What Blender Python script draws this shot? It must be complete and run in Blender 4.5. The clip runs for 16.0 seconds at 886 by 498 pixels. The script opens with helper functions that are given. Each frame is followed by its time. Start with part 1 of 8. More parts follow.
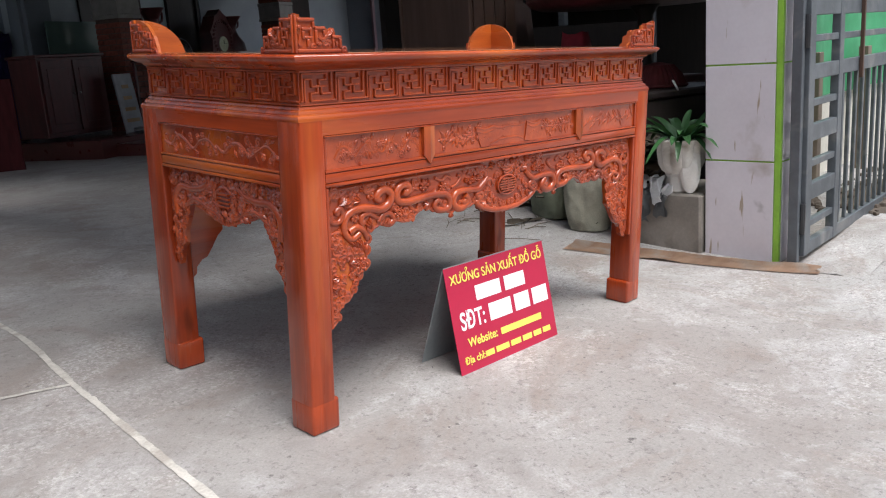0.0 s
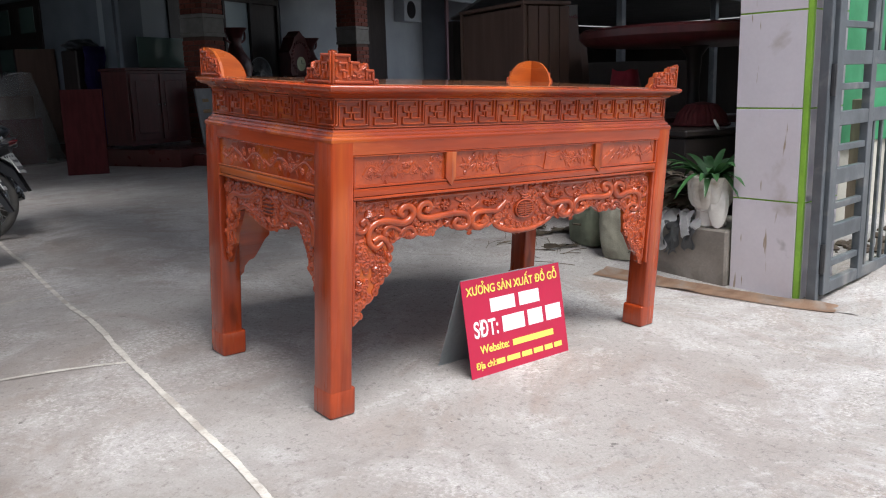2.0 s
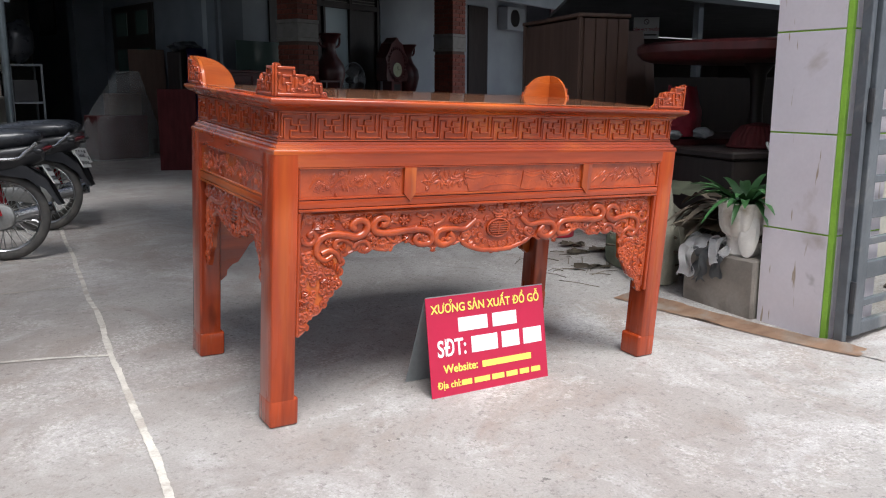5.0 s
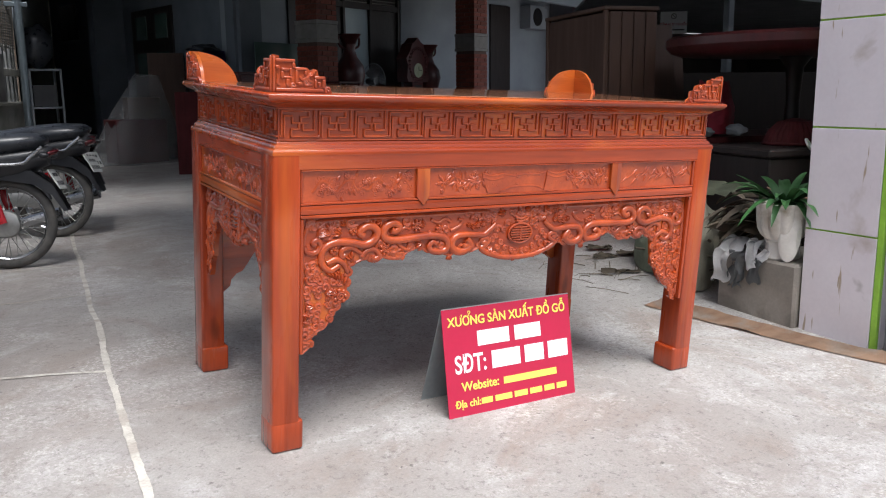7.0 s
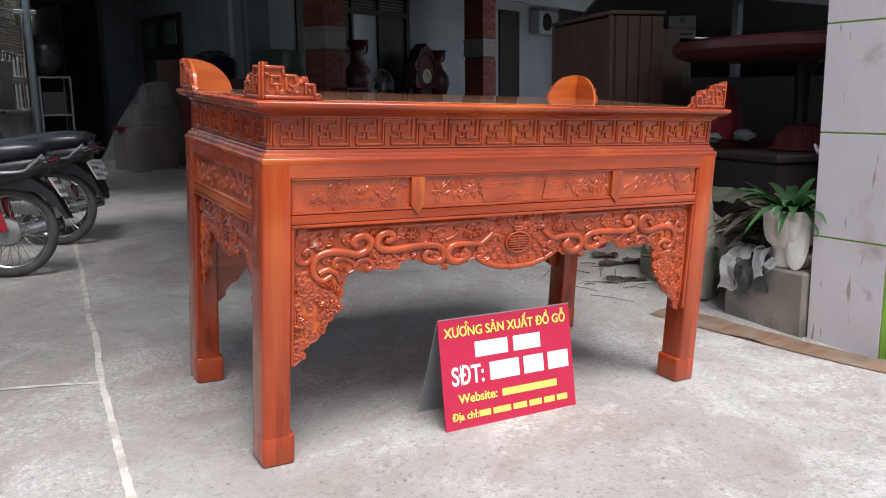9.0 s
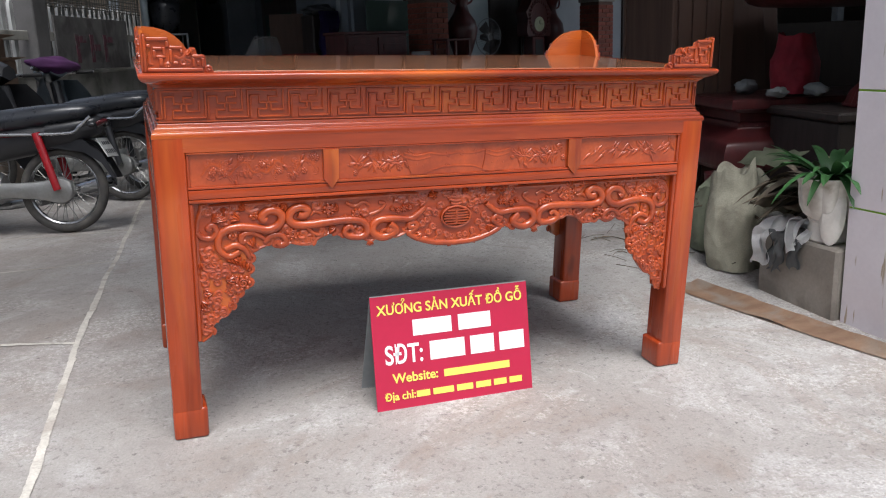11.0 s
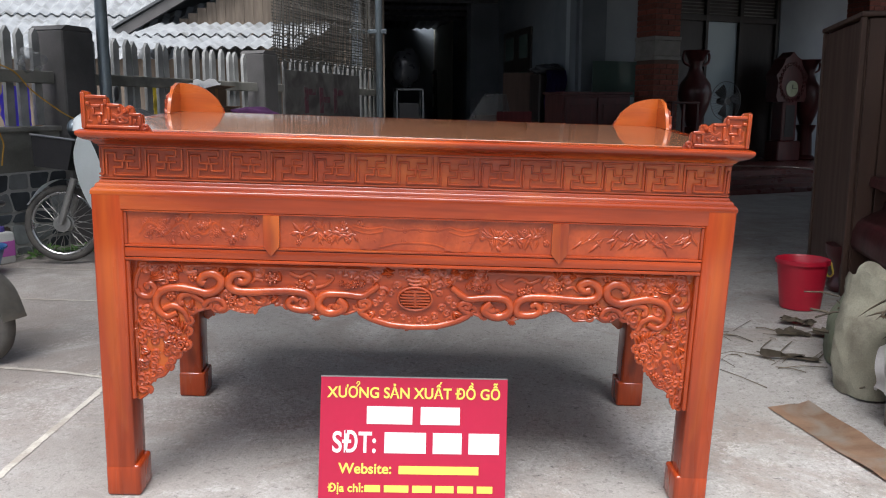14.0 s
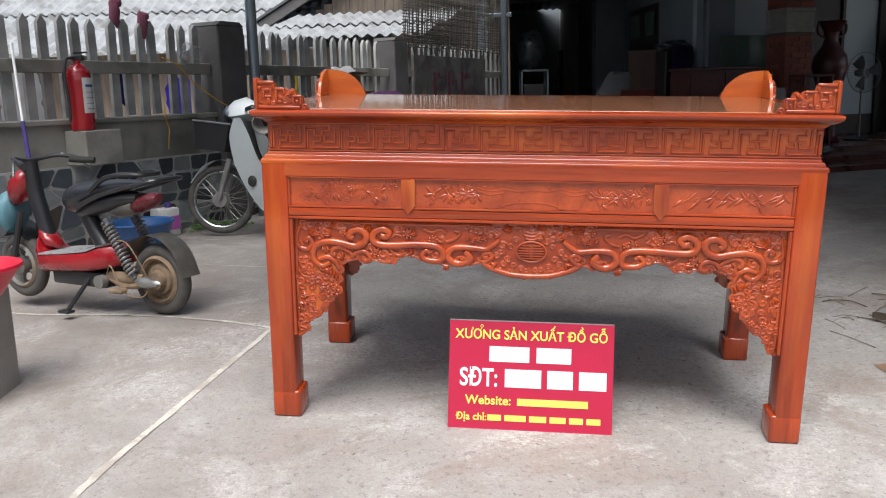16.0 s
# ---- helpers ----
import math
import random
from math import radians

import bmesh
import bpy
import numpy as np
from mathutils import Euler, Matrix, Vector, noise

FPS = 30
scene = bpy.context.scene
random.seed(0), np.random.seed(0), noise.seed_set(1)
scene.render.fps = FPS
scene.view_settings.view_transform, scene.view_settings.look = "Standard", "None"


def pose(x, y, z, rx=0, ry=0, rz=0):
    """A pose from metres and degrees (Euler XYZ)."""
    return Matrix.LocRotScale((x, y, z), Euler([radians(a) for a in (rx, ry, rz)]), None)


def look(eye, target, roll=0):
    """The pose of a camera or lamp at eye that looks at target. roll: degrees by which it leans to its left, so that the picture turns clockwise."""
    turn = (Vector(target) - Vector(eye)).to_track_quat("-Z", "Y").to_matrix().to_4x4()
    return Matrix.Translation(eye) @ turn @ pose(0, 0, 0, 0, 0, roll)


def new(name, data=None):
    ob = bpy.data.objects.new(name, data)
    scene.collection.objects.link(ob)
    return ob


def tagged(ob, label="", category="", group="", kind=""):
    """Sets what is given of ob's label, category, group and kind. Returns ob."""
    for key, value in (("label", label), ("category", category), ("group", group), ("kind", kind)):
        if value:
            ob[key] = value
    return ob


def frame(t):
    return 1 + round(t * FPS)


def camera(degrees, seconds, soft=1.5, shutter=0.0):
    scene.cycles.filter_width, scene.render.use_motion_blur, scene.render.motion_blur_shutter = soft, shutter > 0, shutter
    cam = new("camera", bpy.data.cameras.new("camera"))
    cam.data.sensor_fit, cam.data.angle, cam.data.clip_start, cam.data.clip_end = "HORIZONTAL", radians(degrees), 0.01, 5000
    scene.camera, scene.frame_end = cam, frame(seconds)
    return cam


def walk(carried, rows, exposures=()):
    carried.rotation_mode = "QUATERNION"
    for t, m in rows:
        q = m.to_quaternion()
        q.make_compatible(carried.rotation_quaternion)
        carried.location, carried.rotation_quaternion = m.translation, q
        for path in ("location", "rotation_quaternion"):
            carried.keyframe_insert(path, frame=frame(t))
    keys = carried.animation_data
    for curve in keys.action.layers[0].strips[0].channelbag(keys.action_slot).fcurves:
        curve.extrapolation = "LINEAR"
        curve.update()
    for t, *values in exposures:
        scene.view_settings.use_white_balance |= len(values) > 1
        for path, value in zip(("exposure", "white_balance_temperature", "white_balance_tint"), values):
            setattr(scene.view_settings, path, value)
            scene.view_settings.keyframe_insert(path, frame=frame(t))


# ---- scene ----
cam = camera(56.15, 16.0, soft=1.08)
PATH = [
    (0, (-2.3138, -2.4772, 1.1306), (-0.9270, -1.1116, 0.6700), -4.12),
    (0.5, (-2.0619, -2.4874, 1.1221), (-0.7408, -1.0649, 0.6411), -3.20),
    (1, (-2.0829, -2.5381, 1.1275), (-0.8131, -1.0673, 0.6539), -2.14),
    (1.5, (-2.3208, -2.6716, 1.1342), (-1.0516, -1.1907, 0.6914), -1.34),
    (2, (-2.4045, -2.8311, 1.1532), (-1.1234, -1.3471, 0.7574), -1.63),
    (2.5, (-2.3555, -3.0227, 1.1517), (-1.0776, -1.5259, 0.7961), -1.61),
    (3, (-2.3145, -3.0678, 1.1441), (-1.0657, -1.5419, 0.8090), -1.54),
    (3.5, (-2.2987, -3.0638, 1.1502), (-1.0713, -1.5213, 0.8126), -1.95),
    (3.7, (-2.2733, -3.0662, 1.1589), (-1.0486, -1.5237, 0.8110), -1.95),
    (5.8, (-1.7497, -3.1655, 1.1760), (-0.7900, -1.4534, 0.7917), 0.05),
    (6, (-1.7423, -3.1239, 1.1714), (-0.7832, -1.4095, 0.7957), -0.56),
    (6.5, (-1.7798, -2.9828, 1.1478), (-0.7914, -1.2840, 0.7774), -1.08),
    (7, (-1.7561, -2.9412, 1.1486), (-0.7405, -1.2589, 0.7766), -0.62),
    (7.5, (-1.7522, -2.9018, 1.1542), (-0.7240, -1.2236, 0.7991), 0.06),
    (8, (-1.7556, -2.8830, 1.1516), (-0.7434, -1.1940, 0.8013), 0.10),
    (8.5, (-1.7318, -2.8889, 1.1523), (-0.7298, -1.1949, 0.7962), -0.40),
    (8.7, (-1.7062, -2.9017, 1.1508), (-0.7076, -1.2061, 0.7935), -0.67),
    (10.8, (-1.2384, -2.9987, 1.1878), (-0.4508, -1.2083, 0.7703), -0.56),
    (11, (-0.9470, -3.0894, 1.1933), (-0.2843, -1.2622, 0.7221), -2.00),
    (11.5, (-0.7588, -3.1243, 1.1953), (-0.2397, -1.2449, 0.7497), -3.17),
    (12, (-0.5722, -3.0551, 1.1951), (-0.1850, -1.1399, 0.7686), -1.94),
    (12.5, (-0.3720, -3.0550, 1.1838), (-0.0853, -1.1186, 0.7735), -1.13),
    (13, (-0.1590, -3.1071, 1.1973), (0.0331, -1.1545, 0.8094), -0.17),
    (13.5, (-0.0365, -3.0240, 1.1933), (0.0569, -1.0612, 0.8212), -0.18),
    (14, (0.0669, -2.9910, 1.2068), (0.1109, -1.0191, 0.8758), -0.01),
    (14.5, (0.1988, -3.0498, 1.2001), (0.1745, -1.0725, 0.9012), -0.13),
    (15, (0.2374, -3.1262, 1.1796), (0.0905, -1.1572, 0.8609), -1.39),
    (15.5, (0.1710, -3.2479, 1.1716), (-0.0333, -1.2886, 0.8262), -1.31),
    (16, (0.1065, -3.3800, 1.1874), (-0.1525, -1.4311, 0.8206), -1.53),
]
walk(cam, [(t, look(eye, target, roll)) for t, eye, target, roll in PATH],
     [(0.0, 0.56, 6320, 10), (1.5, 0.68, 6320, 10), (3.5, 0.63, 6300, 10), (6.0, 0.75, 6300, 10), (8.5, 0.76, 6300, 10), (11.0, 0.58, 6320, 10), (13.5, 0.68, 6340, 10), (15.0, 0.72, 6450, 10), (16.0, 0.67, 6500, 10)])

# ---- light ----
world = bpy.data.worlds.new("overcast_day")
world.use_nodes = True
scene.world = world
_wn = world.node_tree.nodes
_sky = _wn.new("ShaderNodeTexSky")
_sky.sky_type = "NISHITA"
_sky.sun_disc = False
_sky.sun_elevation = radians(65)
_sky.sun_rotation = radians(190)
_sky.dust_density = 4.0
_sky.ozone_density = 0.6
_bg = _wn["Background"]
_bg.inputs["Strength"].default_value = 0.124
_hsv = _wn.new("ShaderNodeHueSaturation")
_hsv.inputs["Saturation"].default_value = 0.55
world.node_tree.links.new(_sky.outputs[0], _hsv.inputs["Color"])
world.node_tree.links.new(_hsv.outputs[0], _bg.inputs["Color"])
sun_data = bpy.data.lights.new("sun", "SUN")
sun_data.energy, sun_data.angle, sun_data.color = 2.8, radians(38), (0.985, 0.985, 0.985)
sun = new("sun", sun_data)
sun.matrix_world = look((0.3, -6.5, 14.0), (0, 0, 0))

# ---- building helpers ----
from mathutils.geometry import tessellate_polygon

TABLE = pose(0.0143, -0.0078, 0.0008, 3.068, 1.875, 0.147)          # the forecourt slopes, and the table with it
HOUSE = pose(3.40, 9.31, 0, 0, 0, 22)
FENCE = pose(-3.0, 4.15, 0, 0, 0, 69.4)


def ground_z(x, y):
    r = math.hypot(x / 2.0, y / 1.5)
    u = min(max((r - 0.75) / 0.85, 0), 1)
    w = 1 - u * u * (3 - 2 * u)
    q = min(max((1.0 - y) / 2.0, 0), 1)
    q = q * q * (3 - 2 * q)
    base = 0.05 + 0.012 * min(max(x, -4), 4) - 0.12 * q
    a, b, c = (min(max(v, 0), 1) for v in ((y - 1.2) / 1.3, (7.0 - y) / 2.5, (0.9 - x) / 1.3))     # a low swell under the parked bikes
    base += 0.05 * a * a * (3 - 2 * a) * b * b * (3 - 2 * b) * c * c * (3 - 2 * c)
    return w * (-0.03274 * x + 0.05361 * y + 0.0012) + (1 - w) * base


def on_ground(x, y, rz=0, dz=0.0):
    return pose(x, y, ground_z(x, y) + dz, 0, 0, rz)


def thing(name, m, label, category, group="", kind=""):
    ob = new(name)
    ob.empty_display_size = 0.1
    ob.matrix_world = m
    return tagged(ob, label, category, group, kind)


def mesh_of(bm, name, material, sharp=35):
    bmesh.ops.recalc_face_normals(bm, faces=bm.faces)
    me = bpy.data.meshes.new(name)
    bm.to_mesh(me)
    bm.free()
    for mat in (material if isinstance(material, (list, tuple)) else [material]):
        me.materials.append(mat)
    me.polygons.foreach_set("use_smooth", [True] * len(me.polygons))
    me.set_sharp_from_angle(angle=radians(sharp))
    return me


def part(name, bm, material, parent, label="", m=None, sharp=35):
    me = bm if isinstance(bm, bpy.types.Mesh) else mesh_of(bm, name, material, sharp)
    ob = new(name, me)
    ob.parent = parent
    if m is not None:
        ob.matrix_basis = m
    return tagged(ob, label)


def solid(name, bm, material, label, category, m=None, group="", kind="", sharp=35):
    ob = new(name, mesh_of(bm, name, material, sharp))
    if m is not None:
        ob.matrix_basis = m
    return tagged(ob, label, category, group, kind)


def B():
    return bmesh.new()


def box(bm, x0, x1, y0, y1, z0, z1, bevel=0.0, m=None, segs=1):
    vs = [bm.verts.new(p) for p in ((x0, y0, z0), (x1, y0, z0), (x1, y1, z0), (x0, y1, z0), (x0, y0, z1), (x1, y0, z1), (x1, y1, z1), (x0, y1, z1))]
    fs = [bm.faces.new([vs[i] for i in f]) for f in ((0, 3, 2, 1), (4, 5, 6, 7), (0, 1, 5, 4), (1, 2, 6, 5), (2, 3, 7, 6), (3, 0, 4, 7))]
    if bevel:
        es = list({e for f in fs for e in f.edges})
        out = bmesh.ops.bevel(bm, geom=es, offset=bevel, segments=segs, affect="EDGES", profile=0.5)
        vs = list({v for f in out["faces"] for v in f.verts} | {v for v in vs if v.is_valid})
    if m is not None:
        bmesh.ops.transform(bm, matrix=m, verts=[v for v in vs if v.is_valid])
    return bm


def slab(x0, x1, y0, y1, z0, z1, bevel=0.0, segs=1):
    return box(B(), x0, x1, y0, y1, z0, z1, bevel, None, segs)


def lathe(bm, profile, n=20, m=Matrix.Identity(4), wob=None, caps=True):
    """Rings of (radius, height) about z."""
    rings = []
    for r, z in profile:
        ring = []
        for i in range(n):
            a = 2 * math.pi * i / n
            k = wob(a, z) if wob else 1.0
            ring.append(bm.verts.new(m @ Vector((r * k * math.cos(a), r * k * math.sin(a), z))))
        rings.append(ring)
    for a, b in zip(rings, rings[1:]):
        for i in range(n):
            bm.faces.new((a[i], a[(i + 1) % n], b[(i + 1) % n], b[i]))
    if caps:
        bm.faces.new(rings[0][::-1])
        bm.faces.new(rings[-1])
    return bm


def tube(bm, pts, r, n=6, squash=None):
    """A tube along points; r is one radius or one for each point."""
    pts = [Vector(p) for p in pts]
    rs = r if isinstance(r, (list, tuple)) else [r] * len(pts)
    rings, up = [], None
    for i, p in enumerate(pts):
        d = (pts[min(i + 1, len(pts) - 1)] - pts[max(i - 1, 0)]).normalized()
        if up is None:
            up = Vector((0, 0, 1)) if abs(d.z) < 0.9 else Vector((1, 0, 0))
        side = d.cross(up)
        if side.length < 1e-4:
            side = d.cross(Vector((0, 1, 0)))
        side.normalize()
        up = side.cross(d).normalized()
        ring = []
        for k in range(n):
            a = 2 * math.pi * k / n
            o = side * math.cos(a) * rs[i] + up * math.sin(a) * rs[i]
            if squash:
                o = Vector((o.x * squash[0], o.y * squash[1], o.z * squash[2]))
            ring.append(bm.verts.new(p + o))
        rings.append(ring)
    for a, b in zip(rings, rings[1:]):
        for k in range(n):
            bm.faces.new((a[k], a[(k + 1) % n], b[(k + 1) % n], b[k]))
    bm.faces.new(rings[0][::-1])
    bm.faces.new(rings[-1])
    return bm


def curve_pts(ctrl, n=8):
    """A smooth line through control points."""
    c = [Vector(p) for p in ctrl]
    c = [2 * c[0] - c[1]] + c + [2 * c[-1] - c[-2]]
    out = []
    for i in range(1, len(c) - 2):
        p0, p1, p2, p3 = c[i - 1:i + 3]
        for k in range(n):
            t = k / n
            out.append(0.5 * ((2 * p1) + (p2 - p0) * t + (2 * p0 - 5 * p1 + 4 * p2 - p3) * t * t + (3 * p1 - p0 - 3 * p2 + p3) * t ** 3))
    out.append(c[-2])
    return out


def prism(bm, outline, a0, a1, axis="y"):
    """An outline of two coordinates, made thick along an axis."""
    def at(u, v, a):
        return (u, a, v) if axis == "y" else (a, u, v) if axis == "x" else (u, v, a)
    lo = [bm.verts.new(at(u, v, a0)) for u, v in outline]
    hi = [bm.verts.new(at(u, v, a1)) for u, v in outline]
    k = len(outline)
    for i in range(k):
        bm.faces.new((lo[i], hi[i], hi[(i + 1) % k], lo[(i + 1) % k]))
    for a, b, c in tessellate_polygon([[Vector((u, v, 0)) for u, v in outline]]):
        bm.faces.new((lo[a], lo[b], lo[c]))
        bm.faces.new((hi[a], hi[c], hi[b]))
    return bm


def blob(bm, c, r, n=8, m=3, seed=0, rough=0.0):
    """A lumpy ball with radii r = (x, y, z)."""
    c = Vector(c)
    rings = []
    for j in range(1, m * 2):
        t = math.pi * j / (m * 2)
        ring = []
        for i in range(n):
            a = 2 * math.pi * i / n
            d = Vector((math.sin(t) * math.cos(a), math.sin(t) * math.sin(a), math.cos(t)))
            k = 1 + rough * noise.noise(d * 1.7 + Vector((seed * 7.3, seed * 3.1, 0))) if rough else 1
            ring.append(bm.verts.new(c + Vector((d.x * r[0], d.y * r[1], d.z * r[2])) * k))
        rings.append(ring)
    top, bot = bm.verts.new(c + Vector((0, 0, r[2]))), bm.verts.new(c - Vector((0, 0, r[2])))
    for i in range(n):
        bm.faces.new((top, rings[0][i], rings[0][(i + 1) % n]))
        bm.faces.new((bot, rings[-1][(i + 1) % n], rings[-1][i]))
    for a, b in zip(rings, rings[1:]):
        for i in range(n):
            bm.faces.new((a[i], b[i], b[(i + 1) % n], a[(i + 1) % n]))
    return bm


def writing(text, size, material, parent, m, name="lettering", align="CENTER"):
    cu = bpy.data.curves.new(name, "FONT")
    cu.body, cu.size, cu.align_x, cu.extrude, cu.offset = text, size, align, 0.0006, size * 0.018
    tmp = bpy.data.objects.new(name, cu)
    scene.collection.objects.link(tmp)
    me = bpy.data.meshes.new_from_object(tmp.evaluated_get(bpy.context.evaluated_depsgraph_get()))
    bpy.data.objects.remove(tmp)
    me.materials.clear()
    me.materials.append(material)
    ob = new(name, me)
    ob.parent, ob.matrix_basis = parent, m
    return ob

def torus(bm, R, r, n=40, k=10, m=Matrix.Identity(4), flat=1.0):
    rings = []
    for i in range(n):
        a = 2 * math.pi * i / n
        rings.append([bm.verts.new(m @ Vector(((R + r * math.cos(b)) * math.cos(a), r * flat * math.sin(b), (R + r * math.cos(b)) * math.sin(a)))) for b in [2 * math.pi * j / k for j in range(k)]])
    for i in range(n):
        a, b = rings[i], rings[(i + 1) % n]
        for j in range(k):
            bm.faces.new((a[j], a[(j + 1) % k], b[(j + 1) % k], b[j]))
    return bm


def shell(bm, ctrl_a, ctrl_b, thick, n=6):
    """A skin stretched between two smooth lines, with thickness."""
    a, b = curve_pts(ctrl_a, n), curve_pts(ctrl_b, n)
    rows = []
    for p, q in zip(a, b):
        rows.append([bm.verts.new(p.lerp(q, j / 4)) for j in range(5)])
    fs = []
    for r0, r1 in zip(rows, rows[1:]):
        for j in range(4):
            fs.append(bm.faces.new((r0[j], r0[j + 1], r1[j + 1], r1[j])))
    bmesh.ops.solidify(bm, geom=fs, thickness=thick)
    return bm


def loft(bm, sections):
    """Closed cross-sections, each a list of points, skinned together and capped."""
    rings = [[bm.verts.new(p) for p in s] for s in sections]
    n = len(rings[0])
    for a, b in zip(rings, rings[1:]):
        for i in range(n):
            bm.faces.new((a[i], a[(i + 1) % n], b[(i + 1) % n], b[i]))
    bm.faces.new(rings[0][::-1])
    bm.faces.new(rings[-1])
    return bm


def oval(x, z, w, h, n=12, drop=0.0):
    return [(x, w * math.cos(2 * math.pi * i / n), z + h * math.sin(2 * math.pi * i / n)) for i in range(n)]


# ---- materials ----
def surface(name, col, col2=None, rough=0.6, metal=0.0, scale=6.0, fine=70.0, mix=0.5, grain=0.12, bump=0.15, stretch=(1, 1, 1), coat=0.0, rvar=0.12, spec=0.5, island=0.0, stain=None, stain_scale=1.2, stain_at=0.6):
    """Two scales of variation over a base colour, fine relief, roughness that varies."""
    mat = bpy.data.materials.new(name)
    mat.use_nodes = True
    nt = mat.node_tree
    nd, ln = nt.nodes, nt.links
    bs = nd["Principled BSDF"]
    tc = nd.new("ShaderNodeTexCoord")
    mp = nd.new("ShaderNodeMapping")
    mp.inputs["Scale"].default_value = stretch
    ln.new(tc.outputs["Object"], mp.inputs["Vector"])
    big, small = nd.new("ShaderNodeTexNoise"), nd.new("ShaderNodeTexNoise")
    for n, s, d in ((big, scale, 5), (small, fine, 3)):
        n.inputs["Scale"].default_value = s
        n.inputs["Detail"].default_value = d
        ln.new(mp.outputs[0], n.inputs["Vector"])
    ramp = nd.new("ShaderNodeMapRange")
    ramp.inputs["From Min"].default_value, ramp.inputs["From Max"].default_value = 0.35, 0.65
    ln.new(big.outputs["Fac"], ramp.inputs["Value"])
    mx = nd.new("ShaderNodeMix")
    mx.data_type = "RGBA"
    c2 = col2 or tuple(c * 0.7 for c in col)
    mx.inputs["A"].default_value, mx.inputs["B"].default_value = (*col, 1), (*c2, 1)
    mul = nd.new("ShaderNodeMath")
    mul.operation = "MULTIPLY"
    mul.inputs[1].default_value = mix
    ln.new(ramp.outputs[0], mul.inputs[0])
    ln.new(mul.outputs[0], mx.inputs["Factor"])
    last = mx.outputs["Result"]
    if stain:
        st = nd.new("ShaderNodeTexNoise")
        st.inputs["Scale"].default_value, st.inputs["Detail"].default_value, st.inputs["Distortion"].default_value = stain_scale, 6, 0.6
        ln.new(tc.outputs["Object"], st.inputs["Vector"])
        sr = nd.new("ShaderNodeMapRange")
        sr.inputs["From Min"].default_value, sr.inputs["From Max"].default_value = stain_at - 0.08, stain_at + 0.08
        ln.new(st.outputs["Fac"], sr.inputs["Value"])
        sm = nd.new("ShaderNodeMix")
        sm.data_type = "RGBA"
        sm.inputs["B"].default_value = (*stain, 1)
        ln.new(last, sm.inputs["A"])
        ln.new(sr.outputs[0], sm.inputs["Factor"])
        last = sm.outputs["Result"]
    hv = nd.new("ShaderNodeHueSaturation")
    gv = nd.new("ShaderNodeMapRange")
    gv.inputs["To Min"].default_value, gv.inputs["To Max"].default_value = 1 - grain, 1 + grain
    ln.new(small.outputs["Fac"], gv.inputs["Value"])
    val = gv.outputs[0]
    if island:
        info = nd.new("ShaderNodeObjectInfo")
        rv = nd.new("ShaderNodeMapRange")
        rv.inputs["To Min"].default_value, rv.inputs["To Max"].default_value = 1 - island, 1 + island
        ln.new(info.outputs["Random"], rv.inputs["Value"])
        m2 = nd.new("ShaderNodeMath")
        m2.operation = "MULTIPLY"
        ln.new(val, m2.inputs[0])
        ln.new(rv.outputs[0], m2.inputs[1])
        val = m2.outputs[0]
    ln.new(val, hv.inputs["Value"])
    ln.new(last, hv.inputs["Color"])
    ln.new(hv.outputs[0], bs.inputs["Base Color"])
    rr = nd.new("ShaderNodeMapRange")
    rr.inputs["To Min"].default_value, rr.inputs["To Max"].default_value = max(rough - rvar, 0.03), min(rough + rvar, 1)
    ln.new(big.outputs["Fac"], rr.inputs["Value"])
    ln.new(rr.outputs[0], bs.inputs["Roughness"])
    if bump:
        bp = nd.new("ShaderNodeBump")
        bp.inputs["Strength"].default_value, bp.inputs["Distance"].default_value = bump, 0.004
        ln.new(small.outputs["Fac"], bp.inputs["Height"])
        ln.new(bp.outputs[0], bs.inputs["Normal"])
    bs.inputs["Metallic"].default_value = metal
    bs.inputs["Coat Weight"].default_value = coat
    bs.inputs["Coat Roughness"].default_value = 0.12
    bs.inputs["Specular IOR Level"].default_value = spec
    return mat


def glass(name, col=(0.9, 0.95, 0.95), rough=0.02):
    mat = bpy.data.materials.new(name)
    mat.use_nodes = True
    bs = mat.node_tree.nodes["Principled BSDF"]
    bs.inputs["Base Color"].default_value = (*col, 1)
    bs.inputs["Roughness"].default_value = rough
    bs.inputs["Transmission Weight"].default_value = 1.0
    return mat


WOOD_A, WOOD_B = (0.43, 0.060, 0.0132), (0.18, 0.023, 0.006)


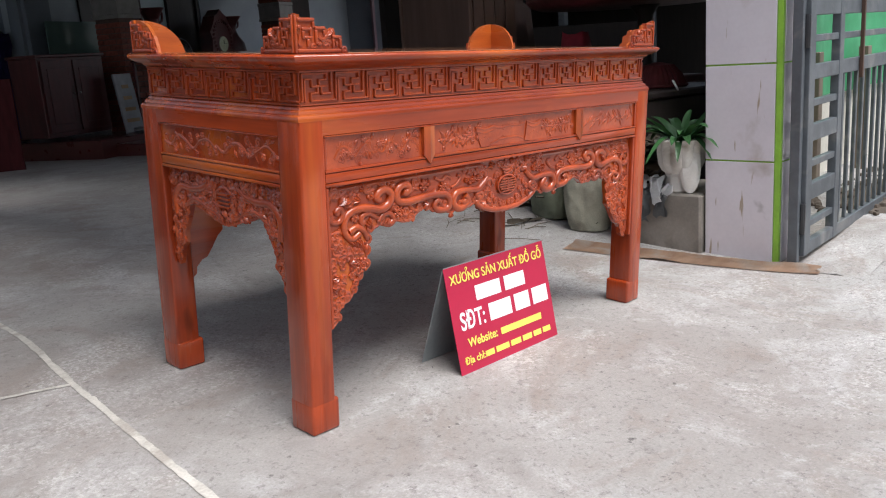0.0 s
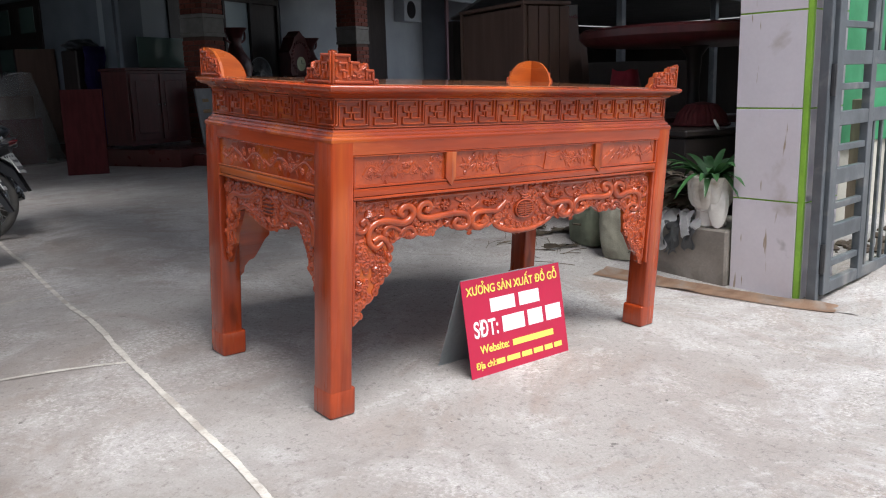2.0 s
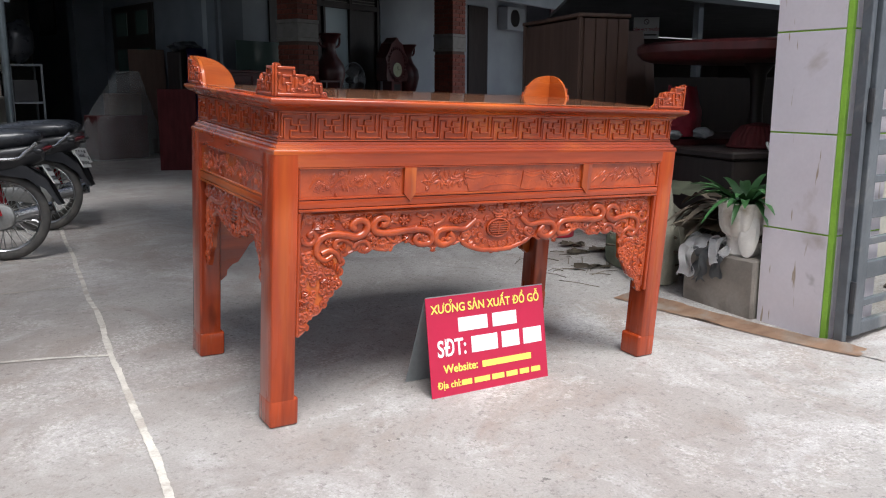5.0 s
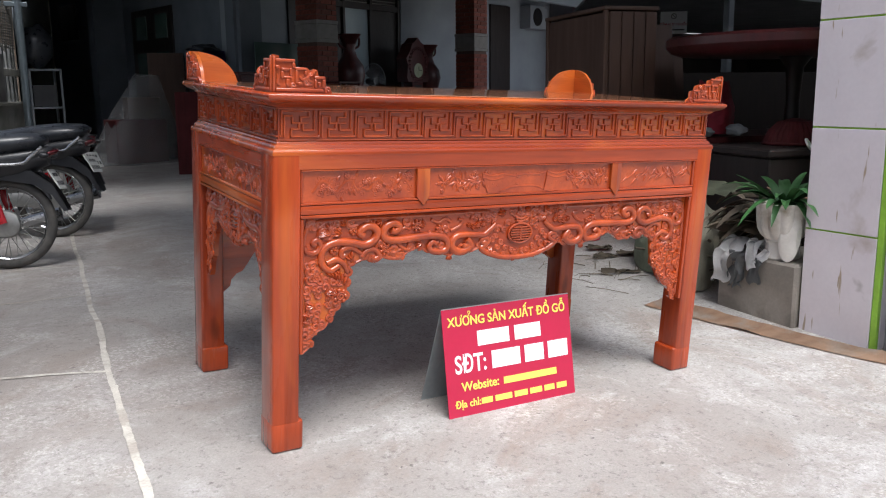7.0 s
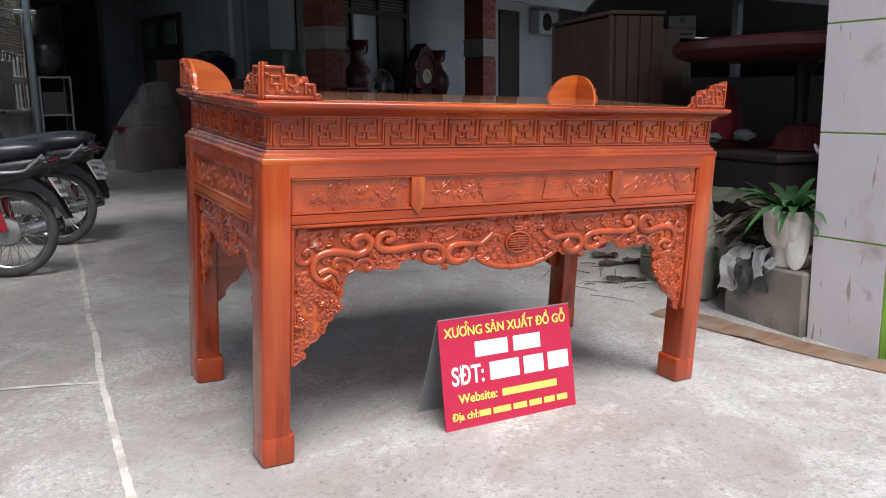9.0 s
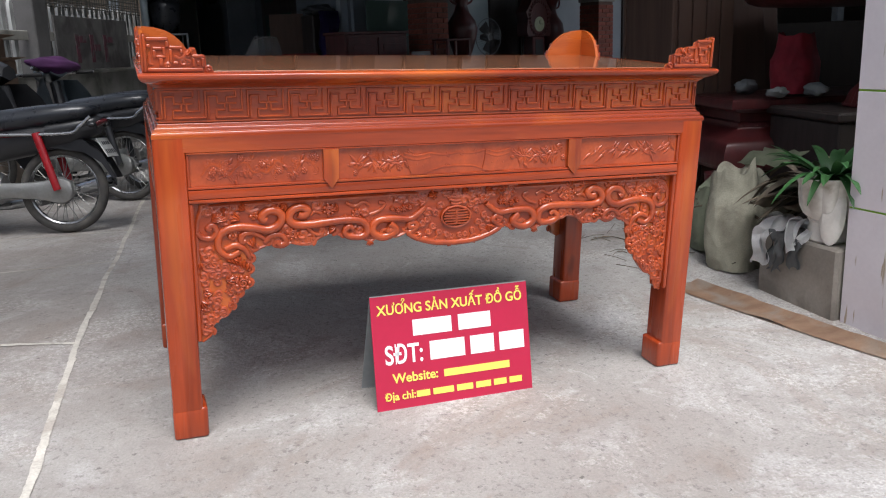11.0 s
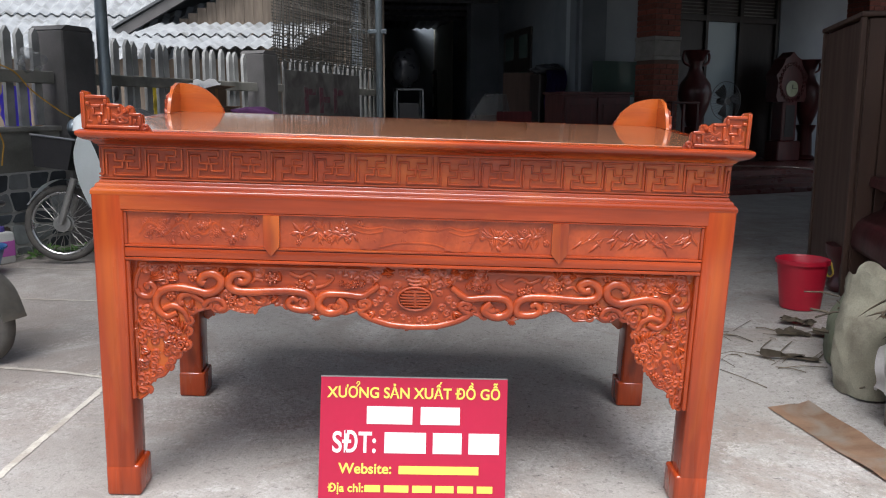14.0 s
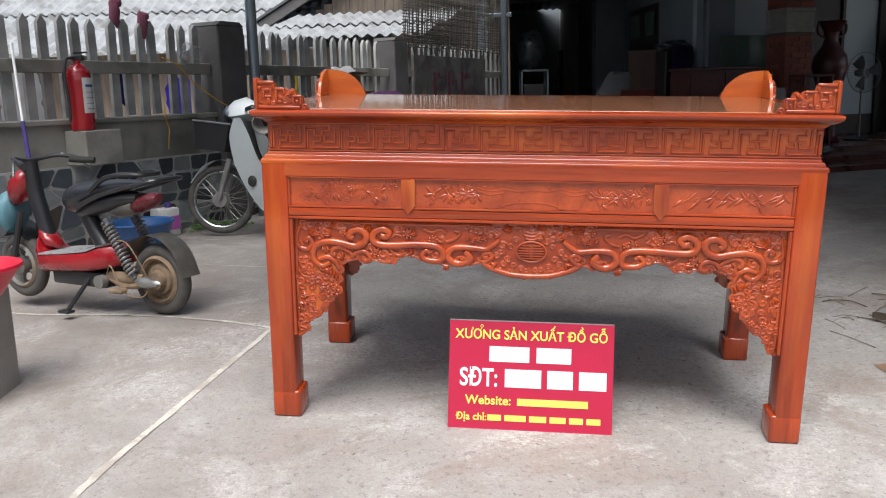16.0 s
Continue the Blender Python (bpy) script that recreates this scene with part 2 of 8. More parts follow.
def figured_wood(name, axis, light, dark, coat):
    """Varnished timber: broad bands, fibre along the board, dark figure lines and a few knots."""
    mat = surface(name, light, dark, 0.28, scale=2.2, fine=16, stretch=tuple(0.5 if k == axis else 6 for k in range(3)), mix=0.75, grain=0.22, bump=0.03, coat=coat, spec=0.15)
    nd, ln = mat.node_tree.nodes, mat.node_tree.links
    bs = nd["Principled BSDF"]
    tc = nd.new("ShaderNodeTexCoord")
    last = bs.inputs["Base Color"].links[0].from_socket

    def over(col, fac, amount):
        k = nd.new("ShaderNodeMath")
        k.operation = "MULTIPLY"
        k.inputs[1].default_value = amount
        ln.new(fac, k.inputs[0])
        m = nd.new("ShaderNodeMix")
        m.data_type = "RGBA"
        m.inputs["B"].default_value = (*col, 1)
        ln.new(k.outputs[0], m.inputs["Factor"])
        ln.new(last, m.inputs["A"])
        return m.outputs["Result"]

    def stretched(vec):
        mp = nd.new("ShaderNodeMapping")
        mp.inputs["Scale"].default_value = vec
        ln.new(tc.outputs["Object"], mp.inputs["Vector"])
        return mp.outputs[0]
    for scale, along, lo, hi, amount, col in ((7.0, 0.10, 0.50, 0.66, 0.55, dark), (34.0, 0.03, 0.52, 0.68, 0.5, dark), (4.0, 0.25, 0.50, 0.64, 0.8, (light[0] * 1.22, light[1] * 1.95, light[2] * 1.25))):
        n = nd.new("ShaderNodeTexNoise")
        n.inputs["Scale"].default_value, n.inputs["Detail"].default_value, n.inputs["Distortion"].default_value = scale, 4, 0.5
        ln.new(stretched(tuple(along if k == axis else 1.0 for k in range(3))), n.inputs["Vector"])
        mr = nd.new("ShaderNodeMapRange")
        mr.inputs["From Min"].default_value, mr.inputs["From Max"].default_value = lo, hi
        ln.new(n.outputs["Fac"], mr.inputs["Value"])
        last = over(col, mr.outputs[0], amount)
    vo = nd.new("ShaderNodeTexVoronoi")
    vo.inputs["Scale"].default_value = 3.2
    ln.new(stretched(tuple(0.6 if k == axis else 1.0 for k in range(3))), vo.inputs["Vector"])
    mr = nd.new("ShaderNodeMapRange")
    mr.inputs["From Min"].default_value, mr.inputs["From Max"].default_value, mr.inputs["To Min"].default_value, mr.inputs["To Max"].default_value = 0.03, 0.075, 1.0, 0.0
    ln.new(vo.outputs["Distance"], mr.inputs["Value"])
    last = over(tuple(c * 0.45 for c in dark), mr.outputs[0], 0.8)
    ln.new(last, bs.inputs["Base Color"])
    return mat


M_WOOD_X = figured_wood("varnished_wood_lengthwise", 0, WOOD_A, WOOD_B, 0.9)
M_WOOD_Y = figured_wood("varnished_wood_crosswise", 1, WOOD_A, WOOD_B, 0.9)
M_WOOD_Z = figured_wood("varnished_wood_upright", 2, WOOD_A, WOOD_B, 0.9)
M_CARVE = surface("varnished_carving", (0.435, 0.070, 0.0150), (0.24, 0.032, 0.0095), 0.32, scale=9, fine=75, mix=0.85, grain=0.25, bump=0.12, coat=0.9, spec=0.2)
for _m, _c, _r in ((M_WOOD_X, 0.85, 0.11), (M_WOOD_Y, 0.9, 0.10), (M_WOOD_Z, 0.85, 0.11), (M_CARVE, 0.95, 0.15)):
    _m.node_tree.nodes["Principled BSDF"].inputs["Coat Weight"].default_value = _c
    _m.node_tree.nodes["Principled BSDF"].inputs["Coat Roughness"].default_value = _r
M_EAR = surface("light_varnished_wood", (0.56, 0.13, 0.022), (0.36, 0.06, 0.011), 0.3, scale=3, fine=22, stretch=(1, 6, 6), mix=0.8, bump=0.03, coat=0.6)
M_TOP = surface("lacquered_tabletop", (0.38, 0.17, 0.085), (0.25, 0.095, 0.045), 0.36, scale=2.5, fine=20, stretch=(0.4, 5, 5), mix=0.8, grain=0.2, bump=0.01, coat=1.0, rvar=0.05)

M_TOP.node_tree.nodes["Principled BSDF"].inputs["Coat Roughness"].default_value = 0.05


def concrete(name):
    """Worn forecourt concrete: broad tints, mid-size scuffs and dark stains, sand grain, hairline cracks."""
    mat = bpy.data.materials.new(name)
    mat.use_nodes = True
    nd, ln = mat.node_tree.nodes, mat.node_tree.links
    bs = nd["Principled BSDF"]
    tc = nd.new("ShaderNodeTexCoord")

    def tex(scale, detail, lo, hi, dist=0.0, rough=0.55):
        n = nd.new("ShaderNodeTexNoise")
        n.inputs["Scale"].default_value, n.inputs["Detail"].default_value, n.inputs["Distortion"].default_value, n.inputs["Roughness"].default_value = scale, detail, dist, rough
        ln.new(tc.outputs["Object"], n.inputs["Vector"])
        r = nd.new("ShaderNodeMapRange")
        r.inputs["From Min"].default_value, r.inputs["From Max"].default_value = lo, hi
        ln.new(n.outputs["Fac"], r.inputs["Value"])
        return n, r.outputs[0]

    def over(base, col, fac, amount):
        m = nd.new("ShaderNodeMix")
        m.data_type = "RGBA"
        k = nd.new("ShaderNodeMath")
        k.operation = "MULTIPLY"
        k.inputs[1].default_value = amount
        ln.new(fac, k.inputs[0])
        ln.new(k.outputs[0], m.inputs["Factor"])
        if isinstance(base, tuple):
            m.inputs["A"].default_value = (*base, 1)
        else:
            ln.new(base, m.inputs["A"])
        m.inputs["B"].default_value = (*col, 1)
        return m.outputs["Result"]
    c = over((0.397, 0.386, 0.368), (0.298, 0.267, 0.247), tex(0.55, 5, 0.4, 0.62, 0.6)[1], 0.85)
    c = over(c, (0.520, 0.511, 0.508), tex(1.7, 8, 0.50, 0.64, 1.0, 0.70)[1], 0.7)
    c = over(c, (0.269, 0.215, 0.181), tex(1.25, 8, 0.50, 0.64, 1.4, 0.74)[1], 0.75)
    c = over(c, (0.198, 0.181, 0.171), tex(2.9, 9, 0.57, 0.68, 1.2, 0.78)[1], 0.55)
    c = over(c, (0.624, 0.617, 0.615), tex(5.0, 9, 0.56, 0.68, 0.9, 0.80)[1], 0.6)
    c = over(c, (0.189, 0.157, 0.141), tex(9.0, 9, 0.55, 0.68, 0.6, 0.82)[1], 0.6)
    c = over(c, (0.132, 0.120, 0.116), tex(42.0, 5, 0.55, 0.64, 0.0, 0.75)[1], 0.7)
    sand = nd.new("ShaderNodeMath")          # worn patches where pale sand shows
    sand.operation = "MULTIPLY"
    ln.new(tex(1.6, 6, 0.48, 0.62, 0.8, 0.65)[1], sand.inputs[0])
    ln.new(tex(55.0, 5, 0.48, 0.60, 0.0, 0.75)[1], sand.inputs[1])
    c = over(c, (0.718, 0.698, 0.674), sand.outputs[0], 0.62)
    c = over(c, (0.052, 0.048, 0.046), tex(24.0, 3, 0.69, 0.73, 0.3, 0.6)[1], 0.8)
    sep = nd.new("ShaderNodeSeparateXYZ")
    ln.new(tc.outputs["Object"], sep.inputs[0])
    west = nd.new("ShaderNodeMapRange")      # darker and browner towards -x
    west.inputs["From Min"].default_value, west.inputs["From Max"].default_value = 0.3, -2.4
    ln.new(sep.outputs["X"], west.inputs["Value"])
    mud = nd.new("ShaderNodeMath")
    mud.operation = "MULTIPLY"
    ln.new(west.outputs[0], mud.inputs[0])
    ln.new(tex(2.1, 7, 0.30, 0.60, 1.0, 0.7)[1], mud.inputs[1])
    c = over(c, (0.194, 0.167, 0.151), mud.outputs[0], 0.75)
    fine, fv = tex(120.0, 5, 0.3, 0.7)
    c = over(c, (0.203, 0.186, 0.171), fv, 0.5)
    ln.new(c, bs.inputs["Base Color"])
    bp = nd.new("ShaderNodeBump")
    bp.inputs["Strength"].default_value, bp.inputs["Distance"].default_value = 0.42, 0.006
    pits = nd.new("ShaderNodeMath")
    pits.operation = "ADD"
    ln.new(fine.outputs["Fac"], pits.inputs[0])
    ln.new(tex(34.0, 6, 0.35, 0.6, 0.0, 0.7)[1], pits.inputs[1])
    ln.new(pits.outputs[0], bp.inputs["Height"])
    ln.new(bp.outputs[0], bs.inputs["Normal"])
    rr = tex(1.3, 5, 0.3, 0.7)[1]
    mr = nd.new("ShaderNodeMapRange")
    mr.inputs["To Min"].default_value, mr.inputs["To Max"].default_value = 0.55, 0.85
    ln.new(rr, mr.inputs["Value"])
    ln.new(mr.outputs[0], bs.inputs["Roughness"])
    return mat


M_CONC = concrete("worn_concrete")
M_TINPINK = surface("dull_pink_tin", (0.20, 0.13, 0.15), (0.14, 0.09, 0.11), 0.6, scale=4, fine=50)
M_JOINT = surface("pale_floor_joint", (0.52, 0.49, 0.44), (0.40, 0.375, 0.335), 0.85, scale=14, fine=110, mix=0.9, grain=0.3, stain=(0.33, 0.30, 0.265), stain_scale=9, stain_at=0.56)
M_JOINT_WORN = surface("worn_floor_joint", (0.43, 0.405, 0.365), (0.34, 0.315, 0.28), 0.85, scale=9, fine=110, mix=0.9, grain=0.3, stain=(0.32, 0.29, 0.255), stain_scale=4, stain_at=0.50)
M_TILE = surface("mauve_grey_tile", (0.70, 0.66, 0.70), (0.61, 0.57, 0.61), 0.35, scale=4, fine=50, mix=0.6, grain=0.05, bump=0.05, stain=(0.36, 0.30, 0.25), stain_scale=2.5, stain_at=0.68)


def add_drips(mat, col, stretch, scale, lo, hi, amount):
    """Thin runs of dirt laid over what the material already has."""
    nd, ln = mat.node_tree.nodes, mat.node_tree.links
    bs = nd["Principled BSDF"]
    last = bs.inputs["Base Color"].links[0].from_socket
    tc, mp, n, mr, m = nd.new("ShaderNodeTexCoord"), nd.new("ShaderNodeMapping"), nd.new("ShaderNodeTexNoise"), nd.new("ShaderNodeMapRange"), nd.new("ShaderNodeMix")
    mp.inputs["Scale"].default_value = stretch
    n.inputs["Scale"].default_value, n.inputs["Detail"].default_value = scale, 3
    mr.inputs["From Min"].default_value, mr.inputs["From Max"].default_value, mr.inputs["To Max"].default_value = lo, hi, amount
    m.data_type = "RGBA"
    m.inputs["B"].default_value = (*col, 1)
    ln.new(tc.outputs["Object"], mp.inputs["Vector"])
    ln.new(mp.outputs[0], n.inputs["Vector"])
    ln.new(n.outputs["Fac"], mr.inputs["Value"])
    ln.new(mr.outputs[0], m.inputs["Factor"])
    ln.new(last, m.inputs["A"])
    ln.new(m.outputs["Result"], bs.inputs["Base Color"])


add_drips(M_TILE, (0.30, 0.22, 0.12), (14, 14, 2.2), 1.6, 0.66, 0.70, 0.8)
add_drips(M_TILE, (0.20, 0.18, 0.17), (1, 1, 1), 5.5, 0.68, 0.76, 0.7)
add_drips(M_WOOD_X, (0.05, 0.009, 0.004), (1.0, 1.0, 3.5), 2.1, 0.66, 0.76, 0.65)
add_drips(M_WOOD_Z, (0.05, 0.009, 0.004), (3.5, 3.5, 1.2), 2.1, 0.66, 0.76, 0.65)
M_GREEN = surface("lime_green_paint", (0.30, 0.58, 0.06), (0.22, 0.42, 0.05), 0.5, scale=10, fine=60, mix=0.6)
M_STEEL = surface("grey_painted_steel", (0.13, 0.145, 0.16), (0.085, 0.095, 0.105), 0.42, scale=8, fine=60, mix=0.7, grain=0.1, metal=0.3, stain=(0.22, 0.22, 0.215), stain_scale=5, stain_at=0.63)
M_GALV = surface("galvanised_steel", (0.22, 0.26, 0.29), (0.15, 0.18, 0.20), 0.35, scale=8, fine=60, metal=0.8)
M_BLACK = surface("black_rubber", (0.016, 0.016, 0.017), (0.028, 0.027, 0.026), 0.7, scale=20, fine=90, mix=0.8, bump=0.2)
M_SEAT = surface("black_vinyl", (0.018, 0.020, 0.025), (0.030, 0.033, 0.038), 0.30, scale=12, fine=120, mix=0.7, bump=0.12)
M_PLASTIC_BLACK = surface("black_plastic", (0.018, 0.0185, 0.021), (0.030, 0.030, 0.033), 0.35, scale=10, fine=70)
M_CHROME = surface("worn_chrome", (0.42, 0.43, 0.44), (0.25, 0.25, 0.25), 0.28, metal=1.0, scale=10, fine=60, grain=0.04, bump=0.02)
M_ALU = surface("dull_aluminium", (0.34, 0.34, 0.33), (0.22, 0.215, 0.20), 0.45, metal=0.8, scale=12, fine=70)
M_RED_PAINT = surface("red_gloss_paint", (0.34, 0.010, 0.016), (0.20, 0.008, 0.012), 0.25, scale=6, fine=50, grain=0.06, bump=0.02, coat=0.5)
M_WHITE_PLASTIC = surface("white_fairing", (0.74, 0.79, 0.80), (0.64, 0.69, 0.69), 0.4, scale=5, fine=60, grain=0.05, bump=0.03)
M_RED_LENS = surface("dusty_red_lens", (0.14, 0.022, 0.030), (0.09, 0.015, 0.02), 0.3, scale=8, fine=60, grain=0.05)
M_PLATE = surface("white_enamel_plate", (0.56, 0.565, 0.55), (0.42, 0.42, 0.41), 0.5, scale=15, fine=80)
M_INK = surface("dark_print", (0.05, 0.05, 0.055), None, 0.6)
M_SIGN = surface("crimson_print", (0.44, 0.013, 0.052), (0.38, 0.011, 0.043), 0.42, scale=6, fine=50, grain=0.04, bump=0.02)
M_SIGN_BACK = surface("dull_zinc_sheet", (0.36, 0.40, 0.41), (0.28, 0.31, 0.32), 0.4, metal=0.4, scale=6, fine=50)
M_YELLOW = surface("yellow_print", (0.86, 0.72, 0.13), None, 0.5, grain=0.03)
M_WHITE = surface("white_print", (0.82, 0.82, 0.82), (0.78, 0.78, 0.78), 0.5, grain=0.03)
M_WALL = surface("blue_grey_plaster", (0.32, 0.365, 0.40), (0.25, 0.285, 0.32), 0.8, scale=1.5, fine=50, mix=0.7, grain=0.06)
# darker copy of the wall plaster, with the shade put into its colour
M_WALL_DIM = surface("shade_dimmed_plaster", (0.19, 0.22, 0.25), (0.13, 0.155, 0.18), 0.8, scale=1.5, fine=50, mix=0.7, grain=0.06)
M_SIDEWALL = surface("cream_wall", (0.62, 0.60, 0.52), (0.5, 0.48, 0.42), 0.8, scale=2, fine=50)
M_BRICK = surface("red_brick", (0.23, 0.062, 0.04), (0.15, 0.04, 0.027), 0.75, scale=20, fine=90, mix=0.8, island=0.25, bump=0.3)
M_MORTAR = surface("dark_mortar", (0.12, 0.075, 0.06), None, 0.9, scale=20, fine=90)
M_BAND = surface("pale_cement_band", (0.25, 0.24, 0.225), (0.18, 0.172, 0.158), 0.8, scale=9, fine=80)
# board and print colours lowered to include the shadow of the net
M_NOTICE = surface("shadowed_notice", (0.15, 0.145, 0.14), (0.09, 0.088, 0.085), 0.8, scale=4, fine=60, mix=0.9, stain=(0.06, 0.055, 0.055), stain_scale=3, stain_at=0.55)
M_NOTICE_INK = surface("shadowed_maroon_paint", (0.12, 0.035, 0.055), (0.08, 0.03, 0.04), 0.8, scale=9, fine=60, mix=0.9, stain=(0.11, 0.10, 0.10), stain_scale=9, stain_at=0.55)
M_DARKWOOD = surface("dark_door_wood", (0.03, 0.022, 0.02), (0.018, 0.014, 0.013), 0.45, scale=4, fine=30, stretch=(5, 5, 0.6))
M_REDWOOD = surface("dark_rosewood", (0.085, 0.016, 0.017), (0.05, 0.010, 0.011), 0.36, scale=4, fine=30, stretch=(4, 4, 0.7), mix=0.8, coat=0.2)
M_REDBOARD = surface("dull_red_board", (0.085, 0.014, 0.016), (0.05, 0.009, 0.010), 0.75, scale=4, fine=30, stretch=(4, 4, 0.7), mix=0.8, spec=0.2)
M_CRATE = surface("raw_brown_board", (0.10, 0.053, 0.036), (0.068, 0.037, 0.026), 0.55, scale=2.5, fine=26, stretch=(5, 5, 0.5), mix=0.8)
M_CRATE_EDGE = surface("pale_board_edge", (0.36, 0.22, 0.11), (0.26, 0.15, 0.075), 0.6, scale=4, fine=30, stretch=(5, 5, 0.6))
M_STEPTILE = surface("dark_red_step_tile", (0.10, 0.025, 0.022), (0.07, 0.018, 0.016), 0.3, scale=6, fine=50)
M_STONE = surface("dark_slate_stone", (0.055, 0.066, 0.078), (0.032, 0.038, 0.046), 0.6, scale=10, fine=70, island=0.5, mix=0.7)
M_STONE_PALE = surface("pale_grey_stone", (0.22, 0.235, 0.24), (0.14, 0.15, 0.155), 0.65, scale=10, fine=70, island=0.35, mix=0.7)
M_STONE_BROWN = surface("brown_stone", (0.085, 0.066, 0.055), (0.05, 0.04, 0.035), 0.65, scale=10, fine=70, island=0.4, mix=0.7)
M_GROUT = surface("pale_grout", (0.36, 0.36, 0.35), (0.28, 0.28, 0.27), 0.85, scale=15, fine=90)
M_CEMENT = surface("weathered_cement", (0.27, 0.265, 0.24), (0.18, 0.175, 0.155), 0.85, scale=2.5, fine=60, mix=0.9, grain=0.15, stain=(0.10, 0.10, 0.085), stain_scale=1.8, stain_at=0.6)
M_PICKET = surface("grey_cement_picket", (0.33, 0.335, 0.33), (0.21, 0.215, 0.21), 0.85, scale=5, fine=60, mix=0.9, island=0.2)
M_POST = surface("dark_grey_cement_post", (0.11, 0.105, 0.105), (0.07, 0.068, 0.068), 0.85, scale=3, fine=60, mix=0.9)
M_ROOF = surface("fibre_cement_roof", (0.32, 0.335, 0.345), (0.21, 0.22, 0.23), 0.7, scale=3, fine=40, mix=0.9, stain=(0.15, 0.152, 0.15), stain_scale=2.2, stain_at=0.60)
M_TIN = surface("dark_tin_roofing", (0.10, 0.106, 0.112), (0.07, 0.075, 0.08), 0.6, metal=0.3, scale=4, fine=50)
M_SHED = surface("weathered_planks", (0.25, 0.20, 0.155), (0.15, 0.12, 0.095), 0.85, scale=3, fine=40, stretch=(5, 5, 0.6), mix=0.9, island=0.2)
M_NET = surface("faded_shade_net", (0.10, 0.095, 0.085), None, 0.9)
M_POT = surface("white_glazed_pot", (0.70, 0.68, 0.64), (0.56, 0.53, 0.48), 0.5, scale=8, fine=60, mix=0.8, stain=(0.33, 0.29, 0.23), stain_scale=7, stain_at=0.6)
M_LEAF = surface("broad_green_leaf", (0.05, 0.14, 0.045), (0.03, 0.095, 0.032), 0.4, scale=10, fine=60, stretch=(1, 1, 1), island=0.3)
M_LEAF_DRY = surface("dry_leaf", (0.15, 0.12, 0.085), (0.08, 0.065, 0.048), 0.8, scale=10, fine=60, mix=0.9, island=0.3)
M_SACK = surface("dusty_woven_sack", (0.33, 0.32, 0.25), (0.23, 0.22, 0.17), 0.85, scale=7, fine=150, mix=0.9, grain=0.25, bump=0.45, stain=(0.19, 0.175, 0.135), stain_scale=6, stain_at=0.60)
M_SACK_GREEN = surface("green_grey_sack", (0.20, 0.22, 0.15), (0.12, 0.13, 0.09), 0.85, scale=7, fine=130, mix=0.9, bump=0.35)
M_RAG = surface("white_rag", (0.84, 0.84, 0.84), (0.70, 0.70, 0.70), 0.8, scale=10, fine=100, mix=0.8, bump=0.2)
M_RAG_GREY = surface("grey_rag", (0.20, 0.21, 0.215), (0.14, 0.15, 0.155), 0.8, scale=10, fine=100, mix=0.8, bump=0.2)
M_CARD = surface("brown_cardboard", (0.40, 0.26, 0.175), (0.29, 0.18, 0.12), 0.8, scale=5, fine=60, mix=0.9, stretch=(1, 3, 1), grain=0.14, stain=(0.36, 0.30, 0.25), stain_scale=5, stain_at=0.60)
M_CARD_DIM = surface("weathered_cardboard", (0.22, 0.15, 0.105), (0.14, 0.095, 0.068), 0.85, scale=5, fine=60, mix=0.9, grain=0.14)
M_WEED = surface("fresh_green_weed", (0.11, 0.22, 0.05), (0.07, 0.15, 0.035), 0.5, scale=10, fine=60, mix=0.8)
M_BUCKET = surface("red_plastic", (0.48, 0.012, 0.035), (0.40, 0.01, 0.03), 0.38, scale=6, fine=60, grain=0.05, bump=0.03)
M_TARP = surface("dusty_clear_plastic", (0.30, 0.30, 0.31), (0.20, 0.20, 0.21), 0.35, scale=5, fine=40, mix=0.8, bump=0.3)
M_PURPLE = surface("dark_purple_cloth", (0.06, 0.04, 0.20), (0.035, 0.025, 0.12), 0.8, scale=6, fine=60)
M_MAGENTA = surface("faded_maroon_cloth", (0.20, 0.06, 0.10), (0.12, 0.035, 0.06), 0.85, scale=9, fine=80)
M_DIRT = surface("bare_earth", (0.11, 0.085, 0.065), (0.07, 0.055, 0.042), 0.95, scale=3, fine=50, mix=0.9, bump=0.6)
M_TARP_GREEN = surface("green_sheet", (0.06, 0.33, 0.15), (0.04, 0.24, 0.10), 0.55, scale=5, fine=40, mix=0.8, bump=0.3)
M_BLUE = surface("blue_plastic", (0.03, 0.10, 0.26), (0.02, 0.07, 0.2), 0.4, scale=6)
M_GLASS_DOOR = surface("frosted_pane", (0.36, 0.45, 0.49), (0.30, 0.38, 0.42), 0.2, scale=2, fine=40, grain=0.03, bump=0.01)
M_DIAL = surface("cream_clock_dial", (0.40, 0.44, 0.30), (0.26, 0.30, 0.19), 0.3, scale=10)
M_TYRE = surface("dusty_tyre_rubber", (0.05, 0.048, 0.046), (0.095, 0.088, 0.078), 0.85, scale=14, fine=90, mix=0.8, bump=0.3)
M_GUARD = surface("dusty_grey_plastic", (0.17, 0.165, 0.15), (0.11, 0.105, 0.095), 0.6, scale=9, fine=70, mix=0.9, stain=(0.22, 0.17, 0.12), stain_scale=7, stain_at=0.58)
M_MAT = surface("pale_rubber_mat", (0.33, 0.34, 0.345), (0.24, 0.25, 0.25), 0.6, scale=12, fine=90, mix=0.8)
M_TEAL = surface("teal_panel", (0.10, 0.24, 0.29), (0.07, 0.17, 0.21), 0.5, scale=6, fine=60)
M_CLOTH_BLACK = surface("black_cloth", (0.010, 0.010, 0.012), (0.018, 0.018, 0.02), 0.9, scale=14, fine=120, mix=0.8, bump=0.4)
M_TAIL = surface("dark_tail_lens", (0.09, 0.008, 0.012), (0.05, 0.006, 0.008), 0.2, scale=8, fine=60, grain=0.05)
